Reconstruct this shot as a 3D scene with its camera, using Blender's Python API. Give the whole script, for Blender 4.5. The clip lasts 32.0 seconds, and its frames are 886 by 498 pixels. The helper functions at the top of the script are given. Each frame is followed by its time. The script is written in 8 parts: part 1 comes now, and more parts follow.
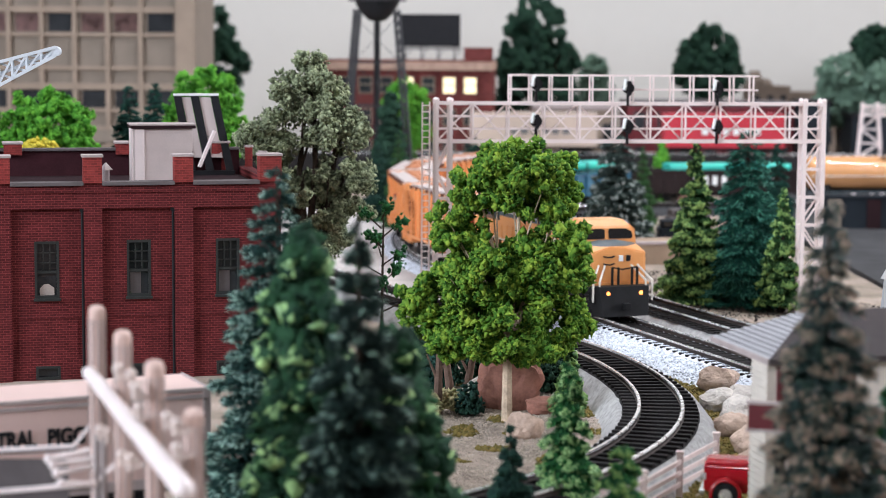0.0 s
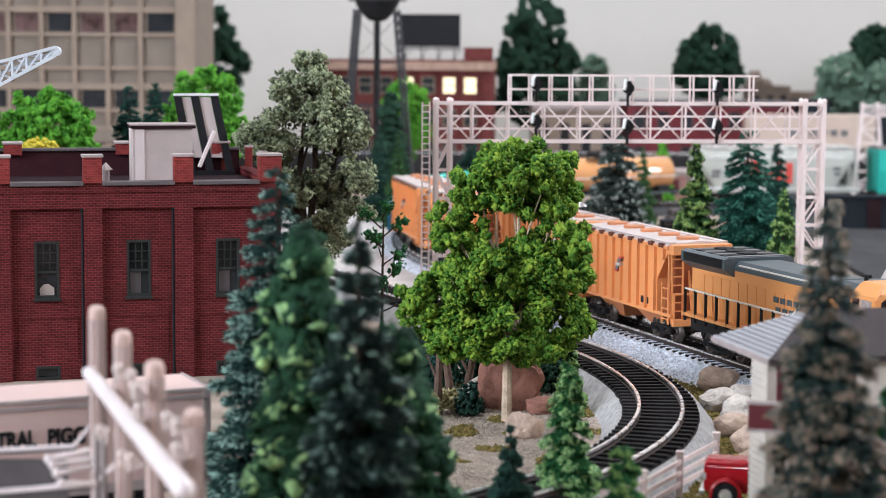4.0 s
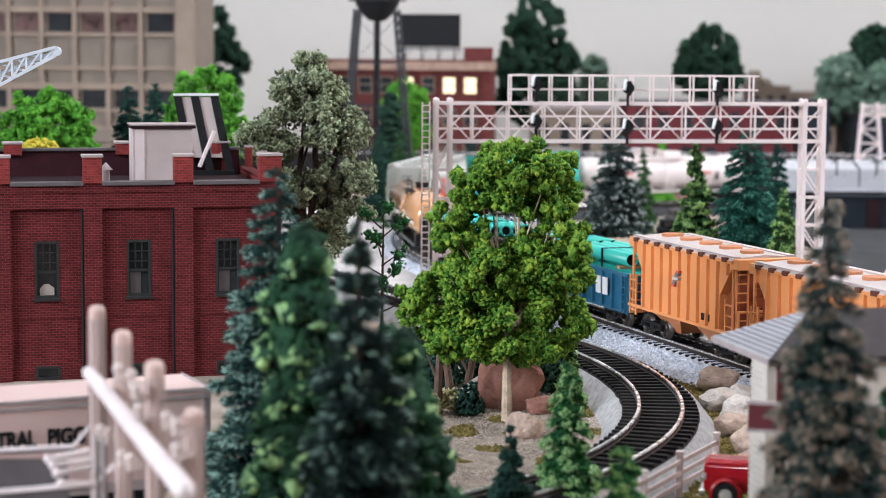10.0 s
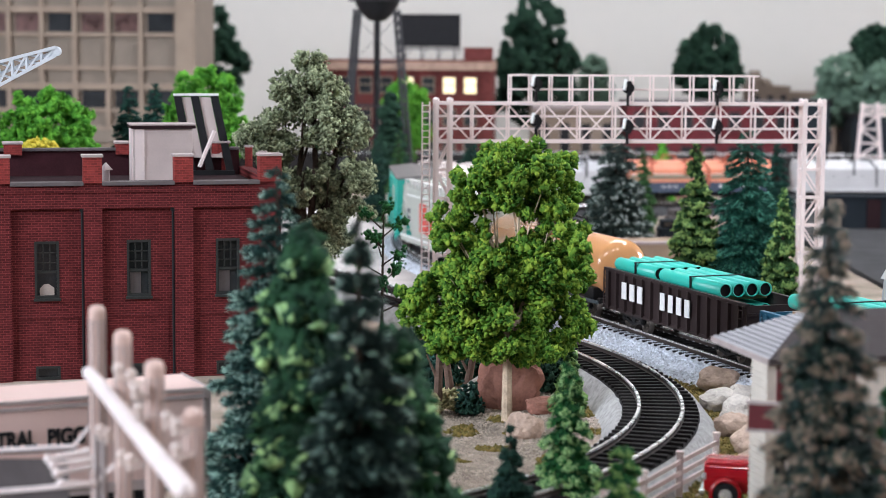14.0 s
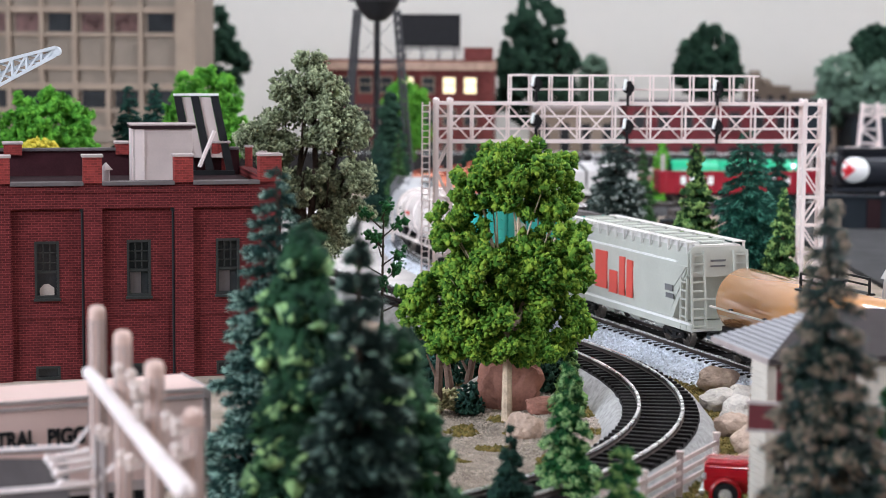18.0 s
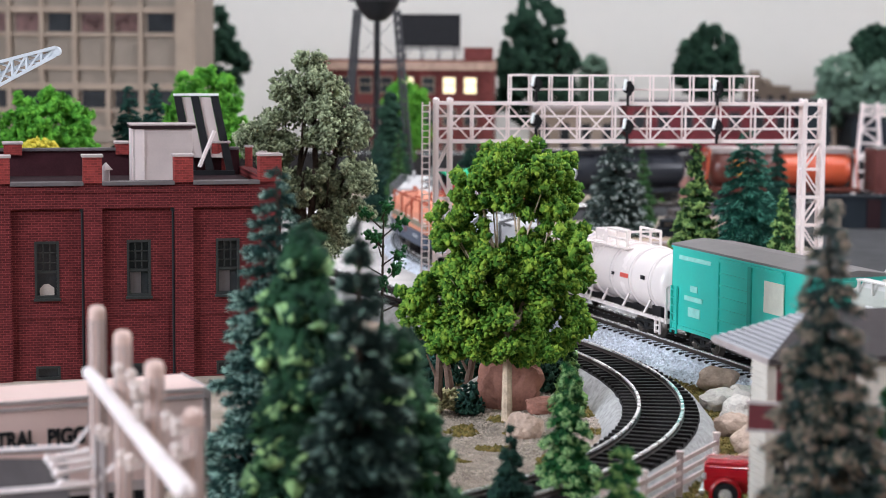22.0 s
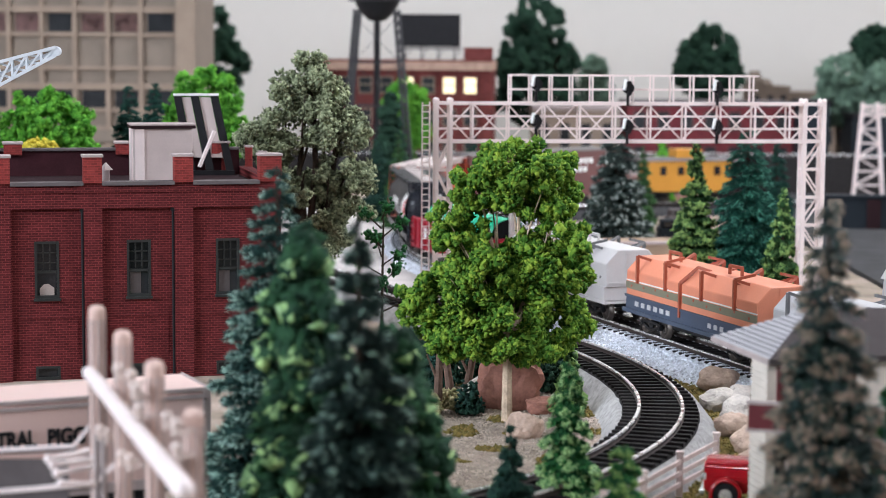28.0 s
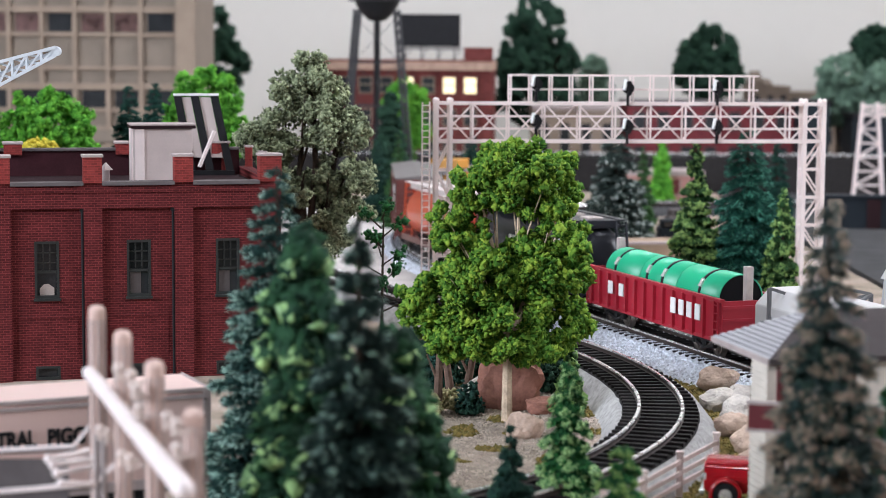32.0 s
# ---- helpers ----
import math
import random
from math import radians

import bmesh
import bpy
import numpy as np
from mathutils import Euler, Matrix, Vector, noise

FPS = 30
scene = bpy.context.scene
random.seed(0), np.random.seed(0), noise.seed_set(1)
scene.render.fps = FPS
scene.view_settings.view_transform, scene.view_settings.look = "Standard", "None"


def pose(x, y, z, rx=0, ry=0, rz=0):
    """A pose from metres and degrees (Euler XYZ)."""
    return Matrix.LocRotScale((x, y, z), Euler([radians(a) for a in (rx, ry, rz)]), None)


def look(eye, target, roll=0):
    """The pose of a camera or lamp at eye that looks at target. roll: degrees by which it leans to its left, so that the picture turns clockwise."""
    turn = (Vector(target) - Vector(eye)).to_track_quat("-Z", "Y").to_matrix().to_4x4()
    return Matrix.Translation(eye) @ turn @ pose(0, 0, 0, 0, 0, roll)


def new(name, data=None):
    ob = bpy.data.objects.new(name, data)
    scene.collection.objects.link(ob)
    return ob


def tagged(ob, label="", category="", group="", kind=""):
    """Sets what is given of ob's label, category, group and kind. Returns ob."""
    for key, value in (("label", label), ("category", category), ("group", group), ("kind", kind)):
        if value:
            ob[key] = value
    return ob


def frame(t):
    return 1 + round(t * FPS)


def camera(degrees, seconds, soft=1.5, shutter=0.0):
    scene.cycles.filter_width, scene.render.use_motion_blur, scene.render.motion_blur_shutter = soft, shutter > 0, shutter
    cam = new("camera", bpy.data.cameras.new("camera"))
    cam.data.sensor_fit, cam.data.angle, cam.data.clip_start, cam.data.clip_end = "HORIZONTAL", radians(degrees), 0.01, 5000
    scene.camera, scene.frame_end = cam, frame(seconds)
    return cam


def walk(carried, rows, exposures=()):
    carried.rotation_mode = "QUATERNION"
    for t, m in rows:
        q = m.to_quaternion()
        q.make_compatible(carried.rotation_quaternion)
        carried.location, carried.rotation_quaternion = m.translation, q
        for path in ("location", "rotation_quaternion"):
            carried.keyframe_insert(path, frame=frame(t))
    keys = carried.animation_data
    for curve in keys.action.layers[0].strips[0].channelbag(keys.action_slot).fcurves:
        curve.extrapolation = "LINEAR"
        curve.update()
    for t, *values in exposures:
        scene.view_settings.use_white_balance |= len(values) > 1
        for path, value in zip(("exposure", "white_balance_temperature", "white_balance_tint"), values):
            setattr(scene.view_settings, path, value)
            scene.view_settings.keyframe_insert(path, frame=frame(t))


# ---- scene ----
cam = camera(25.8, 32.0, soft=0.65)
EYE = pose(0, 0, 0.1569, 90 - 6.1415, 0.0, 0) @ pose(0, 0, 0, 0, 0, 0.3923)
walk(cam, [(0, EYE), (32, EYE)])
cam.data.dof.use_dof = True
cam.data.dof.focus_distance = 0.87
cam.data.dof.aperture_fstop = 20.0

# ---- light: a room with ceiling lamps and a pale sky outside ----
world = bpy.data.worlds.new("world")
scene.world = world
world.use_nodes = True
WN = world.node_tree.nodes
WL = world.node_tree.links
sky = WN.new("ShaderNodeTexSky")
sky.sky_type = "NISHITA"
sky.sun_disc = False
sky.sun_elevation = radians(35)
sky.sun_rotation = radians(60)
WL.new(sky.outputs[0], WN["Background"].inputs[0])
WN["Background"].inputs[1].default_value = 0.06
scene.view_settings.exposure = -0.05


def lamp(name, m, sx, sy, watts, colour):
    data = bpy.data.lights.new(name, "AREA")
    data.shape, data.size, data.size_y, data.energy, data.color = "RECTANGLE", sx, sy, watts, colour
    ob = new(name, data)
    ob.matrix_world = m
    return ob


lamp("ceiling_lamp_back", look((0.50, 1.30, 1.38), (0.46, 1.26, 0)), 2.2, 0.10, 38, (0.885, 0.915, 1.0))
lamp("ceiling_lamp_front", look((0.2, -0.9, 1.38), (0.2, 0.9, 0)), 2.4, 0.09, 13, (0.905, 0.915, 1.0))
lamp("east_window_light", look((4.14, 1.10, 1.02), (0.10, 0.72, 0.0)), 1.6, 0.7, 125, (0.90, 0.91, 1.0))
lamp("window_light", look((-2.56, -0.75, 0.95), (0.15, 0.95, 0.0)), 1.6, 0.9, 132, (0.80, 0.870, 1.0))

# ---- materials ----
def material(name, colour, rough=0.6, metal=0.0, vary=0.25, size=0.004, bump=0.15, fine=0.0008, spec=None, hue=0.0, island=0.0, each=0.0, glow=None, coat=0.0):
    """A procedural surface: two scales of variation in tone, a fine relief, and optional change from piece to piece."""
    m = bpy.data.materials.new(name)
    m.use_nodes = True
    nt = m.node_tree
    N, K = nt.nodes, nt.links
    b = N["Principled BSDF"]
    co = N.new("ShaderNodeTexCoord")
    n1 = N.new("ShaderNodeTexNoise")
    n1.inputs["Scale"].default_value, n1.inputs["Detail"].default_value = 1 / size, 5
    n2 = N.new("ShaderNodeTexNoise")
    n2.inputs["Scale"].default_value, n2.inputs["Detail"].default_value = 1 / fine, 3
    K.new(co.outputs["Object"], n1.inputs["Vector"])
    K.new(co.outputs["Object"], n2.inputs["Vector"])
    add = N.new("ShaderNodeMath")
    add.operation = "MULTIPLY_ADD"
    K.new(n2.outputs[0], add.inputs[0])
    add.inputs[1].default_value = 0.45
    K.new(n1.outputs[0], add.inputs[2])
    last = add
    if island or each:
        src = N.new("ShaderNodeNewGeometry") if island else N.new("ShaderNodeObjectInfo")
        mix = N.new("ShaderNodeMath")
        mix.operation = "MULTIPLY_ADD"
        K.new(src.outputs["Random Per Island" if island else "Random"], mix.inputs[0])
        mix.inputs[1].default_value = island or each
        K.new(last.outputs[0], mix.inputs[2])
        last = mix
    centre = 0.72 + 0.5 * (island or each)
    ramp = N.new("ShaderNodeMapRange")
    K.new(last.outputs[0], ramp.inputs[0])
    spread = 0.28 + 0.5 * (island or each)
    ramp.inputs[1].default_value, ramp.inputs[2].default_value = centre - spread, centre + spread
    ramp.inputs[3].default_value, ramp.inputs[4].default_value = 1 - vary, 1 + vary
    hsv = N.new("ShaderNodeHueSaturation")
    hsv.inputs["Color"].default_value = (*colour, 1)
    K.new(ramp.outputs[0], hsv.inputs["Value"])
    if hue:
        hr = N.new("ShaderNodeMapRange")
        K.new(last.outputs[0], hr.inputs[0])
        hr.inputs[1].default_value, hr.inputs[2].default_value = centre - spread, centre + spread
        hr.inputs[3].default_value, hr.inputs[4].default_value = 0.5 + hue, 0.5 - hue
        K.new(hr.outputs[0], hsv.inputs["Hue"])
    K.new(hsv.outputs[0], b.inputs["Base Color"])
    b.inputs["Roughness"].default_value = rough
    rr = N.new("ShaderNodeMapRange")
    K.new(n1.outputs[0], rr.inputs[0])
    rr.inputs[3].default_value, rr.inputs[4].default_value = max(0.03, rough - 0.12), min(1, rough + 0.12)
    K.new(rr.outputs[0], b.inputs["Roughness"])
    b.inputs["Metallic"].default_value = metal
    b.inputs["Specular IOR Level"].default_value = spec if spec is not None else (0.14 if rough > 0.58 else 0.2 if max(colour) < 0.06 else 0.5)
    b.inputs["Coat Weight"].default_value = coat
    if bump:
        bp = N.new("ShaderNodeBump")
        bp.inputs["Strength"].default_value, bp.inputs["Distance"].default_value = bump, 0.0006
        K.new(add.outputs[0], bp.inputs["Height"])
        K.new(bp.outputs[0], b.inputs["Normal"])
    if glow:
        b.inputs["Emission Color"].default_value, b.inputs["Emission Strength"].default_value = (*glow[:3], 1), glow[3]
    return m


# ---- mesh tools ----
def box(bm, x0, x1, y0, y1, z0, z1, m=None, bevel=0.0):
    r = bmesh.ops.create_cube(bm, size=1)
    vs = r["verts"]
    for v in vs:
        v.co = Vector(((x0 + x1) / 2 + v.co.x * (x1 - x0), (y0 + y1) / 2 + v.co.y * (y1 - y0), (z0 + z1) / 2 + v.co.z * (z1 - z0)))
    if bevel:
        es = list({e for v in vs for e in v.link_edges})
        out = bmesh.ops.bevel(bm, geom=es, offset=bevel, segments=2, affect="EDGES", profile=0.6)
        vs = list({v for f in out["faces"] for v in f.verts} | {v for v in vs if v.is_valid})
    if m is not None:
        bmesh.ops.transform(bm, matrix=m, verts=vs)
    return vs


def rod(bm, a, b, r, seg=8, r2=None, caps=True):
    a, b = Vector(a), Vector(b)
    d = b - a
    q = d.to_track_quat("Z", "Y").to_matrix().to_4x4()
    out = bmesh.ops.create_cone(bm, cap_ends=caps, segments=seg, radius1=r, radius2=r if r2 is None else r2, depth=d.length,
                                matrix=Matrix.Translation((a + b) / 2) @ q)
    return out["verts"]


def bar(bm, a, b, w, t=None):
    """A square bar from a to b."""
    a, b = Vector(a), Vector(b)
    d = b - a
    q = d.to_track_quat("Z", "Y").to_matrix().to_4x4()
    return box(bm, -w / 2, w / 2, -(t or w) / 2, (t or w) / 2, -d.length / 2, d.length / 2, Matrix.Translation((a + b) / 2) @ q)


def ball(bm, c, r, sub=2, squash=(1, 1, 1)):
    out = bmesh.ops.create_icosphere(bm, subdivisions=sub, radius=r)
    for v in out["verts"]:
        v.co = Vector(c) + Vector((v.co.x * squash[0], v.co.y * squash[1], v.co.z * squash[2]))
    return out["verts"]


def prism(bm, profile, x0, x1):
    """A profile of (y, z) points drawn out along x."""
    a = [bm.verts.new((x0, y, z)) for y, z in profile]
    b = [bm.verts.new((x1, y, z)) for y, z in profile]
    n = len(profile)
    fs = [bm.faces.new((a[i], a[(i + 1) % n], b[(i + 1) % n], b[i])) for i in range(n)]
    fs += [bm.faces.new(a[::-1]), bm.faces.new(b)]
    bmesh.ops.recalc_face_normals(bm, faces=fs)
    return a + b


def lathe(bm, profile, seg=20, m=None):
    """Rings of (x, radius) about the x axis, closed at both ends where the radius is 0."""
    rings = []
    for x, r in profile:
        if r <= 1e-6:
            rings.append([bm.verts.new((x, 0, 0))])
        else:
            rings.append([bm.verts.new((x, r * math.cos(k * math.tau / seg), r * math.sin(k * math.tau / seg))) for k in range(seg)])
    fs = []
    for p, q in zip(rings, rings[1:]):
        for k in range(seg):
            j = (k + 1) % seg
            if len(p) == 1 and len(q) > 1:
                fs.append(bm.faces.new((p[0], q[j], q[k])))
            elif len(q) == 1 and len(p) > 1:
                fs.append(bm.faces.new((p[k], p[j], q[0])))
            elif len(p) > 1:
                fs.append(bm.faces.new((p[k], p[j], q[j], q[k])))
    for f in fs:
        f.smooth = True
    vs = [v for r in rings for v in r]
    if m is not None:
        bmesh.ops.transform(bm, matrix=m, verts=vs)
    return vs


def mesh_of(bm, name, mat):
    me = bpy.data.meshes.new(name)
    bm.normal_update()
    bm.to_mesh(me)
    bm.free()
    me.materials.append(mat)
    return me


def part(name, bm, mat, parent=None, label="", m=None):
    """Links a bmesh, or a ready mesh, as one mesh object under a thing or a part."""
    me = bm if isinstance(bm, bpy.types.Mesh) else mesh_of(bm, name, mat)
    ob = new(name, me)
    if parent is not None:
        ob.parent = parent
    if m is not None:
        ob.matrix_basis = m
    return tagged(ob, label)


def thing(name, m, label, category, group="", kind=""):
    ob = new(name)
    ob.empty_display_size = 0.01
    ob.matrix_basis = m
    return tagged(ob, label, category, group, kind)


def pile(name, verts, faces, mat, smooth=False):
    me = bpy.data.meshes.new(name)
    me.from_pydata([tuple(v) for v in verts], [], faces)
    me.materials.append(mat)
    if smooth:
        me.polygons.foreach_set("use_smooth", [True] * len(me.polygons))
    return me


BM = bmesh.new

# ---- the railway line: one curve of known bends, by distance along it ----
def follow(anchor, heading, bends, step=0.004):
    """Points every step metres from anchor, with bends given as (length, curvature)."""
    pts = [(anchor[0], anchor[1], heading)]
    x, y, a = pts[0]
    for length, k in bends:
        for _ in range(max(1, round(length / step))):
            x, y, a = x + step * math.cos(a + k * step / 2), y + step * math.sin(a + k * step / 2), a + k * step
            pts.append((x, y, a))
    return pts


STEP = 0.004
HEAD = radians(-70.11)
ANCHOR = (0.1019, 1.0058)
ahead = follow(ANCHOR, HEAD, [(0.42, 0), (0.612, 2.0), (2.2, 0)])
behind = follow(ANCHOR, HEAD + math.pi, [(0.2468, 0), (0.2664, -1.438), (0.464, -3.215), (0.55, 0.28), (2.3, 0)])
MAIN = [(x, y, a - math.pi) for x, y, a in behind[:0:-1]] + ahead
ZERO = len(behind) - 1


def on_line(s, line=MAIN, zero=ZERO):
    f = min(max(s / STEP + zero, 0), len(line) - 1.001)
    i = int(f)
    w = f - i
    p, q = line[i], line[i + 1]
    return Vector((p[0] + (q[0] - p[0]) * w, p[1] + (q[1] - p[1]) * w, RAIL)), p[2] + (q[2] - p[2]) * w


RAIL = 0.010

# ---- surfaces ----
M_WALL = material("painted_wall", (0.53, 0.505, 0.465), 0.9, vary=0.03, size=0.5, bump=0.02, fine=0.02)
# unseen ceiling and walls are kept dark to hold back fill light
M_CEIL = material("ceiling_paint", (0.17, 0.165, 0.16), 0.9, vary=0.03, size=0.4, bump=0.02)
M_PANEL = material("bounce_cutting_dark_wall", (0.05, 0.038, 0.028), 0.6, vary=0.25, size=0.1)
M_FLOOR = material("room_floor", (0.10, 0.085, 0.07), 0.6, vary=0.2, size=0.08)
M_EARTH = material("scenic_earth", (0.31, 0.255, 0.205), 0.95, vary=0.5, size=0.03, bump=0.6, fine=0.0012, hue=0.02)
M_GRAVEL = material("grey_gravel", (0.40, 0.335, 0.28), 0.95, vary=0.5, size=0.006, bump=0.8, fine=0.0008)
M_BALLAST = material("light_ballast", (0.70, 0.73, 0.79), 0.9, vary=0.5, size=0.0016, bump=0.8, fine=0.0006, island=0.6)
M_DARKBAL = material("dark_ballast", (0.018, 0.016, 0.016), 0.9, vary=0.6, size=0.002, bump=0.8, fine=0.0007)
M_CORK = material("grey_roadbed", (0.36, 0.35, 0.34), 0.95, vary=0.35, size=0.003, bump=0.7)
M_TIE = material("dark_sleeper", (0.013, 0.011, 0.011), 0.7, vary=0.4, size=0.003, each=0.5, bump=0.4)
M_RAIL = material("nickel_rail", (0.90, 0.89, 0.88), 0.27, 0.75, vary=0.12, size=0.01, bump=0.05)
M_CONC = material("pale_concrete", (0.50, 0.47, 0.45), 0.9, vary=0.2, size=0.02, bump=0.2)
M_RAILS = material("brown_rail_side", (0.060, 0.045, 0.040), 0.5, 0.3, vary=0.3, size=0.004, bump=0.1)
M_MOSS = material("moss_scatter", (0.165, 0.130, 0.040), 0.95, vary=0.6, size=0.002, hue=0.03, island=0.8, bump=0.3)
M_ASPHALT = material("dark_asphalt", (0.05, 0.05, 0.052), 0.9, vary=0.35, size=0.02, bump=0.4)

# ---- room ----
# only the north wall is in view; the rest are added to cut bounce
def room():
    bm = BM(); box(bm, -2.6, 4.2, 2.60, 2.70, -0.9, 1.5)
    tagged(part("wall_north", bm, M_WALL), "plain off-white painted wall behind the layout", "wall", kind="structure")
    bm = BM(); box(bm, -2.6, 4.2, -2.7, -2.6, -0.9, 1.5)
    tagged(part("wall_south", bm, M_PANEL), "unseen wall, dark to cut bounce light", "wall", kind="structure")
    bm = BM()
    box(bm, -2.7, -2.6, -2.7, -1.7, -0.9, 1.5); box(bm, -2.7, -2.6, 0.2, 2.7, -0.9, 1.5)
    box(bm, -2.7, -2.6, -1.7, 0.2, -0.9, 0.45); box(bm, -2.7, -2.6, -1.7, 0.2, 1.42, 1.5)
    tagged(part("wall_west", bm, M_PANEL), "unseen wall with a window opening, dark to cut bounce light", "wall", kind="structure")
    bm = BM()
    box(bm, 4.2, 4.3, -2.7, 0.25, -0.9, 1.5); box(bm, 4.2, 4.3, 1.95, 2.7, -0.9, 1.5)
    box(bm, 4.2, 4.3, 0.25, 1.95, -0.9, 0.62); box(bm, 4.2, 4.3, 0.25, 1.95, 1.40, 1.5)
    tagged(part("wall_east", bm, M_PANEL), "unseen wall with a window opening, dark to cut bounce light", "wall", kind="structure")
    bm = BM(); box(bm, -2.7, 4.3, -2.7, 2.7, -1.0, -0.9)
    tagged(part("floor", bm, M_FLOOR), "dark brown floor of the room", "floor", kind="structure")
    bm = BM(); box(bm, -2.7, 4.3, -2.7, 2.7, 1.5, 1.6)
    tagged(part("ceiling", bm, M_CEIL), "unseen ceiling, dark grey to cut bounce light", "ceiling", kind="structure")


room()


# ---- ground of the layout: one gently uneven sheet on its table ----
def lift(x, y):
    h = noise.noise(Vector((x * 9, y * 9, 1.3))) * 0.0022 + noise.noise(Vector((x * 45, y * 45, 7.0))) * 0.0006
    far = min(max((y - 1.95) / 0.25, 0), 1)
    return h * (0.6 + far) - 0.0015 + far * far * (3 - 2 * far) * 0.012


def ground():
    nx, ny = 300, 260
    x0, x1, y0, y1 = -1.6, 3.4, 0.12, 2.598
    # finer towards the front middle
    xs = [x0 + (x1 - x0) * i / nx for i in range(nx + 1)]
    ys = [y0 + (y1 - y0) * (j / ny) ** 1.3 for j in range(ny + 1)]
    v = [(x, y, lift(x, y)) for y in ys for x in xs]
    f = [(j * (nx + 1) + i, j * (nx + 1) + i + 1, (j + 1) * (nx + 1) + i + 1, (j + 1) * (nx + 1) + i) for j in range(ny) for i in range(nx)]
    ob = new("ground", pile("ground", v, f, M_EARTH, True))
    tagged(ob, "brown scenic earth of the model layout", "ground", kind="structure")
    bm = BM(); box(bm, x0, x1, y0, y1, -0.06, -0.012)
    tagged(part("layout_table", bm, M_FLOOR), "wooden table that carries the layout", "table", kind="structure")


ground()


def strip(line, half, z0, z1, skirt, mat, name, label, category, i0, i1, jump=2, kind="structure"):
    """A bed along a line: flat top of the given half width at z1 and sloping shoulders down to z0."""
    v, f = [], []
    rows = list(range(i0, i1, jump))
    for i in rows:
        x, y, a = line[i]
        nx, ny = -math.sin(a), math.cos(a)
        for k, (o, z) in enumerate(((-half - skirt, z0), (-half, z1), (half, z1), (half + skirt, z0))):
            j = noise.noise(Vector((x * 150, y * 150, k * 3.1))) * 0.0012 if k in (0, 3) else 0
            v.append((x + nx * (o + j), y + ny * (o + j), z))
    for r in range(len(rows) - 1):
        for k in range(3):
            f.append((r * 4 + k, r * 4 + k + 1, r * 4 + 5 + k, r * 4 + 4 + k))
    ob = new(name, pile(name, v, f, mat, True))
    return tagged(ob, label, category, kind=kind)


def rail_mesh(line, off, i0, i1, top, jump=2):
    """One rail: head, web and foot along a line."""
    prof = ((-0.0008, -0.0024), (-0.0003, -0.0020), (-0.0004, -0.0009), (-0.0007, -0.0007), (-0.0006, 0), (0.0006, 0), (0.0007, -0.0007), (0.0004, -0.0009), (0.0003, -0.0020), (0.0008, -0.0024))
    v, f = [], []
    rows = list(range(i0, i1, jump))
    n = len(prof)
    for i in rows:
        x, y, a = line[i]
        nx, ny = -math.sin(a), math.cos(a)
        v += [(x + nx * (off + o), y + ny * (off + o), top + z) for o, z in prof]
    for r in range(len(rows) - 1):
        for k in range(n):
            f.append((r * n + k, r * n + (k + 1) % n, (r + 1) * n + (k + 1) % n, (r + 1) * n + k))
    me = pile("rail", v, f, M_RAIL)
    me.materials.append(M_RAILS)
    me.polygons.foreach_set("material_index", [0 if k in (3, 4, 5) else 1 for r in range(len(rows) - 1) for k in range(n)])
    return me


def tie_mesh():
    bm = BM()
    box(bm, -0.0013, 0.0013, -0.0152, 0.0152, -0.0012, 0.0012, bevel=0.0003)
    return mesh_of(bm, "sleeper", M_TIE)


TIE = tie_mesh()


def track(line, i0, i1, top, near0, near1, label, every=0.0068):
    """Rails and sleepers; the sleepers between near0 and near1 are pieces of their own, the rest joined."""
    t = thing("railway_track", pose(0, 0, 0), label, "track", "railway tracks", "structure")
    for off in (-0.0087, 0.0087):
        part("rail", rail_mesh(line, off, i0, i1, top), M_RAIL, t)
    v, f = [], []
    s = i0 * STEP
    k = 0
    while s < (i1 - 2) * STEP:
        i = int(s / STEP)
        w = s / STEP - i
        (x, y, a), (x2, y2, _) = line[i], line[i + 1]
        x, y = x + (x2 - x) * w, y + (y2 - y) * w
        m = Matrix.Translation((x, y, top - 0.0036)) @ Matrix.Rotation(a + random.uniform(-0.02, 0.02), 4, "Z")
        if near0 <= s < near1:
            part("sleeper", TIE, M_TIE, t, m=m)
        else:
            b = len(v)
            v += [m @ p.co for p in TIE.vertices]
            f += [[b + q for q in pl.vertices] for pl in TIE.polygons]
        s += every
        k += 1
    if v:
        part("distant_sleepers", pile("distant_sleepers", v, f, M_TIE), M_TIE, t, "rows of dark sleepers").update_tag()
        tagged(t.children[-1], kind="stuff")
    return t


i_a, i_b = 60, len(MAIN) - 40
strip(MAIN, 0.0143, -0.0035, 0.0072, 0.018, M_BALLAST, "main_ballast", "light grey stone ballast under the main line", "ballast", ZERO - 172, i_b)
strip(MAIN, 0.0155, -0.0035, 0.0062, 0.020, M_ASPHALT, "rear_main_bed", "dark roadbed of the rear stretch", "roadbed", i_a, ZERO - 170)
# darker strip inside the rails than on the shoulders
strip(MAIN, 0.0078, 0.0068, 0.0074, 0.0010, M_DARKBAL, "main_track_bed", "dark ballast strip between the main rails", "ballast", i_a, i_b)
track(MAIN, i_a, i_b, RAIL, (ZERO * STEP) - 0.62, (ZERO * STEP) + 0.45, "main line of bright rails on dark sleepers in pale ballast")

bm = BM(); box(bm, -0.26, 0.020, 1.12, 1.86, -0.006, 0.0026)
tagged(part("pale_yard", bm, M_CONC), "pale grey concrete yard inside the rear bend", "yard", kind="structure")
bm = BM(); box(bm, 0.285, 1.6, 1.22, 2.0, -0.006, 0.0022)
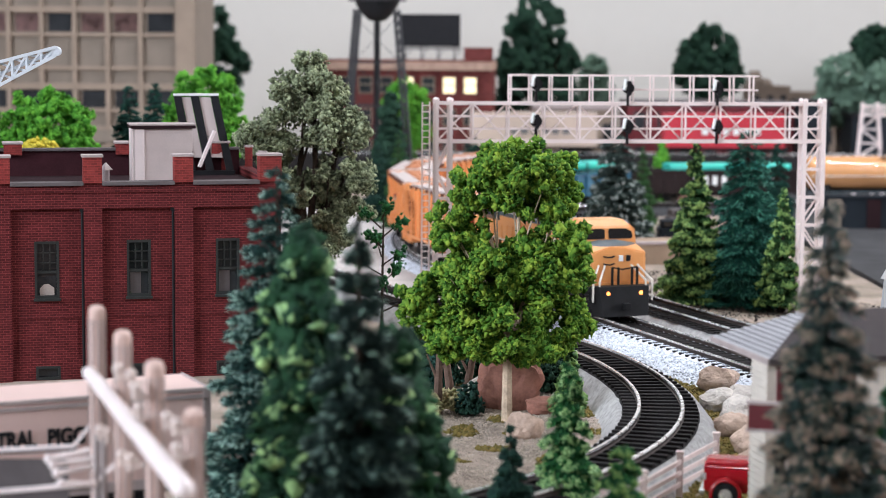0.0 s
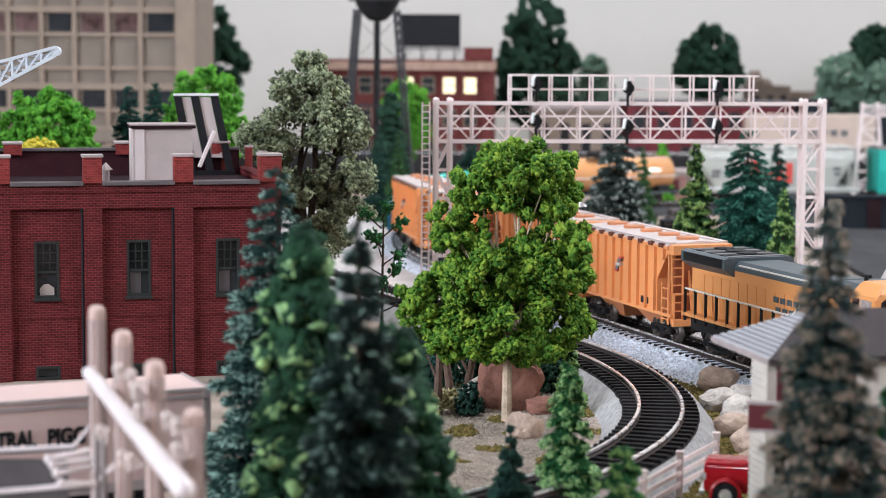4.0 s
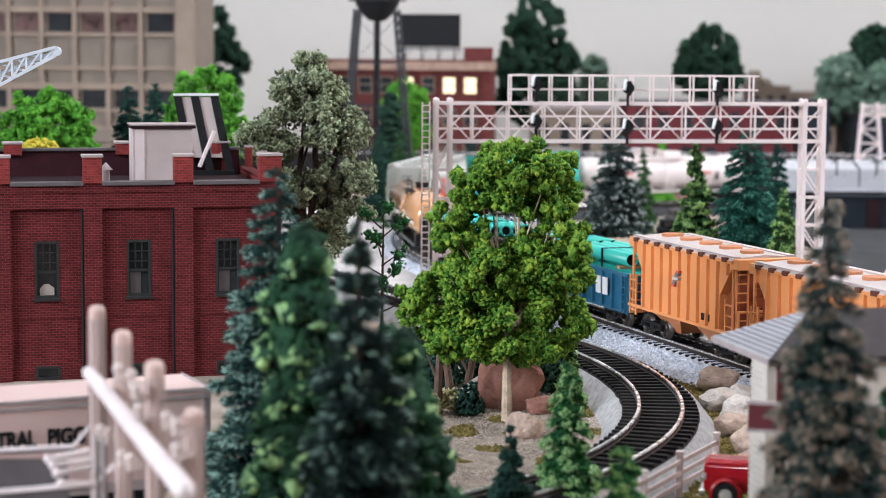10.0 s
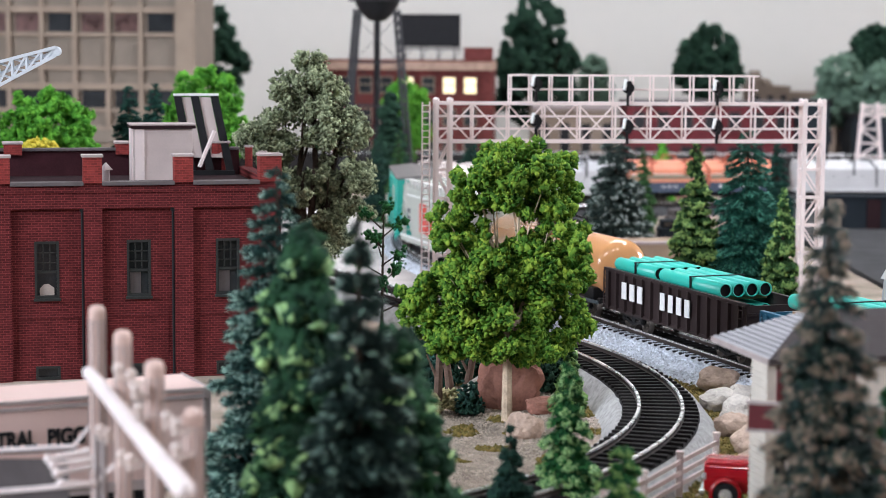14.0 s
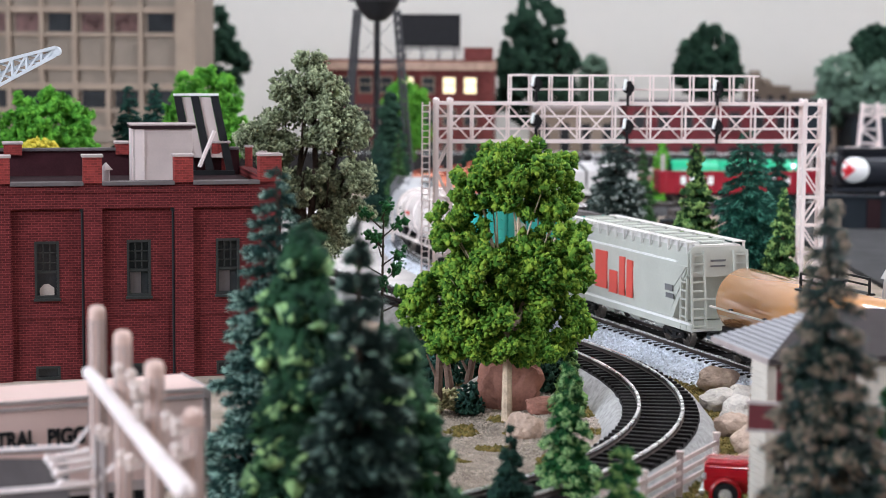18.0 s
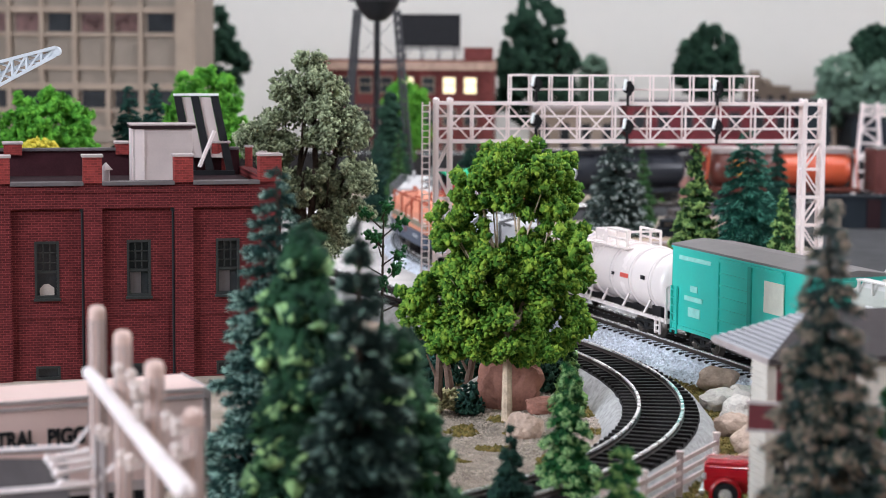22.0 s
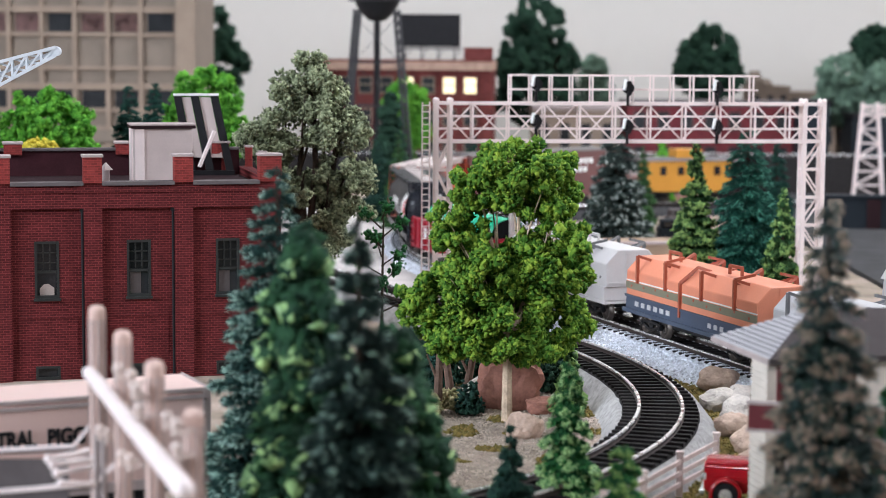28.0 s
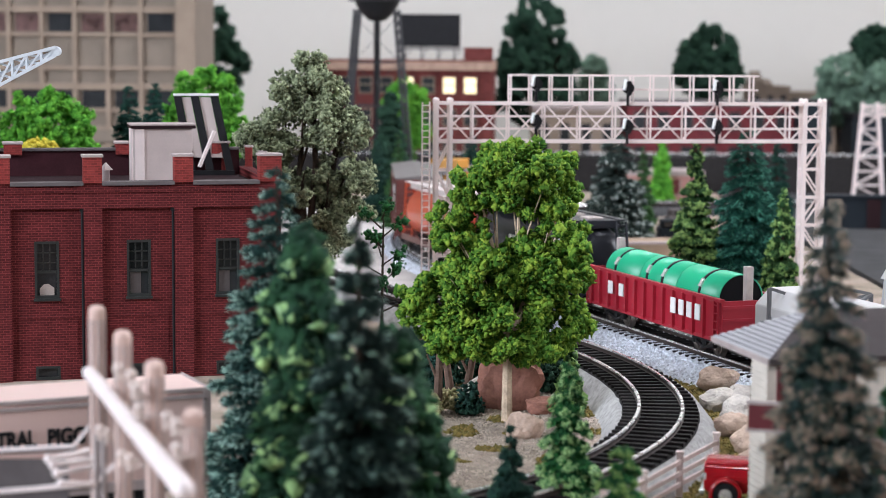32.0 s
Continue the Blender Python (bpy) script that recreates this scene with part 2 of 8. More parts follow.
tagged(part("yard_road", bm, M_ASPHALT), "dark asphalt yard beyond the siding", "yard", kind="structure")

# second line, further from the viewer and level with the main line on the straight
SIDE2 = follow((0.1019 + 0.9404 * 0.052 + 0.3401 * 0.5, 1.0058 + 0.3401 * 0.052 - 0.9404 * 0.5), HEAD + math.pi, [(0.95, 0.0)])
strip(SIDE2, 0.0155, -0.003, 0.0052, 0.009, M_CORK, "siding_roadbed", "grey roadbed of the siding", "roadbed", 0, len(SIDE2))
strip(SIDE2, 0.0150, 0.0050, 0.0058, 0.0012, M_DARKBAL, "siding_track_bed", "dark bed of the siding", "ballast", 0, len(SIDE2))
track(SIDE2, 0, len(SIDE2), RAIL - 0.001, 0.2, 0.75, "siding of bright rails on dark sleepers")

# curved line in the foreground
CURVE = follow((-0.62, 0.5232), 0.0, [(0.436, 0.0), (0.448, 3.653), (0.132, 2.873), (0.5, 0.0), (0.25, 1.5)])
strip(CURVE, 0.0172, -0.003, 0.0078, 0.0085, M_CORK, "curve_roadbed", "grey sloped roadbed under the curved track", "roadbed", 0, len(CURVE))
strip(CURVE, 0.0150, 0.0074, 0.0083, 0.0010, M_DARKBAL, "curve_track_bed", "black bed of the curved track", "ballast", 0, len(CURVE))
track(CURVE, 0, len(CURVE), 0.012, 0.60, 1.6, "sharply curved track of bright rails on black sleepers", every=0.0074)


# ---- scatter: ballast stones, moss and gravel ----
def scatter(name, pts, sizes, mat, label, category, seed, squash=0.8):
    rng = np.random.default_rng(seed)
    v, f = clumps(np.array(pts), np.array(sizes), rng, 0.45, squash)
    ob = part(name, fast_mesh(name, v, f, mat), mat)
    tagged(ob, label, category, kind="stuff")
    return ob


def beside(line, s0, s1, o0, o1, n, z, rng, size, drop=0.0):
    """Random points beside a line between two offsets, sinking by drop towards the outside."""
    pts, sz = [], []
    for _ in range(n):
        i = min(int(rng.uniform(s0, s1) / STEP), len(line) - 1)
        x, y, a = line[i]
        u = rng.random()
        o = o0 + (o1 - o0) * u
        j = rng.uniform(-STEP / 2, STEP / 2)
        pts.append((x - math.sin(a) * o + math.cos(a) * j, y + math.cos(a) * o + math.sin(a) * j, z - drop * u))
        sz.append(size * rng.uniform(0.6, 1.3))
    return pts, sz

# ---- trees ----
M_BARK = material("pale_bark", (0.52, 0.40, 0.29), 0.9, vary=0.4, size=0.004, bump=0.6)
M_BARKD = material("dark_bark", (0.045, 0.032, 0.024), 0.9, vary=0.4, size=0.004, bump=0.6)
M_LEAF = material("bright_foam_leaf", (0.118, 0.235, 0.030), 0.85, vary=0.95, size=0.006, hue=0.06, island=0.75, bump=0.5)
M_LIME = material("lime_foam_leaf", (0.085, 0.28, 0.03), 0.85, vary=0.65, size=0.01, hue=0.02, island=0.8, bump=0.5)
M_OLIVE = material("olive_leaf", (0.24, 0.275, 0.165), 0.9, vary=0.95, size=0.01, hue=0.015, island=0.9, bump=0.4)
M_PINE = material("dark_pine_needle", (0.014, 0.042, 0.031), 0.8, vary=0.6, size=0.01, hue=0.03, island=0.9, bump=0.3)
M_PINE2 = material("mid_green_needle", (0.035, 0.090, 0.030), 0.8, vary=0.6, size=0.01, hue=0.04, island=0.9, bump=0.3)
M_PINE3 = material("blue_green_needle", (0.012, 0.048, 0.036), 0.8, vary=0.55, size=0.01, hue=0.02, island=0.9, bump=0.3)
M_GREYP = material("grey_green_needle", (0.034, 0.050, 0.044), 0.9, vary=0.5, size=0.01, hue=0.02, island=0.8, bump=0.3)
M_BROWNP = material("brown_green_needle", (0.024, 0.048, 0.043), 0.45, vary=0.65, size=0.012, hue=0.09, island=0.9, bump=0.3)
M_DARKT = material("dark_foam_leaf", (0.016, 0.042, 0.026), 0.9, vary=0.4, size=0.02, hue=0.02, island=0.8, bump=0.4)
# distance haze is mixed into this leaf colour
M_HAZET = material("haze_tinted_foam_leaf", (0.12, 0.19, 0.14), 0.9, vary=0.4, size=0.02, hue=0.02, island=0.8, bump=0.4)
M_YELLOW = material("yellow_foam_leaf", (0.50, 0.42, 0.05), 0.9, vary=0.4, size=0.01, hue=0.02, island=0.8, bump=0.4)

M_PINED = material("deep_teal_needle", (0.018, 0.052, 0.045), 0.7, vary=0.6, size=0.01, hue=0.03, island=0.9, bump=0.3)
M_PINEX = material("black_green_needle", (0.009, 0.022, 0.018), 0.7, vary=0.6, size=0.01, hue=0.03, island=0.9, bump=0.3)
# inner shade is put into the dark needles, rim light into the flock
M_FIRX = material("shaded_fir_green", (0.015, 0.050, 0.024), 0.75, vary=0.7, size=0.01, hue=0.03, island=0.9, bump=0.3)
M_SPRU = material("teal_bottle_brush", (0.016, 0.092, 0.066), 0.6, vary=0.6, size=0.006, hue=0.02, island=0.9, bump=0.3)
M_FIR = material("fresh_fir_green", (0.022, 0.105, 0.034), 0.8, vary=0.6, size=0.01, hue=0.03, island=0.9, bump=0.3)
M_TIPG = material("lit_green_flock", (0.20, 0.33, 0.10), 0.6, vary=0.5, size=0.006, hue=0.03, island=0.9, bump=0.3)
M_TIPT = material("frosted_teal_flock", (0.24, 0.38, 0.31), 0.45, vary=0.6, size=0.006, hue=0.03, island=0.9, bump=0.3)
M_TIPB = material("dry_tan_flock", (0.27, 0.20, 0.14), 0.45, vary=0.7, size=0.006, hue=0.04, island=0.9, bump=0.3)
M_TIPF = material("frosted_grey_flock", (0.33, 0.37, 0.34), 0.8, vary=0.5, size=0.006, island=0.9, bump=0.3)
M_TIPD = material("rim_lit_green_flock", (0.25, 0.42, 0.16), 0.55, vary=0.6, size=0.006, hue=0.03, island=0.9, bump=0.3)
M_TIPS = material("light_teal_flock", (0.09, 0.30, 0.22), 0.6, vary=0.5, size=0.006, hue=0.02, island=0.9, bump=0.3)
M_SAGE = material("pale_sage_scatter", (0.40, 0.37, 0.20), 0.95, vary=0.5, size=0.004, hue=0.02, island=0.9, bump=0.3)
M_DRYP = material("dry_brown_scatter", (0.22, 0.13, 0.055), 0.95, vary=0.6, size=0.004, hue=0.03, island=0.9, bump=0.3)
ICO_V = np.array([(1, 0, 0), (-1, 0, 0), (0, 1, 0), (0, -1, 0), (0, 0, 1), (0, 0, -1)], dtype=float)
ICO_F = np.array([(0, 2, 4), (2, 1, 4), (1, 3, 4), (3, 0, 4), (2, 0, 5), (1, 2, 5), (3, 1, 5), (0, 3, 5)])


def clumps(points, sizes, rng, rough=0.35, squash=1.0):
    """Small uneven lumps at the given points: verts and faces."""
    n = len(points)
    nv = len(ICO_V)
    v = np.repeat(ICO_V[None], n, 0) * (1 + rng.uniform(-rough, rough, (n, nv, 1)))
    if rough > 0.45:            # torn foam: flattened and tilted every way
        v = v * rng.uniform(0.4, 1.35, (n, 1, 3))
        tilt = rng.uniform(0, math.tau, n)
        c, s = np.cos(tilt)[:, None], np.sin(tilt)[:, None]
        v = np.stack([v[:, :, 0], v[:, :, 1] * c - v[:, :, 2] * s, v[:, :, 1] * s + v[:, :, 2] * c], 2)
    ang = rng.uniform(0, math.tau, n)
    c, s = np.cos(ang)[:, None], np.sin(ang)[:, None]
    vx, vy = v[:, :, 0] * c - v[:, :, 1] * s, v[:, :, 0] * s + v[:, :, 1] * c
    v = np.stack([vx, vy, v[:, :, 2] * squash], 2) * np.asarray(sizes)[:, None, None] + np.asarray(points)[:, None, :]
    f = (ICO_F[None] + (np.arange(n) * nv)[:, None, None]).reshape(-1, 3)
    return v.reshape(-1, 3), f


def fast_mesh(name, v, f, mat):
    me = bpy.data.meshes.new(name)
    me.vertices.add(len(v)); me.vertices.foreach_set("co", np.asarray(v, dtype=np.float32).ravel())
    me.loops.add(f.size); me.loops.foreach_set("vertex_index", f.ravel().astype(np.int32))
    me.polygons.add(len(f)); me.polygons.foreach_set("loop_start", np.arange(0, f.size, f.shape[1], dtype=np.int32))
    me.update(calc_edges=True)
    me.materials.append(mat)
    return me


def puffs(lobes, n, rng, size, shell=0.35, tufts=0, spread=0.22):
    """Points in the outer shell of overlapping ellipsoid lobes (centre, radii), weighted by their surface, gathered into tufts."""
    w = np.array([r[0] * r[2] + r[1] * r[2] + r[0] * r[1] for c, r in lobes])

    def shells(m, deep):
        pick = rng.choice(len(lobes), m, p=w / w.sum())
        d = rng.normal(size=(m, 3)); d /= np.linalg.norm(d, axis=1)[:, None]
        rad = (1 - deep * rng.random(m) ** 1.5)[:, None] * rng.uniform(0.86, 1.08, (m, 1))
        c = np.array([l[0] for l in lobes])[pick]; r = np.array([l[1] for l in lobes])[pick]
        return c + d * r * rad, r.mean(1)
    if not tufts:
        return shells(n, shell)[0], rng.uniform(0.6, 1.25, n) * size
    c, r = shells(tufts, shell)
    k = rng.integers(0, tufts, n)
    d = rng.normal(size=(n, 3)); d /= np.linalg.norm(d, axis=1)[:, None]
    rad = (r * spread * rng.uniform(0.7, 1.3, tufts))[k]
    return c[k] + d * (rad * rng.random(n) ** 0.4)[:, None], rng.uniform(0.6, 1.25, n) * size


def limbs(bm, base, lobes, r, rng, lean=(0, 0)):
    top = max(l[0][2] for l in lobes)
    fork = 0.3 * top
    a = Vector((0, 0, -0.002)); b = Vector((lean[0], lean[1], fork))
    rod(bm, a, b, r, 9, r * 0.75)
    for c, rad in lobes:
        c = Vector(c)
        mid = b.lerp(c, 0.5) + Vector((rng.uniform(-1, 1), rng.uniform(-1, 1), 0)) * r * 1.2
        rod(bm, b, mid, r * 0.6, 7, r * 0.4)
        rod(bm, mid, c, r * 0.4, 6, r * 0.15)
        for _ in range(2):
            e = c + Vector((rng.uniform(-1, 1) * rad[0], rng.uniform(-1, 1) * rad[1], rng.uniform(0, 1) * rad[2])) * 0.7
            rod(bm, mid, e, r * 0.22, 5, r * 0.08)


def leafy(name, x, y, z, lobes, n, size, mat, bark, label, r=0.003, seed=1, shell=0.35, rough=0.35, tufts=0, spread=0.22, boughs=None):
    rng = np.random.default_rng(seed)
    t = thing(name, pose(x, y, z), label, "tree")
    bm = BM(); limbs(bm, 0, boughs or lobes, r, rng)
    part("trunk", bm, bark, t)
    p, s = puffs(lobes, n, rng, size, shell, tufts, spread)
    v, f = clumps(p, s, rng, rough)
    part("crown", fast_mesh("crown", v, f, mat), mat, t)
    return t


def conifer(name, x, y, z, h, r, n, mat, label, seed=1, twig=0.006, droop=0.25, power=0.9, bare=0.06, lumps=False, thick=0.22, gap=1.0, tip=None, ragged=0.3, share=0.7):
    """A tapered trunk with tiers of separate drooping branches, each a spray of twigs."""
    rng = np.random.default_rng(seed)
    t = thing(name, pose(x, y, z), label, "tree")
    bm = BM(); rod(bm, (0, 0, -0.003), (0, 0, h * 0.97), r * 0.07 + 0.0008, 7, 0.0003)
    part("trunk", bm, M_BARKD, t)
    step = max(twig * 0.85, 0.0024) * gap
    tiers = max(8, int(h * (1 - bare) / step))
    lev, ang, reach = [], [], []
    for k in range(tiers):
        f = (k + 0.3) / tiers
        m = 5 + int(5 * (1 - f))
        lev.append(f + rng.normal(0, 0.22 / tiers, m))
        ang.append(np.arange(m) * (math.tau / m) + k * 2.4 + rng.normal(0, 0.25, m))
        reach.append(r * (1 - f) ** power * rng.uniform(1 - ragged, 1.12, m) * (1 if rng.random() > 0.2 else 0.85) + r * 0.04)
    lev, ang, reach = np.clip(np.concatenate(lev), 0, 0.985), np.concatenate(ang), np.concatenate(reach)
    w = reach ** 1.3
    k = rng.choice(len(lev), n, p=w / w.sum())
    lv, R = lev[k], reach[k]
    q = rng.random(n) ** 0.55
    fan = 0.30 * R * np.sin(np.clip(q, 0.05, 1) * 2.6) + 0.0004
    off = rng.normal(0, 0.55, n) * fan
    a0 = ang[k]
    rad = R * q
    px, py = rad * np.cos(a0) - off * np.sin(a0), rad * np.sin(a0) + off * np.cos(a0)
    zz = h * (bare + (1 - bare) * lv) - R * droop * q ** 1.4 - np.abs(off) * 0.25 + rng.normal(0, step * 0.13, n)
    pts = np.stack([px, py, np.maximum(zz, 0.001)], 1)
    if lumps:
        v, f = clumps(pts, rng.uniform(0.5, 1.2, n) * twig * 0.45, rng, 0.6)
        per = len(ICO_F)
    else:
        L = twig * rng.uniform(0.55, 1.2, n) * (0.55 + 0.6 * (1 - lv))
        w = L * thick
        out = np.stack([np.cos(a0), np.sin(a0), np.full(n, -droop) + rng.normal(0, 0.3, n)], 1)
        out += rng.normal(0, 0.35, (n, 3)); out /= np.linalg.norm(out, axis=1)[:, None]
        side = np.cross(out, rng.normal(size=(n, 3))); side /= np.linalg.norm(side, axis=1)[:, None]
        upv = np.cross(out, side)
        a = pts - out * L[:, None] * 0.4
        b = pts + out * L[:, None] * 0.6
        m1, m2, m3 = pts + side * w[:, None], pts - side * w[:, None] * 0.6 + upv * w[:, None] * 0.8, pts - side * w[:, None] * 0.6 - upv * w[:, None] * 0.8
        v = np.stack([a, m1, m2, m3, b], 1).reshape(-1, 3)
        tri = np.array([[0, 2, 1], [0, 3, 2], [0, 1, 3], [4, 1, 2], [4, 2, 3], [4, 3, 1]])
        f = (tri[None] + (np.arange(n) * 5)[:, None, None]).reshape(-1, 3)
        per = 6
    me = fast_mesh("crown", v, f, mat)
    if tip:                     # paler flock on the branch ends, with the lit rim in its colour
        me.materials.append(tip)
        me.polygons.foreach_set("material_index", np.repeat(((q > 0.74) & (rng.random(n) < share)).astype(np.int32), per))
    part("crown", me, mat, t)
    return t


# maple in the middle, with pale limbs in the gaps
def maple():
    """Foam-leaved crown in two storeys: a dome above, a broad skirt below, with a gap between that shows the forks."""
    dome = [(0.0035, 0.104, 0.020, 0.0118), (-0.0128, 0.0958, 0.0130, 0.0120), (0.0187, 0.0981, 0.0130, 0.0140), (0.0222, 0.0830, 0.0105, 0.0105), (0.0030, 0.0905, 0.0150, 0.0080)]
    skirt = [(-0.0245, 0.0818, 0.0105, 0.0094), (-0.0190, 0.0770, 0.0120, 0.0080), (-0.0292, 0.0514, 0.0163, 0.0128), (-0.0339, 0.0421, 0.0117, 0.0094), (-0.0082, 0.0607, 0.0187, 0.0130), (0.0128, 0.0631, 0.0187, 0.0150), (0.0269, 0.0584, 0.0094, 0.0140),
             (0.0275, 0.0730, 0.0075, 0.0100), (-0.0035, 0.0397, 0.0234, 0.0128), (0.0199, 0.0397, 0.0152, 0.0117), (-0.0175, 0.0327, 0.0163, 0.0082), (0.0082, 0.0304, 0.0163, 0.0066)]
    lobes = [((x, (k % 3 - 1) * 0.004, z), (rx, max(rx, rz) * 0.95, rz)) for k, (x, z, rx, rz) in enumerate(dome + skirt)]
    leafy("maple_tree", 0.0272, 0.7985, 0.0, lobes, 64000, 0.00122, M_LEAF, M_BARK, "bright green foam-leaved tree with a pale trunk", r=0.0024, seed=4, shell=0.45, rough=0.75, tufts=760, spread=0.205, boughs=lobes[:4] + lobes[5:8] + lobes[10:12])


maple()
leafy("elm_tree", -0.074, 1.05, 0.0,
      [((0.002, 0, 0.138), (0.012, 0.015, 0.012)), ((0.0, 0, 0.127), (0.021, 0.020, 0.014)), ((-0.020, 0, 0.106), (0.018, 0.02, 0.016)), ((0.016, 0, 0.108), (0.017, 0.02, 0.016)), ((0.020, 0, 0.082), (0.018, 0.02, 0.013)),
       ((-0.008, 0, 0.078), (0.018, 0.02, 0.012)), ((0.018, 0, 0.064), (0.016, 0.02, 0.012)), ((0.010, 0, 0.050), (0.014, 0.018, 0.010))],
      27000, 0.00102, M_OLIVE, M_BARKD, "olive grey leafy tree with dark branches", r=0.0040, seed=9, shell=0.65, rough=0.75, tufts=300, spread=0.26)
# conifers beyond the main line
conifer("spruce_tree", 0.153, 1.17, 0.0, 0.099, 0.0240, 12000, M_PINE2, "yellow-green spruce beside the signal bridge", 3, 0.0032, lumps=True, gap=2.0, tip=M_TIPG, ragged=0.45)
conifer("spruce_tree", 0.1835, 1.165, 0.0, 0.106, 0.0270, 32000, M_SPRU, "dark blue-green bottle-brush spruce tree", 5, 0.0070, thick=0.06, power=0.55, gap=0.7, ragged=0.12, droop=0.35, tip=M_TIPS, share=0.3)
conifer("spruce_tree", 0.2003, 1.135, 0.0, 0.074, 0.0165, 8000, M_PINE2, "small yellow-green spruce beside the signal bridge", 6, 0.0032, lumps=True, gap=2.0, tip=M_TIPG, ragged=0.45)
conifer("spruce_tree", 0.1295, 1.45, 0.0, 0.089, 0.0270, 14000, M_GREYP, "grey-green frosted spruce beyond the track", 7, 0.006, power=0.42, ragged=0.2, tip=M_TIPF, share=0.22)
conifer("spruce_tree", 0.1655, 1.60, 0.0, 0.073, 0.011, 2400, M_PINE2, "narrow green spruce beyond the track", 31, 0.006)
conifer("spruce_tree", 0.2590, 1.50, 0.0, 0.084, 0.018, 3500, M_PINE3, "dark blue-green spruce beyond the signal bridge", 32, 0.007)
conifer("cypress_tree", 0.2165, 1.915, 0.0, 0.060, 0.0125, 2600, M_LIME, "bright green cone-shaped shrub by the rear track", 33, 0.005, power=0.6, lumps=True)
conifer("spruce_tree", -0.0375, 1.60, 0.0, 0.082, 0.014, 2600, M_PINE2, "green spruce under the water tower", 34, 0.006)
conifer("spruce_tree", -0.0560, 1.66, 0.0, 0.070, 0.016, 2600, M_PINE, "dark spruce under the water tower", 35, 0.007)
conifer("spruce_tree", 0.0250, 1.75, 0.0, 0.075, 0.026, 3400, M_PINE, "dark spruce behind the signal bridge", 36, 0.008)
conifer("spruce_tree", 0.0450, 1.70, 0.0, 0.060, 0.022, 2800, M_PINE, "dark low spruce behind the signal bridge", 37, 0.008)
conifer("cypress_tree", -0.0500, 1.80, 0.0, 0.112, 0.0190, 5000, M_DARKT, "dark narrow cypress before the lime tree", 38, 0.007, power=0.45, lumps=True, ragged=0.2)
leafy("lime_tree", -0.0380, 1.90, 0.0, [((0, 0, 0.094), (0.020, 0.02, 0.024)), ((0.002, 0, 0.066), (0.022, 0.02, 0.022))], 5120, 0.0021, M_LIME, M_BARKD, "bright green round tree before the brick block", seed=41, rough=0.5, tufts=260, spread=0.20)
# round trees beyond the brick building
leafy("lime_tree", -0.2560, 1.25, 0.0, [((0, 0, 0.092), (0.032, 0.028, 0.033)), ((-0.012, -0.004, 0.080), (0.020, 0.022, 0.024)), ((0.012, -0.004, 0.078), (0.019, 0.022, 0.024))], 17000, 0.0015, M_LIME, M_BARKD, "bright green round tree behind the brick building", seed=42, rough=0.6, tufts=620, spread=0.11)
leafy("lime_tree", -0.1730, 1.40, 0.0, [((0, 0, 0.104), (0.028, 0.026, 0.032)), ((-0.006, -0.004, 0.084), (0.022, 0.022, 0.026)), ((0.010, -0.004, 0.086), (0.018, 0.02, 0.026))], 17000, 0.0016, M_LIME, M_BARKD, "lime green round tree behind the roof sign", seed=43, rough=0.6, tufts=620, spread=0.11)
leafy("yellow_bush", -0.2300, 1.10, 0.0, [((0, 0, 0.090), (0.013, 0.012, 0.010)), ((0, 0, 0.070), (0.012, 0.012, 0.016))], 1500, 0.0018, M_YELLOW, M_BARKD, "yellow leafy bush behind the parapet", seed=44)
conifer("spruce_tree", -0.2115, 1.30, 0.0, 0.127, 0.0195, 12000, M_PINE3, "dark spruce before the stone building", 45, 0.006, power=0.6, ragged=0.15, gap=0.7)
conifer("spruce_tree", -0.2030, 1.36, 0.0, 0.128, 0.0170, 11000, M_PINE3, "narrow dark spruce before the stone building", 46, 0.006, power=0.6, ragged=0.15, gap=0.7)
# dark round trees along the wall
leafy("dark_tree", -0.2860, 2.30, 0.01, [((0.0, 0, 0.150), (0.040, 0.03, 0.036)), ((0.010, 0, 0.118), (0.042, 0.03, 0.034)), ((0.0, 0, 0.085), (0.036, 0.03, 0.034))], 14400, 0.0030, M_DARKT, M_BARKD, "dark green round tree against the wall", seed=51, rough=0.5, shell=0.3, tufts=420, spread=0.14)
leafy("dark_tree", 0.1060, 2.28, 0.01, [((0.0, 0, 0.158), (0.034, 0.03, 0.040)), ((-0.012, 0, 0.122), (0.036, 0.03, 0.034)), ((0.016, 0, 0.120), (0.036, 0.03, 0.034)), ((0, 0, 0.085), (0.048, 0.03, 0.036))], 20800, 0.0030, M_DARKT, M_BARKD, "large dark green tree against the wall", seed=52, rough=0.5, shell=0.3, tufts=420, spread=0.14)
leafy("dark_tree", 0.3210, 2.36, 0.01, [((0.0, 0, 0.132), (0.036, 0.03, 0.036)), ((-0.008, 0, 0.110), (0.034, 0.03, 0.030)), ((0.010, 0, 0.108), (0.032, 0.03, 0.030))], 14400, 0.0030, M_DARKT, M_BARKD, "dark green round tree against the wall", seed=53, rough=0.5, shell=0.3, tufts=420, spread=0.14)
leafy("dark_tree", 0.5300, 2.40, 0.01, [((0.0, 0, 0.145), (0.024, 0.03, 0.024)), ((-0.012, 0, 0.128), (0.024, 0.03, 0.016)), ((0.012, 0, 0.100), (0.030, 0.03, 0.030))], 11520, 0.0030, M_DARKT, M_BARKD, "dark green tree against the wall", seed=54, rough=0.5, shell=0.3, tufts=420, spread=0.14)
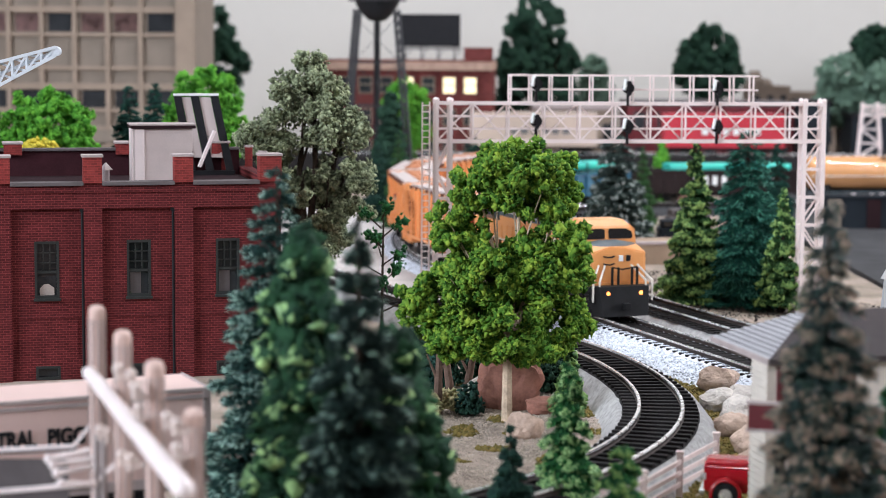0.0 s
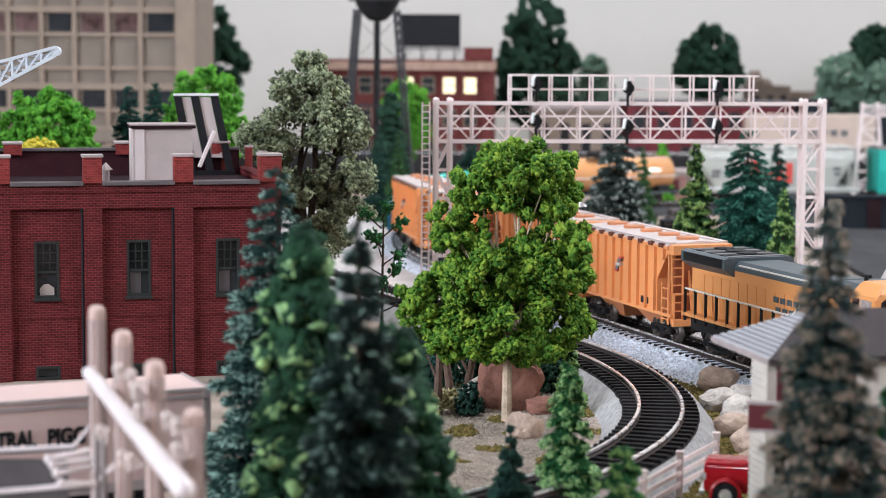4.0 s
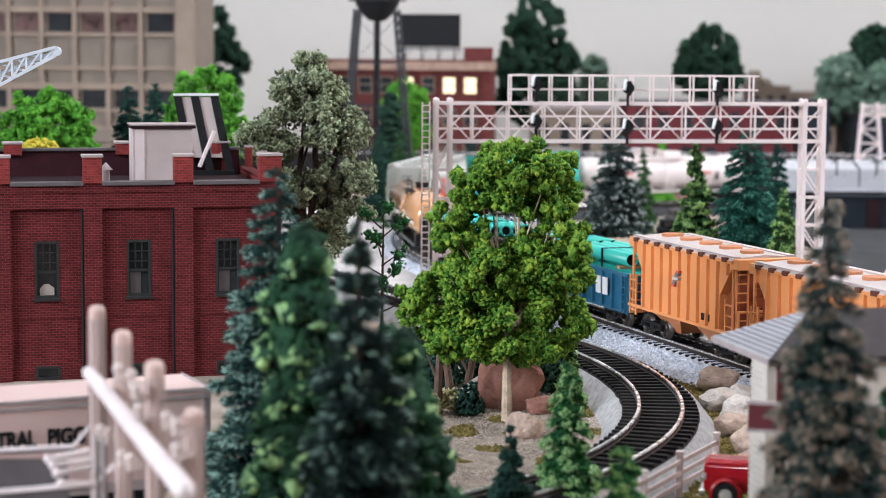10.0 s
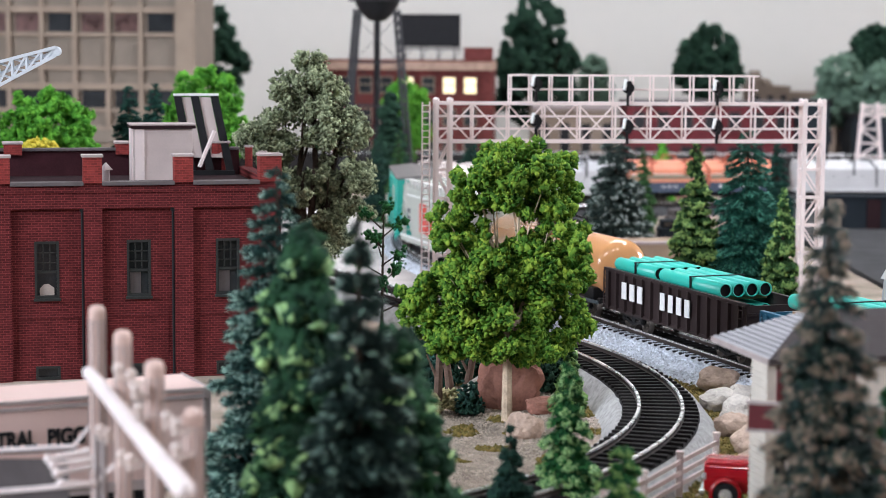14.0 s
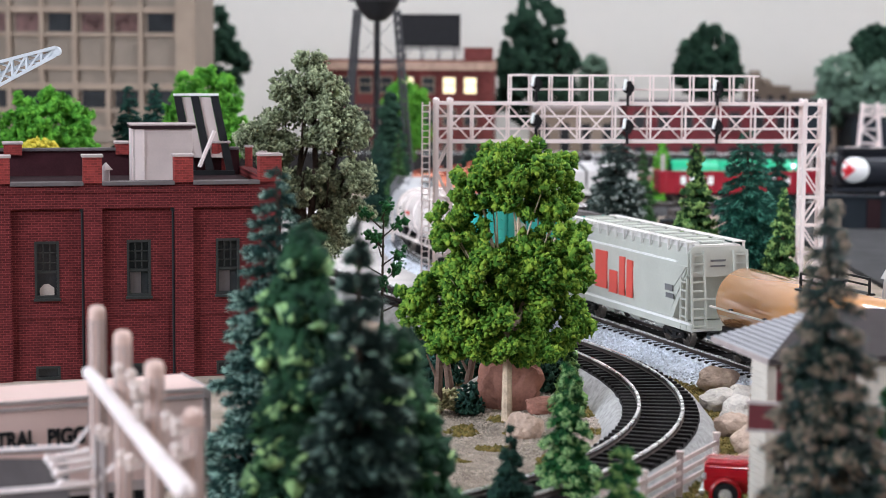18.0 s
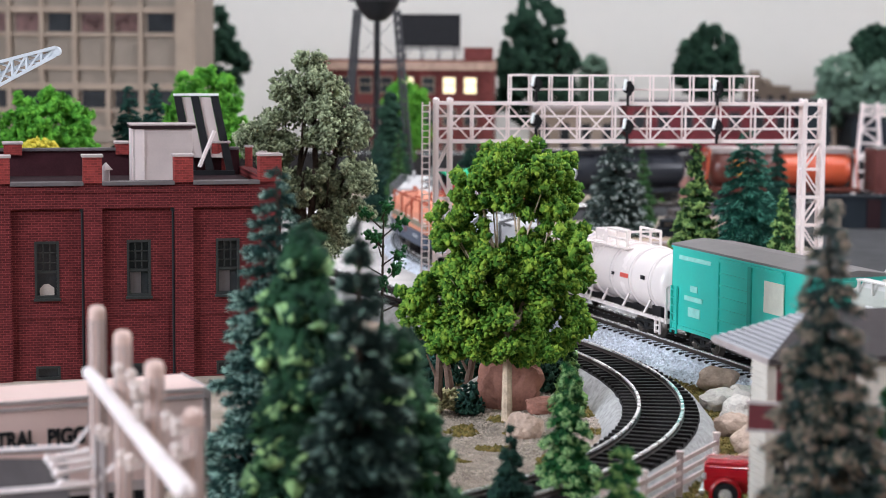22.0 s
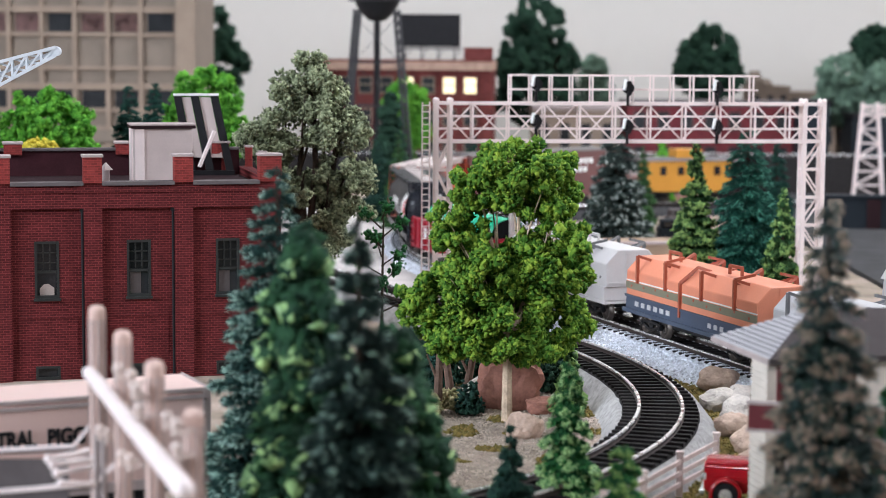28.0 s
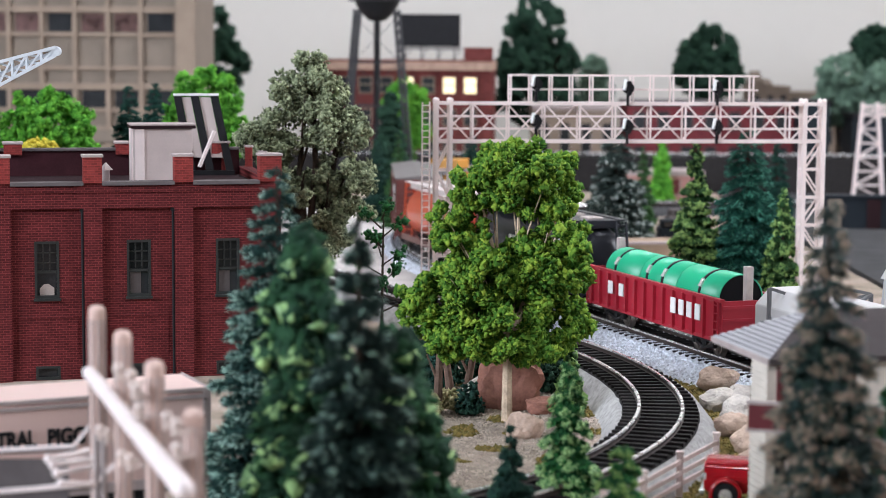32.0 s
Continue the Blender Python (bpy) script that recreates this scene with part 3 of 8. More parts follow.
leafy("hazy_tree", 0.4520, 2.22, 0.01, [((0.0, 0, 0.108), (0.024, 0.02, 0.026)), ((0.0, 0, 0.078), (0.030, 0.02, 0.026))], 5760, 0.0024, M_HAZET, M_BARKD, "pale green tree with haze in its colour", seed=55, rough=0.5, tufts=260, spread=0.20)
leafy("hazy_tree", 0.4960, 2.18, 0.01, [((0.0, 0, 0.098), (0.026, 0.02, 0.026)), ((0.012, 0, 0.070), (0.034, 0.02, 0.028))], 5760, 0.0024, M_HAZET, M_BARKD, "pale green tree with haze in its colour", seed=56, rough=0.5, tufts=260, spread=0.20)
leafy("hazy_tree", 0.1850, 2.40, 0.01, [((0.0, 0, 0.108), (0.018, 0.02, 0.022)), ((0.0, 0, 0.080), (0.022, 0.02, 0.022))], 3520, 0.0026, M_HAZET, M_BARKD, "grey-green tree against the wall with haze in its colour", seed=57, rough=0.5, tufts=260, spread=0.20)
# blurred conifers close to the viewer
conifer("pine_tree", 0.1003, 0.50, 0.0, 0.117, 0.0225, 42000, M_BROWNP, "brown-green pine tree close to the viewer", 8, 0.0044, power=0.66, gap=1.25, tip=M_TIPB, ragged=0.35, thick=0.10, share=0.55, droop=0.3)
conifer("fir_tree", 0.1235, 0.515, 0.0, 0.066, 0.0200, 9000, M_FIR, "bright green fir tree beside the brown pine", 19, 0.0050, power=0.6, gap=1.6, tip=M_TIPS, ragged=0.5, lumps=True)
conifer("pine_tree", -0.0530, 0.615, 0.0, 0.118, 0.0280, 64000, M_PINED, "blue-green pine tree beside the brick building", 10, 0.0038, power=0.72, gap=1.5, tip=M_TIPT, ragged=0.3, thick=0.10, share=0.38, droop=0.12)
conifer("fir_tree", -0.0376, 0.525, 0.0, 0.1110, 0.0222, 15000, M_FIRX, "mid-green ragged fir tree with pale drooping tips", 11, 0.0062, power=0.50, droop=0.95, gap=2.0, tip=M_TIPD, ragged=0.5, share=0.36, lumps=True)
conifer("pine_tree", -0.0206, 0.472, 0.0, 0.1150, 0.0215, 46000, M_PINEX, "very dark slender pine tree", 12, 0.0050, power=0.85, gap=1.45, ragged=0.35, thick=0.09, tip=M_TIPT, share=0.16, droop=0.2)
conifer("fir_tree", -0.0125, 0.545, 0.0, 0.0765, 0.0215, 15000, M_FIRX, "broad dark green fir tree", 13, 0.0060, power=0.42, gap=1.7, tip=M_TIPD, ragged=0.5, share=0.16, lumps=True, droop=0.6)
conifer("fir_tree", 0.0420, 0.632, 0.0, 0.0525, 0.0130, 17000, M_FIR, "small bright green fir tree by the curved track", 14, 0.0022, thick=0.35, droop=0.4, power=0.6, gap=1.7, tip=M_TIPD, ragged=0.5)
conifer("fir_tree", 0.0535, 0.560, 0.0, 0.0405, 0.0130, 15000, M_FIR, "small green fir tree close to the viewer", 15, 0.0022, thick=0.35, droop=0.4, power=0.55, gap=1.6, tip=M_TIPG, ragged=0.5)
conifer("pine_tree", 0.0217, 0.600, 0.0, 0.0380, 0.0095, 3400, M_PINE, "small dark pine tree near the viewer", 16, 0.004, ragged=0.4)
conifer("fir_tree", 0.0545, 0.815, 0.0, 0.0285, 0.0080, 1800, M_PINE2, "small fir tree inside the curve", 17, 0.0035, lumps=True, tip=M_TIPG)
conifer("fir_tree", -0.0100, 0.470, 0.0, 0.045, 0.022, 6000, M_FIRX, "low dark fir tree close to the viewer", 18, 0.005, thick=0.3, gap=1.4, tip=M_TIPT, ragged=0.5)


def sapling(x, y, z):
    """A thin young tree with a few large leaf tufts."""
    rng = np.random.default_rng(77)
    t = thing("young_tree", pose(x, y, z), "thin young tree with sparse green tufts", "tree")
    bm = BM(); rod(bm, (0, 0, -0.002), (0.001, 0, 0.066), 0.0010, 6, 0.0004)
    ends = []
    for k in range(11):
        h = 0.018 + k * 0.0048
        a = k * 2.4
        e = Vector((math.cos(a) * (0.016 - k * 0.0007), math.sin(a) * 0.010, h + 0.008))
        rod(bm, (0, 0, h), e, 0.0005, 5, 0.0002)
        ends += [e, e * 0.8 + Vector((0, 0, h * 0.2))]
    part("trunk", bm, M_BARKD, t)
    p = np.concatenate([np.array(e[:]) + rng.normal(0, 0.0016, (16, 3)) for e in ends])
    v, f = clumps(p, rng.uniform(0.7, 1.3, len(p)) * 0.0013, rng, 0.5)
    part("crown", fast_mesh("crown", v, f, M_FIR), M_FIR, t)


sapling(-0.0315, 0.985, 0.0)


def bush(x, y, r, mat, label, seed, n=260, size=0.0011, squash=0.8):
    rng = np.random.default_rng(seed)
    p, s = puffs([((0, 0, r * 0.55), (r, r, r * squash)), ((r * 0.4, 0, r * 0.35), (r * 0.7, r * 0.7, r * 0.5))], n, rng, size, 0.8)
    p[:, 2] = np.maximum(p[:, 2], 0.0002)
    v, f = clumps(p, s, rng, 0.5)
    ob = part("bush", fast_mesh("bush", v, f, mat), mat)
    ob.matrix_basis = pose(x, y, 0)
    tagged(ob, label, "bush")


bush(0.0115, 0.8120, 0.0062, M_PINE, "dark green bush beside the boulder", 1, 420, 0.0012, 1.6)
bush(0.0030, 0.8200, 0.0060, M_SAGE, "pale sage bush under the maple", 2, 400)
bush(-0.0080, 0.8050, 0.0075, M_SAGE, "pale sage bush under the trees", 3, 400)
bush(-0.0030, 0.8700, 0.0080, M_PINE3, "dark bush behind the stump", 4, 500, 0.0014, 1.3)
bush(0.0480, 0.8700, 0.0110, M_DARKT, "dark undergrowth inside the curve", 5, 800, 0.0014, 1.0)
bush(0.0350, 0.8800, 0.0130, M_DARKT, "dark undergrowth behind the boulder", 6, 900, 0.0014, 1.1)
bush(0.0150, 0.8900, 0.0130, M_DARKT, "dark undergrowth behind the boulder", 7, 900, 0.0014, 1.1)
bush(-0.0060, 0.9000, 0.0120, M_DARKT, "dark undergrowth beside the line", 8, 900, 0.0014, 1.1)
bush(-0.0380, 0.4300, 0.0130, M_DRYP, "dry brown undergrowth close to the viewer", 9, 700, 0.0016, 1.2)

# ---- the train: eighteen vehicles, built with x forwards and z = 0 on the rails ----
SPEED = 0.07336
M_BLACK = material("underframe_black", (0.012, 0.012, 0.013), 0.55, vary=0.4, size=0.006, bump=0.2)
M_WHEEL = material("wheel_steel", (0.10, 0.085, 0.075), 0.4, 0.8, vary=0.4, size=0.003)
M_BRKT = material("dark_brown_bracket", (0.13, 0.05, 0.035), 0.6, vary=0.25, size=0.006)
M_ORANGE = material("hopper_orange", (0.80, 0.325, 0.118), 0.40, vary=0.10, size=0.02, bump=0.06)
M_ROOFG = material("weathered_roof", (0.52, 0.445, 0.42), 0.55, vary=0.2, size=0.01, bump=0.1)
M_HATCH = material("hatch_orange", (0.52, 0.19, 0.075), 0.5, vary=0.15, size=0.01)
# end bay in a darker, redder orange than the hopper body
M_ENDBAY = material("dark_red_orange_end_bay", (0.30, 0.085, 0.035), 0.6, vary=0.25, size=0.008)
M_YELL = material("locomotive_yellow", (0.76, 0.325, 0.105), 0.38, vary=0.07, size=0.02, bump=0.04)
M_LGREY = material("locomotive_grey", (0.075, 0.098, 0.108), 0.45, vary=0.15, size=0.01, bump=0.06)
M_GLASS = material("dark_cab_glass", (0.02, 0.018, 0.018), 0.08, vary=0.1, spec=0.8)
# the pale base colour is the reflection, painted onto the glass
M_REFL = material("painted_reflection_glass", (0.42, 0.36, 0.34), 0.1, vary=0.4, size=0.004, spec=0.8)
M_HAND = material("handrail_white", (0.75, 0.70, 0.62), 0.5, vary=0.1)
M_DITCH = material("lit_ditch_lamp", (1.0, 0.5, 0.2), 0.3, glow=(1.0, 0.22, 0.035, 5.0))
M_GTBLUE = material("gondola_blue", (0.014, 0.115, 0.200), 0.45, vary=0.15, size=0.012, bump=0.06)
M_SOO = material("gondola_brown_black", (0.030, 0.020, 0.020), 0.5, vary=0.25, size=0.012, bump=0.08)
M_PIPE = material("turquoise_pipe", (0.035, 0.48, 0.38), 0.35, vary=0.08, size=0.02, bump=0.04, each=0.3)
M_GPIPE = material("green_pipe", (0.012, 0.40, 0.20), 0.4, vary=0.08, size=0.02, bump=0.05)
M_BORE = material("pipe_bore_shade", (0.006, 0.006, 0.007), 0.8, vary=0.2)
M_WOOD = material("timber_dunnage", (0.42, 0.26, 0.15), 0.8, vary=0.3, size=0.004, bump=0.3)
M_STRAP = material("black_strap", (0.01, 0.01, 0.012), 0.5)
M_SILVER = material("silver_strap", (0.82, 0.82, 0.80), 0.25, 0.6)
M_TAN = material("tan_tank_paint", (0.66, 0.32, 0.135), 0.14, vary=0.06, size=0.02, bump=0.01, coat=0.8)
M_LETTER = material("white_lettering", (0.80, 0.80, 0.78), 0.5, vary=0.05)
M_RED = material("red_lettering", (0.66, 0.085, 0.065), 0.5, vary=0.06)
M_BLKLET = material("black_lettering", (0.015, 0.015, 0.018), 0.5)
M_GREYC = material("pale_grey_hopper_paint", (0.46, 0.47, 0.42), 0.5, vary=0.10, size=0.015, bump=0.06)
M_GREYR = material("pale_hopper_roof", (0.62, 0.60, 0.57), 0.5, vary=0.1, size=0.01)
M_TEAL = material("jade_boxcar_paint", (0.030, 0.50, 0.41), 0.45, vary=0.08, size=0.015, bump=0.05)
# the body's jade darkened by a third, painting shade on the ends
M_TEALD = material("shaded_jade_paint", (0.020, 0.34, 0.27), 0.5, vary=0.12, size=0.01)
M_ROOFD = material("grey_boxcar_roof", (0.17, 0.155, 0.15), 0.7, vary=0.15, size=0.01, bump=0.1)
M_PATCH = material("faded_white_patch", (0.66, 0.66, 0.56), 0.55, vary=0.08)
M_FADE = material("faded_pale_lettering", (0.30, 0.66, 0.58), 0.55, vary=0.15)
M_WTANK = material("white_tank_paint", (0.78, 0.69, 0.655), 0.25, vary=0.06, size=0.02, bump=0.04)
M_CGREY = material("coil_hood_grey", (0.47, 0.47, 0.485), 0.5, vary=0.08, size=0.015, bump=0.06)
M_CORG = material("coil_hood_orange", (0.72, 0.26, 0.155), 0.45, vary=0.08, size=0.015, bump=0.05)
M_CWHT = material("coil_hood_white", (0.55, 0.535, 0.53), 0.5, vary=0.07, size=0.015, bump=0.06)
M_CNAVY = material("coil_trough_navy", (0.055, 0.075, 0.115), 0.5, vary=0.15, size=0.01)
M_STRIPE = material("grey_green_stripe", (0.20, 0.19, 0.13), 0.5, vary=0.1)
M_CLIFT = material("grey_lift_bracket", (0.14, 0.14, 0.145), 0.5, vary=0.15)
M_CLIFTO = material("orange_lift_bracket", (0.36, 0.085, 0.045), 0.5, vary=0.15)
M_RGON = material("maroon_red_gondola", (0.34, 0.014, 0.030), 0.42, vary=0.12, size=0.012, bump=0.06)
M_STAKE = material("grey_stake", (0.50, 0.45, 0.42), 0.7, vary=0.15)
M_CPBLK = material("gloss_black_hopper", (0.022, 0.024, 0.030), 0.3, vary=0.15, size=0.02)
M_CPRED = material("hopper_red_triangle", (0.62, 0.02, 0.03), 0.4)
M_CYLBR = material("brown_hopper_half", (0.10, 0.028, 0.020), 0.35, vary=0.12, size=0.02)
M_CYLOR = material("red_orange_hopper_half", (0.52, 0.085, 0.035), 0.32, vary=0.1, size=0.02)
M_BROWN = material("brown_boxcar_paint", (0.125, 0.035, 0.030), 0.5, vary=0.15, size=0.015, bump=0.06)
M_CABY = material("caboose_yellow", (0.55, 0.25, 0.035), 0.45, vary=0.08, size=0.015)
M_REAR = material("rear_red_paint", (0.52, 0.035, 0.055), 0.5, vary=0.1, size=0.02)
M_BEIGE = material("rear_beige_paint", (0.58, 0.46, 0.38), 0.55, vary=0.1, size=0.02)

WHEEL_R = 0.0053
CARS, TRUCKS, WHEELS = [], [], []


def wheel_mesh():
    bm = BM()
    turn = Matrix.Rotation(radians(90), 4, "Z")
    for y in (-1, 1):
        lathe(bm, [(y * 0.0098, 0), (y * 0.0098, WHEEL_R * 0.35), (y * 0.0094, WHEEL_R * 0.4), (y * 0.0094, WHEEL_R * 0.78), (y * 0.0099, WHEEL_R * 0.82), (y * 0.0099, WHEEL_R), (y * 0.0080, WHEEL_R), (y * 0.0078, WHEEL_R * 1.1), (y * 0.0074, WHEEL_R * 1.1), (y * 0.0074, 0)], 18, turn)
        for k in range(4):          # cast pockets in the wheel plate
            c, s = math.cos(k * math.pi / 2) * WHEEL_R * 0.6, math.sin(k * math.pi / 2) * WHEEL_R * 0.6
            box(bm, c - 0.0005, c + 0.0005, y * 0.0097 - 0.0002, y * 0.0097 + 0.0002, s - 0.0005, s + 0.0005)
    rod(bm, (0, -0.0115, 0), (0, 0.0115, 0), 0.0009, 8)
    return mesh_of(bm, "wheelset", M_WHEEL)


def truck_mesh(base):
    """The bolster that carries the car, and one side frame with its springs and axle boxes."""
    bm = BM(); box(bm, -0.0016, 0.0016, -0.011, 0.011, 0.0052, 0.0078, bevel=0.0003)
    bolster = mesh_of(bm, "truck", M_BLACK)
    bm = BM()
    for sx in (-1, 1):
        bar(bm, (0, 0, 0.0072), (sx * base * 0.5, 0, 0.0066), 0.0013, 0.0013)
        bar(bm, (0, 0, 0.0030), (sx * base * 0.5, 0, 0.0056), 0.0012, 0.0012)
        box(bm, sx * base / 2 - 0.0013, sx * base / 2 + 0.0013, -0.0009, 0.0009, 0.0040, 0.0072, bevel=0.0003)
        rod(bm, (sx * base / 2, -0.0012, WHEEL_R), (sx * base / 2, 0.0012, WHEEL_R), 0.0012, 8)
    for k in (-0.0014, 0, 0.0014):
        rod(bm, (k, 0, 0.0030), (k, 0, 0.0072), 0.0006, 6)
    return bolster, mesh_of(bm, "side_frame", M_BLACK)


WHEEL, TRUCK2, TRUCK3 = wheel_mesh(), truck_mesh(0.0200), truck_mesh(0.0300)


def running_gear(t, half, three=False):
    """Two trucks with their wheelsets under a vehicle."""
    for sx in (1, -1):
        bolster, side = TRUCK3 if three else TRUCK2
        tr = part("truck", bolster, M_BLACK, t, "black truck with sprung side frames", m=pose(sx * half, 0, 0))
        for y in (-0.0116, 0.0116):
            part("side_frame", side, M_BLACK, tr, m=pose(0, y, 0))
        TRUCKS.append((tr, t, sx))
        for x in ((-0.015, 0, 0.015) if three else (-0.010, 0.010)):
            w = part("wheelset", WHEEL, M_WHEEL, tr, m=pose(x, 0, WHEEL_R))
            WHEELS.append((w, x))


def car_pose(s, half):
    p, _ = on_line(s + half)
    q, _ = on_line(s - half)
    d = p - q
    return Matrix.Translation((p + q) / 2) @ Matrix.Rotation(math.atan2(d.y, d.x), 4, "Z")


def vehicle(name, tail, front, label, category, three=False, group="cars of the train"):
    L = front - tail
    half = L * 0.33
    t = thing(name, car_pose((tail + front) / 2 - SPEED * 21, half), label, category, group)
    CARS.append((t, (tail + front) / 2, half))
    running_gear(t, half, three)
    for sx in (1, -1):
        bm = BM()
        box(bm, sx * L / 2 - 0.002, sx * (L / 2 + 0.004) + 0.002, -0.0012, 0.0012, 0.0062, 0.0088)
        box(bm, sx * (L / 2 + 0.0045) - 0.0018, sx * (L / 2 + 0.0045) + 0.0018, -0.0019, 0.0019, 0.0058, 0.0092, bevel=0.0004)
        part("coupler", bm, M_BLACK, t)
    return t, L


def ladder(bm, a, b, across, n, r=0.0004):
    """Two stiles from a to b and n rungs, the second stile offset by across."""
    a, b, c = Vector(a), Vector(b), Vector(across)
    bar(bm, a, b, r * 2); bar(bm, a + c, b + c, r * 2)
    for k in range(n):
        p = a.lerp(b, (k + 0.5) / n)
        bar(bm, p, p + c, r * 1.6)


def plate(bm, x0, x1, y, z0, z1, depth=0.0003):
    """A thin raised plate on a side face at y."""
    s = 1 if y > 0 else -1
    box(bm, x0, x1, min(y - s * 0.0002, y + s * depth), max(y - s * 0.0002, y + s * depth), z0, z1)


def letters(t, y, marks, mat, label, name="lettering"):
    for x0, x1, z0, z1 in marks:
        bm = BM(); plate(bm, x0, x1, y, z0, z1)
        part(name, bm, mat, t, label)


# ---------- locomotive ----------
def hull(bm, pts):
    vs = [bm.verts.new(p) for p in pts]
    out = bmesh.ops.convex_hull(bm, input=vs)
    loose = [v for v in vs if v.is_valid and not v.link_faces]
    bmesh.ops.delete(bm, geom=loose, context="VERTS")


def side_patch(bm, y, outline, depth=0.0003):
    """A flat raised patch with a polygon outline (x, z) on a side face at y."""
    s = 1 if y > 0 else -1
    hull(bm, [(x, y + s * e, z) for x, z in outline for e in (-0.0003, depth)])


def locomotive(tail, front):
    t, L = vehicle("diesel_locomotive", tail, front, "yellow and grey diesel locomotive with lit ditch lamps", "locomotive", True)
    h = L / 2
    D = 0.0190                                  # deck height
    bm = BM(); box(bm, -h + 0.003, h - 0.006, -0.0165, 0.0165, 0.0172, D, bevel=0.0004)
    part("deck", bm, M_YELL, t)
    bm = BM(); box(bm, -h + 0.004, h - 0.006, -0.0120, 0.0120, 0.0105, 0.0172)
    part("frame", bm, M_BLACK, t)
    bm = BM(); box(bm, -0.030, 0.026, -0.0145, 0.0145, 0.0030, 0.0135, bevel=0.0018)
    part("fuel_tank", bm, M_BLACK, t)
    for y in (-1, 1):
        for k in range(2):
            bm = BM(); rod(bm, (-0.034 + k * 0.032, y * 0.0148, 0.0155), (-0.006 + k * 0.032, y * 0.0148, 0.0155), 0.0014, 10)
            part("air_tank", bm, M_SILVER, t, "silver air reservoir")
        for k in range(4):
            bm = BM(); rod(bm, (0.030 + k * 0.0125, y * 0.0140, 0.0140), (0.038 + k * 0.0125, y * 0.0140, 0.0140), 0.0009, 8)
            part("brake_cylinder", bm, M_SILVER, t, "silver brake cylinder")
    # long hood: yellow sides, grey upper part
    bm = BM(); box(bm, -h + 0.004, 0.0545, -0.0118, 0.0118, D, 0.0448)
    hood = part("hood", bm, M_YELL, t)
    for k in range(15):
        x = -h + 0.010 + k * 0.0083
        for y in (-1, 1):
            bm = BM(); plate(bm, x, x + 0.0072, y * 0.0118, 0.0215, 0.0395, 0.00035)
            part("hood_door", bm, M_YELL, hood)
    bm = BM()
    prism(bm, [(-0.0119, 0.0448), (0.0119, 0.0448), (0.0119, 0.0468), (0.0098, 0.0494), (-0.0098, 0.0494), (-0.0119, 0.0468)], -h + 0.004, 0.042)
    part("hood_top", bm, M_LGREY, t, "dark grey hood top")
    bm = BM()
    prism(bm, [(-0.0124, 0.0300), (0.0124, 0.0300), (0.0124, 0.0486), (0.0104, 0.0516), (-0.0104, 0.0516), (-0.0124, 0.0486)], 0.040, 0.0547)
    part("equipment_box", bm, M_LGREY, t, "grey section behind the cab")
    bm = BM()
    prism(bm, [(-0.0119, 0.0415), (-0.0166, 0.0452), (-0.0166, 0.0502), (-0.0150, 0.0510), (0.0150, 0.0510), (0.0166, 0.0502), (0.0166, 0.0452), (0.0119, 0.0415)], -h + 0.002, -h + 0.046)
    part("radiator_housing", bm, M_LGREY, t, "dark grey radiator housing")
    for y in (-1, 1):
        bm = BM(); plate(bm, -h + 0.005, -h + 0.043, y * 0.0166, 0.0456, 0.0500, 0.0003)
        part("radiator_grille", bm, M_BLACK, t, "black radiator grille")
    for k in range(7):
        bm = BM(); box(bm, -h + 0.005 + k * 0.0058, -h + 0.0094 + k * 0.0058, -0.0135, 0.0135, 0.0510, 0.0514)
        part("radiator_panel", bm, M_BLACK if k % 2 else M_CLIFT, t, "grey radiator roof panel")
    for k in range(3):
        bm = BM(); rod(bm, (-h + 0.012 + k * 0.011, 0, 0.0514), (-h + 0.012 + k * 0.011, 0, 0.0520), 0.0046, 16)
        part("radiator_fan", bm, M_BLACK, t)
    bm = BM(); box(bm, 0.000, 0.012, -0.0035, 0.0035, 0.0494, 0.0524, bevel=0.0004)
    part("exhaust_stack", bm, M_STAKE, t, "pale exhaust stack")
    bm = BM(); box(bm, 0.026, 0.039, -0.0126, 0.0126, 0.0425, 0.0500, bevel=0.0004)
    part("brake_grille", bm, M_BLACK, t, "black air intake grille")
    for y in (-1, 1):
        bm = BM(); bar(bm, (-0.048, y * 0.0112, 0.0476), (0.024, y * 0.0112, 0.0476), 0.0007)
        part("roof_rail", bm, M_HAND, t)
    bm = BM(); rod(bm, (0.046, -0.004, 0.0510), (0.046, -0.004, 0.0540), 0.0009, 8); rod(bm, (0.044, -0.004, 0.0540), (0.049, -0.004, 0.0540), 0.0008, 8)
    part("horn", bm, M_BLACK, t)
    # wide cab with sloped roof edges and a full-width nose
    bm = BM()
    pts = []
    for y in (-1, 1):
        pts += [(0.0545, y * 0.0160, D), (0.0750, y * 0.0160, D), (0.0545, y * 0.0160, 0.0475), (0.0750, y * 0.0160, 0.0410), (0.0737, y * 0.0158, 0.0478), (0.0545, y * 0.0108, 0.0532), (0.0735, y * 0.0145, 0.0492), (0.0700, y * 0.0108, 0.0532)]
    hull(bm, pts)
    bmesh.ops.bevel(bm, geom=bm.edges[:], offset=0.0005, segments=2, affect="EDGES")
    part("cab", bm, M_YELL, t)
    face = lambda z: 0.0750 - (z - 0.041) * 0.185
    for y in (-1, 1):
        outline = [(0.0016, 0.0424), (0.0010, 0.0432), (0.0010, 0.0474), (0.0018, 0.0482), (0.0110, 0.0482), (0.0138, 0.0462), (0.0142, 0.0434), (0.0132, 0.0424)]
        bm = BM(); hull(bm, [(face(z) + e, y * a, z) for a, z in outline for e in (-0.0006, 0.0003)])
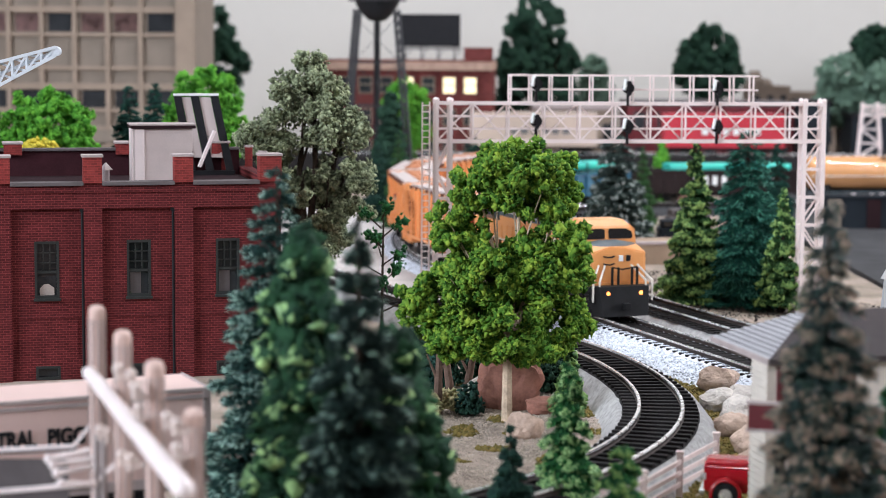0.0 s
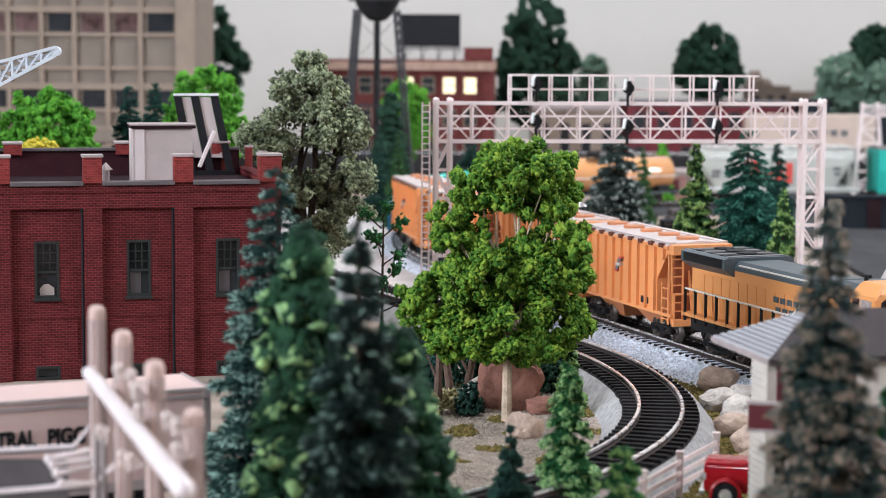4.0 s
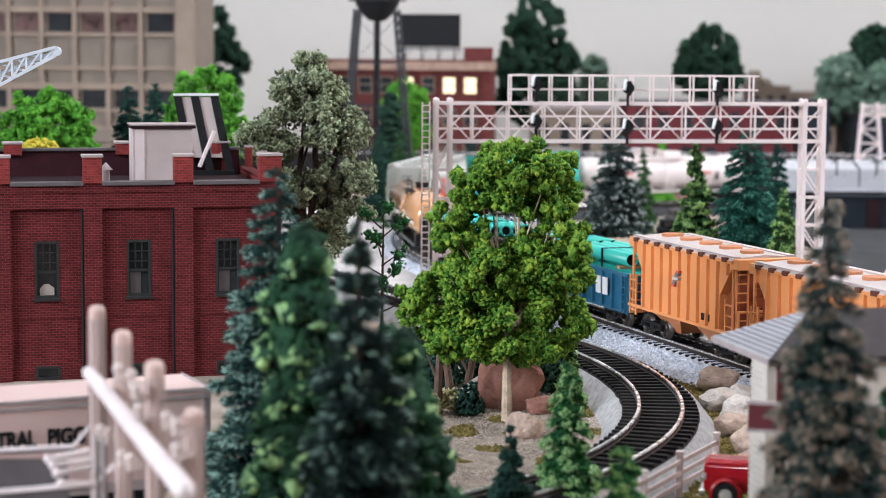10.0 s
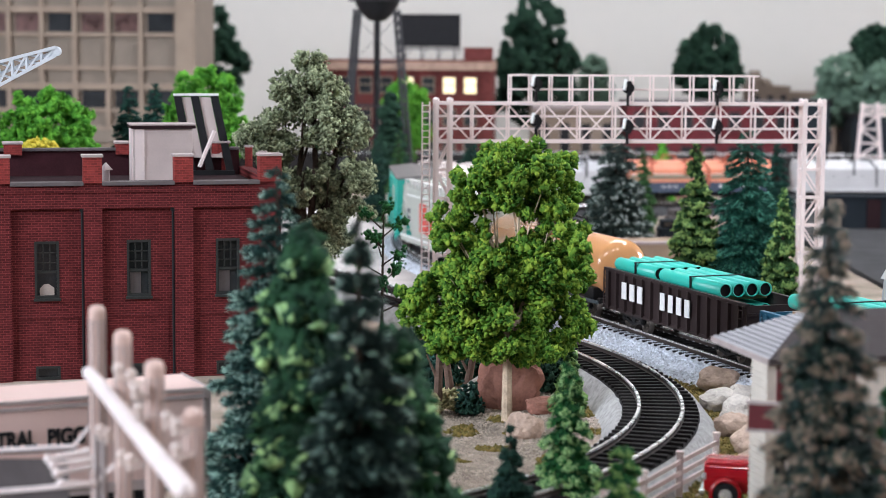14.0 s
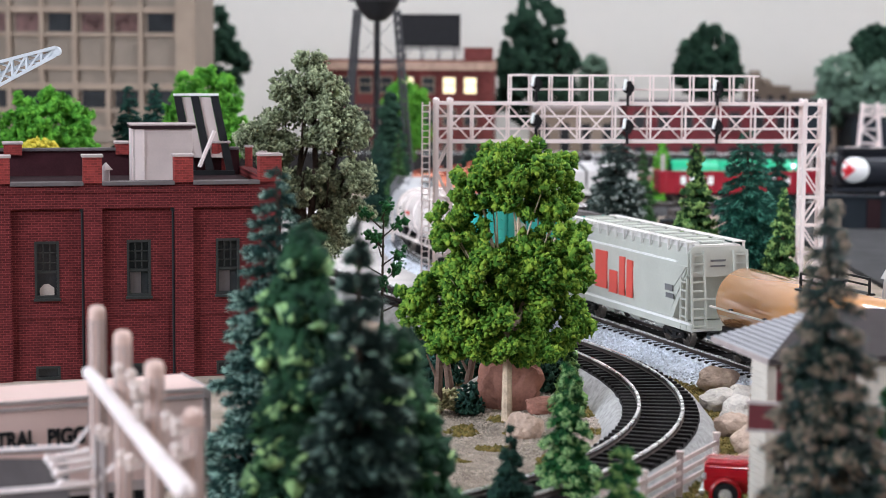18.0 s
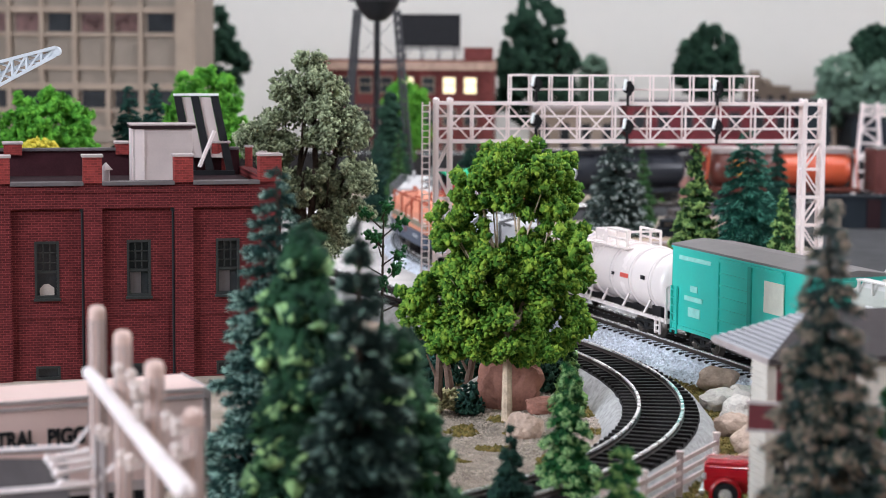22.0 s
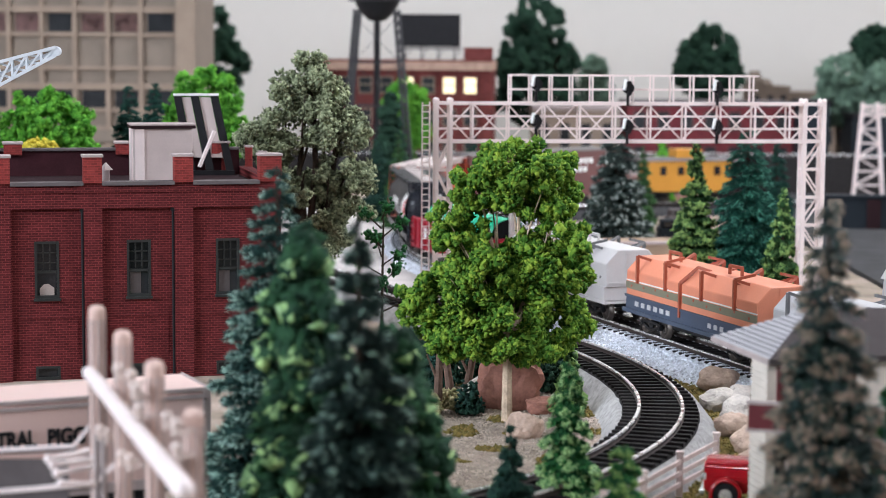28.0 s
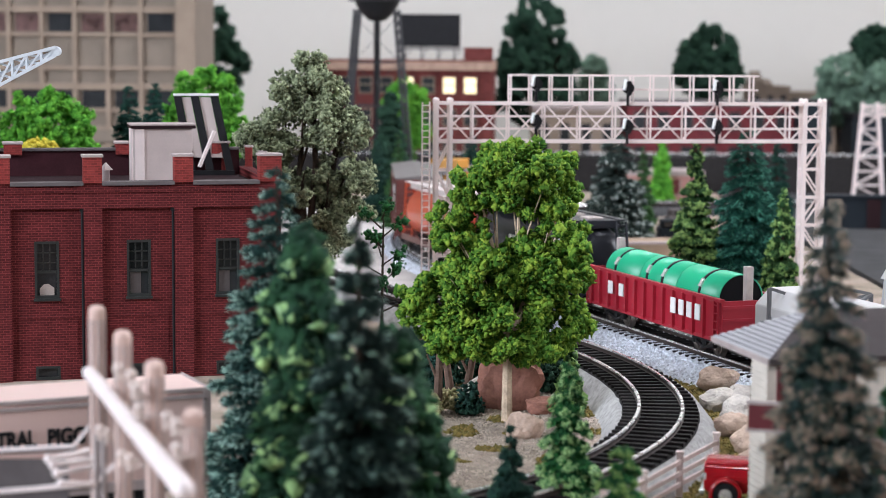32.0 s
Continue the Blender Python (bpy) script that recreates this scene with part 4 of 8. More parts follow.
        part("windscreen", bm, M_GLASS, t, "dark rounded windscreen")
        bm = BM(); side_patch(bm, y * 0.0160, [(0.0572, 0.0402), (0.0572, 0.0464), (0.0618, 0.0464), (0.0618, 0.0402)])
        part("side_window", bm, M_GLASS, t)
        bm = BM(); side_patch(bm, y * 0.0160, [(0.0628, 0.0405), (0.0628, 0.0464), (0.0705, 0.0464), (0.0712, 0.0405)])
        part("side_window", bm, M_REFL, t, "side window with a bright painted reflection")
        bm = BM(); side_patch(bm, y * 0.0160, [(0.0547, 0.0325), (0.0547, 0.0388), (0.0600, 0.0393), (0.0700, 0.0393), (0.0745, 0.0388), (0.0875, 0.0345), (0.0840, 0.0290), (0.0700, 0.0292), (0.0600, 0.0312)])
        part("side_panel", bm, M_LGREY, t, "grey panel with a slanted lower edge")
    bm = BM()
    pts = []
    for y in (-1, 1):
        pts += [(0.0748, y * 0.0160, D), (0.0748, y * 0.0160, 0.0396), (0.0748, y * 0.0050, 0.0418), (0.0880, y * 0.0158, D), (0.0880, y * 0.0158, 0.0360), (0.0892, y * 0.0145, D), (0.0892, y * 0.0145, 0.0360), (0.0888, y * 0.0040, 0.0392)]
    hull(bm, pts)
    bmesh.ops.bevel(bm, geom=bm.edges[:], offset=0.0005, segments=2, affect="EDGES")
    part("nose", bm, M_YELL, t)
    bm = BM()
    hull(bm, [(x, y * a, z + e) for y in (-1, 1) for x, a, z in ((0.0752, 0.0150, 0.0399), (0.0752, 0.0048, 0.0420), (0.0870, 0.0120, 0.0369), (0.0872, 0.0038, 0.0397)) for e in (-0.0004, 0.0)])
    part("nose_top", bm, M_LGREY, t, "dark anti-glare panel")
    f = 0.0892
    for y in (0.0005, 0.0045):
        bm = BM(); box(bm, f - 0.001, f + 0.0008, y, y + 0.0022, 0.0310, 0.0345, bevel=0.0003)
        part("headlight", bm, M_LETTER if y < 0.002 else M_BLACK, t)
    for z in (0.0335, 0.0292):
        bm = BM(); bar(bm, (f + 0.0003, -0.0080, z + 0.0006), (f + 0.0008, -0.0060, z), 0.0007); bar(bm, (f + 0.0008, -0.0060, z), (f + 0.0008, -0.0040, z), 0.0007); bar(bm, (f + 0.0008, -0.0040, z), (f + 0.0003, -0.0020, z + 0.0006), 0.0007)
        part("grab_iron", bm, M_BLACK, t)
    for y in (-0.0045, -0.0012, 0.0062, 0.0090):
        bm = BM(); bar(bm, (h - 0.0040, y, 0.0180), (h - 0.0040, y, 0.0280), 0.0010)
        part("end_post", bm, M_BLACK, t)
    bm = BM(); bar(bm, (h - 0.0040, -0.0045, 0.0280), (h - 0.0040, 0.0010, 0.0268), 0.0008); bar(bm, (h - 0.0040, 0.0010, 0.0268), (h - 0.0040, 0.0090, 0.0280), 0.0008)
    part("end_chain", bm, M_BLACK, t)
    bm = BM()
    hull(bm, [(h - 0.0060, y * 0.0162, z) for y in (-1, 1) for z in (0.0040, 0.0178)] + [(h + 0.0008, y * 0.0135, z) for y in (-1, 1) for z in (0.0060, 0.0178)] + [(h + 0.0035, y * 0.0120, 0.0020) for y in (-1, 1)] + [(h - 0.004, y * 0.0150, 0.0015) for y in (-1, 1)])
    part("pilot", bm, M_BLACK, t, "black pilot")
    for y in (-1, 1):
        for k in range(3):
            bm = BM(); box(bm, h - 0.012, h - 0.004, min(y * 0.0125, y * 0.0168), max(y * 0.0125, y * 0.0168), 0.0050 + k * 0.004, 0.0057 + k * 0.004)
            part("step", bm, M_BLACK, t)
        bm = BM(); rod(bm, (h - 0.0005, y * 0.0088, 0.0142), (h + 0.0014, y * 0.0088, 0.0142), 0.0017, 12)
        lamp_ring = part("ditch_lamp", bm, M_BLACK, t, "ditch lamp housing")
        bm = BM(); rod(bm, (h + 0.0014, y * 0.0088, 0.0142), (h + 0.0017, y * 0.0088, 0.0142), 0.0010, 12)
        part("lens", bm, M_DITCH, lamp_ring, "lit orange lens")
        # white end handrails, running down to the pilot steps
        for a, b in ((0.0105, 0.0160), (0.0070, 0.0125)):
            bm = BM()
            bar(bm, (f + 0.0003, y * a, 0.0290), (h - 0.0010, y * b, 0.0205), 0.0008); bar(bm, (h - 0.0010, y * b, 0.0205), (h - 0.0010, y * b, 0.0095), 0.0008)
            part("end_handrail", bm, M_HAND, t, "white end handrail")
        yy = y * 0.0160
        for k in range(12):
            x = -h + 0.006 + k * 0.0105
            bm = BM(); bar(bm, (x, yy, 0.0150), (x, yy, 0.0312 if x < 0.014 else 0.0372), 0.0010)
            part("stanchion", bm, M_BLACK, t)
        for x in (0.033, 0.042):
            bm = BM(); bar(bm, (x, yy, 0.0230), (x, yy, 0.0372), 0.0010)
            part("stanchion", bm, M_BLACK, t)
        bm = BM()
        bar(bm, (-h + 0.006, yy, 0.0312), (0.009, yy, 0.0312), 0.0008); bar(bm, (0.009, yy, 0.0312), (0.016, yy, 0.0372), 0.0008); bar(bm, (0.016, yy, 0.0372), (0.046, yy, 0.0372), 0.0009)
        part("handrail", bm, M_HAND, t, "white handrail")
        bm = BM()
        for k in range(4):
            plate(bm, -0.014 + k * 0.0058, -0.0098 + k * 0.0058, y * 0.01215, 0.0345, 0.0372); plate(bm, -0.012 + k * 0.0058, -0.0078 + k * 0.0058, y * 0.01215, 0.0298, 0.0325)
        part("lettering", bm, M_LGREY, t, "grey bars of lettering")
        for x in (0.036, 0.0455):
            bm = BM(); rod(bm, (x, y * 0.0163, 0.0232), (x, y * 0.0168, 0.0232), 0.0016, 12)
            part("disc_sign", bm, M_LETTER, t, "small white disc")
        bm = BM(); side_patch(bm, y * 0.0160, [(0.0790, 0.0205), (0.0790, 0.0265), (0.0850, 0.0265), (0.0850, 0.0205)], 0.0002)
        part("nose_door", bm, M_YELL, t)
    return t


# ---------- ribbed covered hoppers ----------
def ribbed_hopper(tail, front):
    t, L = vehicle("covered_hopper", tail, front, "orange ribbed covered hopper with round roof hatches", "freight car")
    h = L / 2
    e = h - 0.0050
    bm = BM()
    a = [bm.verts.new((sx * x, sy * 0.0160, z)) for sx in (1, -1) for sy in (1, -1) for x, z in ((e, 0.0482), (e, 0.0460), (e - 0.0125, 0.0310), (e - 0.0125, 0.0146))]
    q = lambda i, j, k: a[i * 8 + j * 4 + k]
    for k in range(3):
        for j in (0, 1):
            bm.faces.new((q(0, j, k), q(0, j, k + 1), q(1, j, k + 1), q(1, j, k)))
        for i in (0, 1):
            bm.faces.new((q(i, 0, k), q(i, 0, k + 1), q(i, 1, k + 1), q(i, 1, k)))
    bm.faces.new((q(0, 0, 0), q(0, 1, 0), q(1, 1, 0), q(1, 0, 0))); bm.faces.new((q(0, 0, 3), q(0, 1, 3), q(1, 1, 3), q(1, 0, 3)))
    bmesh.ops.recalc_face_normals(bm, faces=bm.faces)
    body = part("body", bm, M_ORANGE, t)
    for sy in (1, -1):
        for k in range(11):
            x = -e + 0.004 + k * (2 * e - 0.008) / 10
            bot = 0.0150 if abs(x) < e - 0.0128 else 0.0310 + (abs(x) - (e - 0.0125)) * 1.20
            bm = BM(); plate(bm, x - 0.0005, x + 0.0005, sy * 0.0160, bot, 0.0470, 0.0017)
            part("rib", bm, M_ORANGE, body)
        bm = BM(); plate(bm, -h + 0.001, h - 0.001, sy * 0.0160, 0.0136, 0.0152, 0.0007); plate(bm, -e, e, sy * 0.0160, 0.0467, 0.0482, 0.0012)
        part("side_sill", bm, M_ORANGE, t)
        for z, tall, w, mat in ((0.0296, 0.0012, 0.0014, M_RED), (0.0308, 0.0022, 0.0016, M_CLIFT), (0.0330, 0.0014, 0.0030, M_STAKE), (0.0344, 0.0022, 0.0016, M_CLIFT), (0.0366, 0.0012, 0.0014, M_RED)):
            bm = BM()
            hull(bm, [(-0.002 + k * w - sy * (z + v - 0.0337) * 0.62, sy * (0.0160 + q), z + v) for k in (-1, 1) for v in (0, tall) for q in (0.0001, 0.0019)])
            part("emblem", bm, mat, t, "small slanted emblem bar")
        bm = BM(); plate(bm, e - 0.030, e - 0.027, sy * 0.0161, 0.0172, 0.0205); plate(bm, e - 0.025, e - 0.022, sy * 0.0161, 0.0172, 0.0205)
        part("lettering", bm, M_BLKLET, t, "small black data panels")
    bm = BM()
    prism(bm, [(-0.0166, 0.0482), (0.0166, 0.0482), (0.0160, 0.0492), (0, 0.0504), (-0.0160, 0.0492)], -e, e)
    for y in (-0.0140, 0.0140):
        box(bm, -e, e, y - 0.0018, y + 0.0018, 0.0494, 0.0501)
    part("roof", bm, M_ROOFG, t, "weathered pale roof with running boards")
    for k in range(5):
        bm = BM(); rod(bm, (-e + 0.012 + k * (2 * e - 0.024) / 4, 0, 0.0500), (-e + 0.012 + k * (2 * e - 0.024) / 4, 0, 0.0514), 0.0056, 14)
        part("hatch", bm, M_HATCH, t, "round orange roof hatch")
    for k in range(9):
        for sy in (1, -1):
            bm = BM(); plate(bm, -e + 0.004 + k * (2 * e - 0.012) / 8, -e + 0.008 + k * (2 * e - 0.012) / 8, sy * 0.0160, 0.0472, 0.0492, 0.0020)
            part("roof_bracket", bm, M_BRKT, t)
    for sx in (1, -1):
        bm = BM(); box(bm, sx * h - 0.0012, sx * h + 0.0012, -0.0160, 0.0160, 0.0095, 0.0128)
        for y in (-0.0150, 0.0150, 0.0045, -0.0045):
            bar(bm, (sx * (h - 0.001), y, 0.012), (sx * (h - 0.001 - (0.006 if abs(y) < 0.01 else 0)), y, 0.0380 if abs(y) < 0.01 else 0.0250), 0.0010)
        bar(bm, (sx * (h - 0.001), -0.015, 0.0250), (sx * (h - 0.001), 0.015, 0.0250), 0.0009)
        part("end_frame", bm, M_ORANGE, t)
        bm = BM(); box(bm, min(sx * (e - 0.0008), sx * (h - 0.0002)), max(sx * (e - 0.0008), sx * (h - 0.0002)), -0.0160, 0.0160, 0.0442, 0.0490, bevel=0.0003)
        part("end_platform", bm, M_ORANGE, t, "orange end platform under the roof")
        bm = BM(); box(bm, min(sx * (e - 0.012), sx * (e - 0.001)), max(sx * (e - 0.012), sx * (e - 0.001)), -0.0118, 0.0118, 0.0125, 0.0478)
        part("end_bay", bm, M_ENDBAY, t, "recessed dark red-orange end bay")
        for y in (-0.0156, 0.0156):
            bm = BM(); box(bm, min(sx * (e - 0.0008), sx * e), max(sx * (e - 0.0008), sx * e), y - 0.0005, y + 0.0005, 0.0115, 0.0470)
            part("corner_post", bm, M_ORANGE, t)
        for sy in (1, -1):
            bm = BM(); ladder(bm, (sx * (h - 0.0105), sy * 0.0166, 0.0100), (sx * (h - 0.0105), sy * 0.0166, 0.0300), (sx * 0.0068, 0, 0), 4)
            part("ladder", bm, M_ORANGE, t, "orange side ladder")
            bm = BM(); ladder(bm, (sx * (h - 0.0035), sy * 0.0150, 0.0100), (sx * (h - 0.0036), sy * 0.0150, 0.0440), (0, -sy * 0.006, 0), 8)
            part("ladder", bm, M_ORANGE, t, "orange end ladder")
    for k in (-1, 1):
        bm = BM()
        c = k * 0.022
        lo, hi = 0.0040, 0.0148
        vs = [bm.verts.new((c + sx * wx, sy * wy, z)) for z, wx, wy in ((hi, 0.017, 0.0135), (lo, 0.005, 0.006)) for sx, sy in ((-1, -1), (1, -1), (1, 1), (-1, 1))]
        for f in ((0, 1, 5, 4), (1, 2, 6, 5), (2, 3, 7, 6), (3, 0, 4, 7), (4, 5, 6, 7), (3, 2, 1, 0)):
            bm.faces.new([vs[i] for i in f])
        bmesh.ops.recalc_face_normals(bm, faces=bm.faces)
        part("discharge_bay", bm, M_HATCH, t, "rusty orange discharge bay")


# ---------- gondolas ----------
def gondola(tail, front, mat, label, top=0.0300, ribs=15, lettering=None, letter_mat=None, lettering_label=""):
    t, L = vehicle("gondola_car", tail, front, label, "freight car")
    h = L / 2
    bm = BM()
    box(bm, -h, h, -0.0160, 0.0160, 0.0095, 0.0125)
    part("floor", bm, mat, t)
    for sy in (1, -1):
        bm = BM(); box(bm, -h, h, min(sy * 0.0150, sy * 0.0162), max(sy * 0.0150, sy * 0.0162), 0.0088, top)
        box(bm, -h, h, min(sy * 0.0148, sy * 0.0172), max(sy * 0.0148, sy * 0.0172), top - 0.0016, top + 0.0002, bevel=0.0003)
        box(bm, -h, h, min(sy * 0.0150, sy * 0.0168), max(sy * 0.0150, sy * 0.0168), 0.0088, 0.0104)
        side = part("side", bm, mat, t)
        for k in range(ribs):
            x = -h + 0.006 + k * (2 * h - 0.012) / (ribs - 1)
            bm = BM(); plate(bm, x - 0.0009, x + 0.0009, sy * 0.0162, 0.0098, top - 0.001, 0.0017)
            part("rib", bm, mat, side)
        if lettering:
            letters(t, sy * 0.0179, lettering, letter_mat, lettering_label)
    for sx in (1, -1):
        bm = BM(); box(bm, min(sx * (h - 0.0012), sx * h), max(sx * (h - 0.0012), sx * h), -0.0155, 0.0155, 0.0095, top - 0.0008)
        for k in range(3):
            box(bm, min(sx * h, sx * (h + 0.0008)), max(sx * h, sx * (h + 0.0008)), -0.0155, 0.0155, 0.0125 + k * 0.006, 0.0140 + k * 0.006)
        part("end_wall", bm, mat, t)
        for sy in (1, -1):
            bm = BM(); ladder(bm, (sx * (h - 0.0070), sy * 0.0176, 0.0090), (sx * (h - 0.0070), sy * 0.0176, top - 0.001), (sx * 0.0055, 0, 0), 5, 0.0003)
            part("ladder", bm, mat, t)
    bm = BM(); box(bm, -h * 0.5, h * 0.5, -0.006, 0.006, 0.0055, 0.0095, bevel=0.0008)
    part("centre_sill", bm, M_BLACK, t)
    return t, h


def tube(bm, x0, x1, y, z, r, seg=16, wall=0.0005):
    """A hollow pipe along x."""
    m = Matrix.Translation((0, y, z))
    lathe(bm, [(x0, r), (x1, r), (x1, r - wall), (x0 + 0.004, r - wall), (x0 + 0.004, 0)], seg, m)
    lathe(bm, [(x0, r - wall), (x0, r)], seg, m)


def pipe_load(t, bundles, base):
    """Two bundles of turquoise pipes on timbers, held by black straps."""
    for x0, x1 in bundles:
        c, span = (x0 + x1) / 2, (x1 - x0) / 2
        for lay in range(2):
            for k in range(4):
                y = -0.0105 + k * 0.0070
                z = base + 0.0054 + lay * 0.0100
                bm = BM(); tube(bm, c - span, c + span, y, z, 0.0034)
                pipe = part("pipe", bm, M_PIPE, t, "turquoise pipe")
                # black discs just inside each mouth stand in for the shade within
                for e in (c + span - 0.0010, c - span + 0.0010):
                    bm = BM(); rod(bm, (e - 0.0002, y, z), (e + 0.0002, y, z), 0.0030, 12)
                    part("bore", bm, M_BORE, pipe, "black disc painting the shade inside the pipe")
            for sx in (-0.75, 0.75):
                bm = BM(); box(bm, c + sx * span - 0.0018, c + sx * span + 0.0018, -0.0148, 0.0148, base + 0.0002 + lay * 0.0100 if lay else 0.0125, base + 0.0020 + lay * 0.0100, bevel=0.0002)
                part("timber", bm, M_WOOD, t, "brown timber bearer")
        for sx in (0.1,):
            bm = BM()
            for y in (-0.0143, 0.0143):
                box(bm, c + sx * span - 0.0007, c + sx * span + 0.0007, y - 0.0003, y + 0.0003, base, base + 0.0188)
            box(bm, c + sx * span - 0.0007, c + sx * span + 0.0007, -0.0146, 0.0146, base + 0.0187, base + 0.0191)
            part("strap", bm, M_STRAP, t, "black strap")


# ---------- tank cars ----------
def tank_ends(L, r):
    half = [(0, 0), (0.0005, 0.45), (0.0014, 0.74), (0.0029, 0.92), (0.0050, 1.0)]
    return [(-L + x, r * f) for x, f in half] + [(L - x, r * f) for x, f in half[::-1]]


def tan_tank(tail, front):
    t, L = vehicle("tank_car", tail, front, "glossy tan tank car with a black frame", "tank car")
    h = L / 2
    bm = BM(); lathe(bm, tank_ends(h - 0.001, 0.0153), 32, Matrix.Translation((0, 0, 0.0272)))
    part("tank", bm, M_TAN, t)
    bm = BM(); box(bm, -h, h, -0.0040, 0.0040, 0.0085, 0.0120)
    for sx in (1, -1):
        box(bm, sx * (h - 0.016) - 0.006, sx * (h - 0.016) + 0.006, -0.0140, 0.0140, 0.0090, 0.0165, bevel=0.0006)
        box(bm, sx * h - 0.0015, sx * h + 0.0015, -0.0155, 0.0155, 0.0095, 0.0120)
    part("frame", bm, M_BLACK, t)
    bm = BM()
    for sy in (1, -1):
        bar(bm, (-h, sy * 0.0158, 0.0098), (h, sy * 0.0158, 0.0098), 0.0014)
    part("side_rail", bm, M_LGREY, t, "grey side rail")
    for sy in (1, -1):
        bm = BM()
        bar(bm, (-h + 0.003, sy * 0.0166, 0.0248), (h - 0.003, sy * 0.0166, 0.0248), 0.0008)
        part("handrail", bm, M_HAND, t, "pale handrail along the tank")
        for k in range(5):
            bm = BM(); x = (-0.8 + k * 0.4) * (h - 0.006); rod(bm, (x, sy * 0.0148, 0.0250), (x, sy * 0.0168, 0.0250), 0.0009, 8)
            part("bracket", bm, M_BLACK, t)
    for x in (-0.004, 0.002):
        bm = BM(); lathe(bm, [(x, 0.0151), (x, 0.0157), (x + 0.0016, 0.0157), (x + 0.0016, 0.0151)], 32, Matrix.Translation((0, 0, 0.0272)))
        part("tank_band", bm, M_TAN, t)
    bm = BM()
    rod(bm, (0.0, 0, 0.0415), (0.0, 0, 0.0455), 0.0048, 14); rod(bm, (0, 0, 0.0455), (0, 0, 0.0465), 0.0054, 14)
    part("dome", bm, M_BLACK, t, "black manway dome")
    bm = BM()
    for sx in (1, -1):
        for sy in (1, -1):
            bar(bm, (sx * 0.013, sy * 0.0090, 0.0395), (sx * 0.013, sy * 0.0090, 0.0478), 0.0009)
    for sy in (1, -1):
        bar(bm, (-0.013, sy * 0.0090, 0.0478), (0.013, sy * 0.0090, 0.0478), 0.0009); bar(bm, (-0.013, sy * 0.0090, 0.0450), (0.013, sy * 0.0090, 0.0450), 0.0008)
        box(bm, -0.013, 0.013, sy * 0.0090 - 0.003, sy * 0.0090 + 0.003, 0.0406, 0.0414)
        ladder(bm, (-0.003, sy * 0.0172, 0.0100), (-0.003, sy * 0.0110, 0.0410), (0.006, 0, 0), 9, 0.0004)
    part("walkway", bm, M_BLACK, t, "black walkway and railing")


def white_tank(tail, front):
    t, L = vehicle("tank_car", tail, front, "white ribbed tank car with a top platform", "tank car")
    h = L / 2
    c = Matrix.Translation((0, 0, 0.0272))
    bm = BM(); lathe(bm, tank_ends(h - 0.0045, 0.0152), 32, c)
    part("tank", bm, M_WTANK, t)
    for k in range(7):
        x = (-0.86 + k * 0.2867) * (h - 0.008)
        bm = BM(); lathe(bm, [(x - 0.0010, 0.0150), (x - 0.0010, 0.0162), (x + 0.0010, 0.0162), (x + 0.0010, 0.0150)], 32, c)
        part("tank_ring", bm, M_WTANK, t)
    bm = BM()
    box(bm, -h, h, -0.0030, 0.0030, 0.0085, 0.0115)
    for sx in (1, -1):
        box(bm, sx * (h - 0.018) - 0.005, sx * (h - 0.018) + 0.005, -0.0120, 0.0120, 0.0090, 0.0160, bevel=0.0005)
    part("frame", bm, M_BLACK, t)
    bm = BM()
    for sy in (1, -1):
        bar(bm, (-h, sy * 0.0160, 0.0112), (h, sy * 0.0160, 0.0112), 0.0016)
        for k in range(6):
            x = (-0.72 + k * 0.288) * h
            bar(bm, (x, sy * 0.0160, 0.0112), (x + 0.004, sy * 0.0140, 0.0190), 0.0010)
    for sx in (1, -1):
        box(bm, sx * h - 0.0012, sx * h + 0.0012, -0.0160, 0.0160, 0.0098, 0.0120)
        bar(bm, (sx * h, -0.0155, 0.0110), (sx * h, -0.0155, 0.0275), 0.0011); bar(bm, (sx * h, 0.0155, 0.0110), (sx * h, 0.0155, 0.0275), 0.0011)
        bar(bm, (sx * h, -0.0155, 0.0275), (sx * h, 0.0155, 0.0275), 0.0011)
    part("walkway_frame", bm, M_WTANK, t, "white side sill and end rails")
    bm = BM()
    for sx in (1, -1):
        for sy in (1, -1):
            ladder(bm, (sx * (h - 0.004), sy * 0.0168, 0.0040), (sx * (h - 0.004), sy * 0.0168, 0.0125), (-sx * 0.005, 0, 0), 3, 0.0005)
    part("step", bm, M_WTANK, t)
    bm = BM(); box(bm, -0.018, 0.0, -0.0065, 0.0065, 0.0410, 0.0475, bevel=0.0008)
    part("valve_box", bm, M_WTANK, t, "white valve housing")
    bm = BM()
    for sy in (1, -1):
        for x in (0.005, 0.017, 0.029):
            bar(bm, (x, sy * 0.0095, 0.0395), (x, sy * 0.0095, 0.0492), 0.0011)
        bar(bm, (0.005, sy * 0.0095, 0.0492), (0.029, sy * 0.0095, 0.0492), 0.0011); bar(bm, (0.005, sy * 0.0095, 0.0448), (0.029, sy * 0.0095, 0.0448), 0.0009)
        box(bm, -0.020, 0.031, sy * 0.0095 - 0.003, sy * 0.0095 + 0.003, 0.0402, 0.0410)
        ladder(bm, (-0.006, sy * 0.0172, 0.0110), (-0.006, sy * 0.0120, 0.0402), (0.006, 0, 0), 8, 0.0004)
    bar(bm, (0.029, -0.0095, 0.0492), (0.029, 0.0095, 0.0492), 0.0011)
    part("platform", bm, M_WTANK, t, "white platform with railings")
    for sy in (1, -1):
        letters(t, sy * 0.0156, [(0.034, 0.045, 0.0270, 0.0292), (-0.046, -0.034, 0.0270, 0.0292)], M_RED, "red bars of lettering")
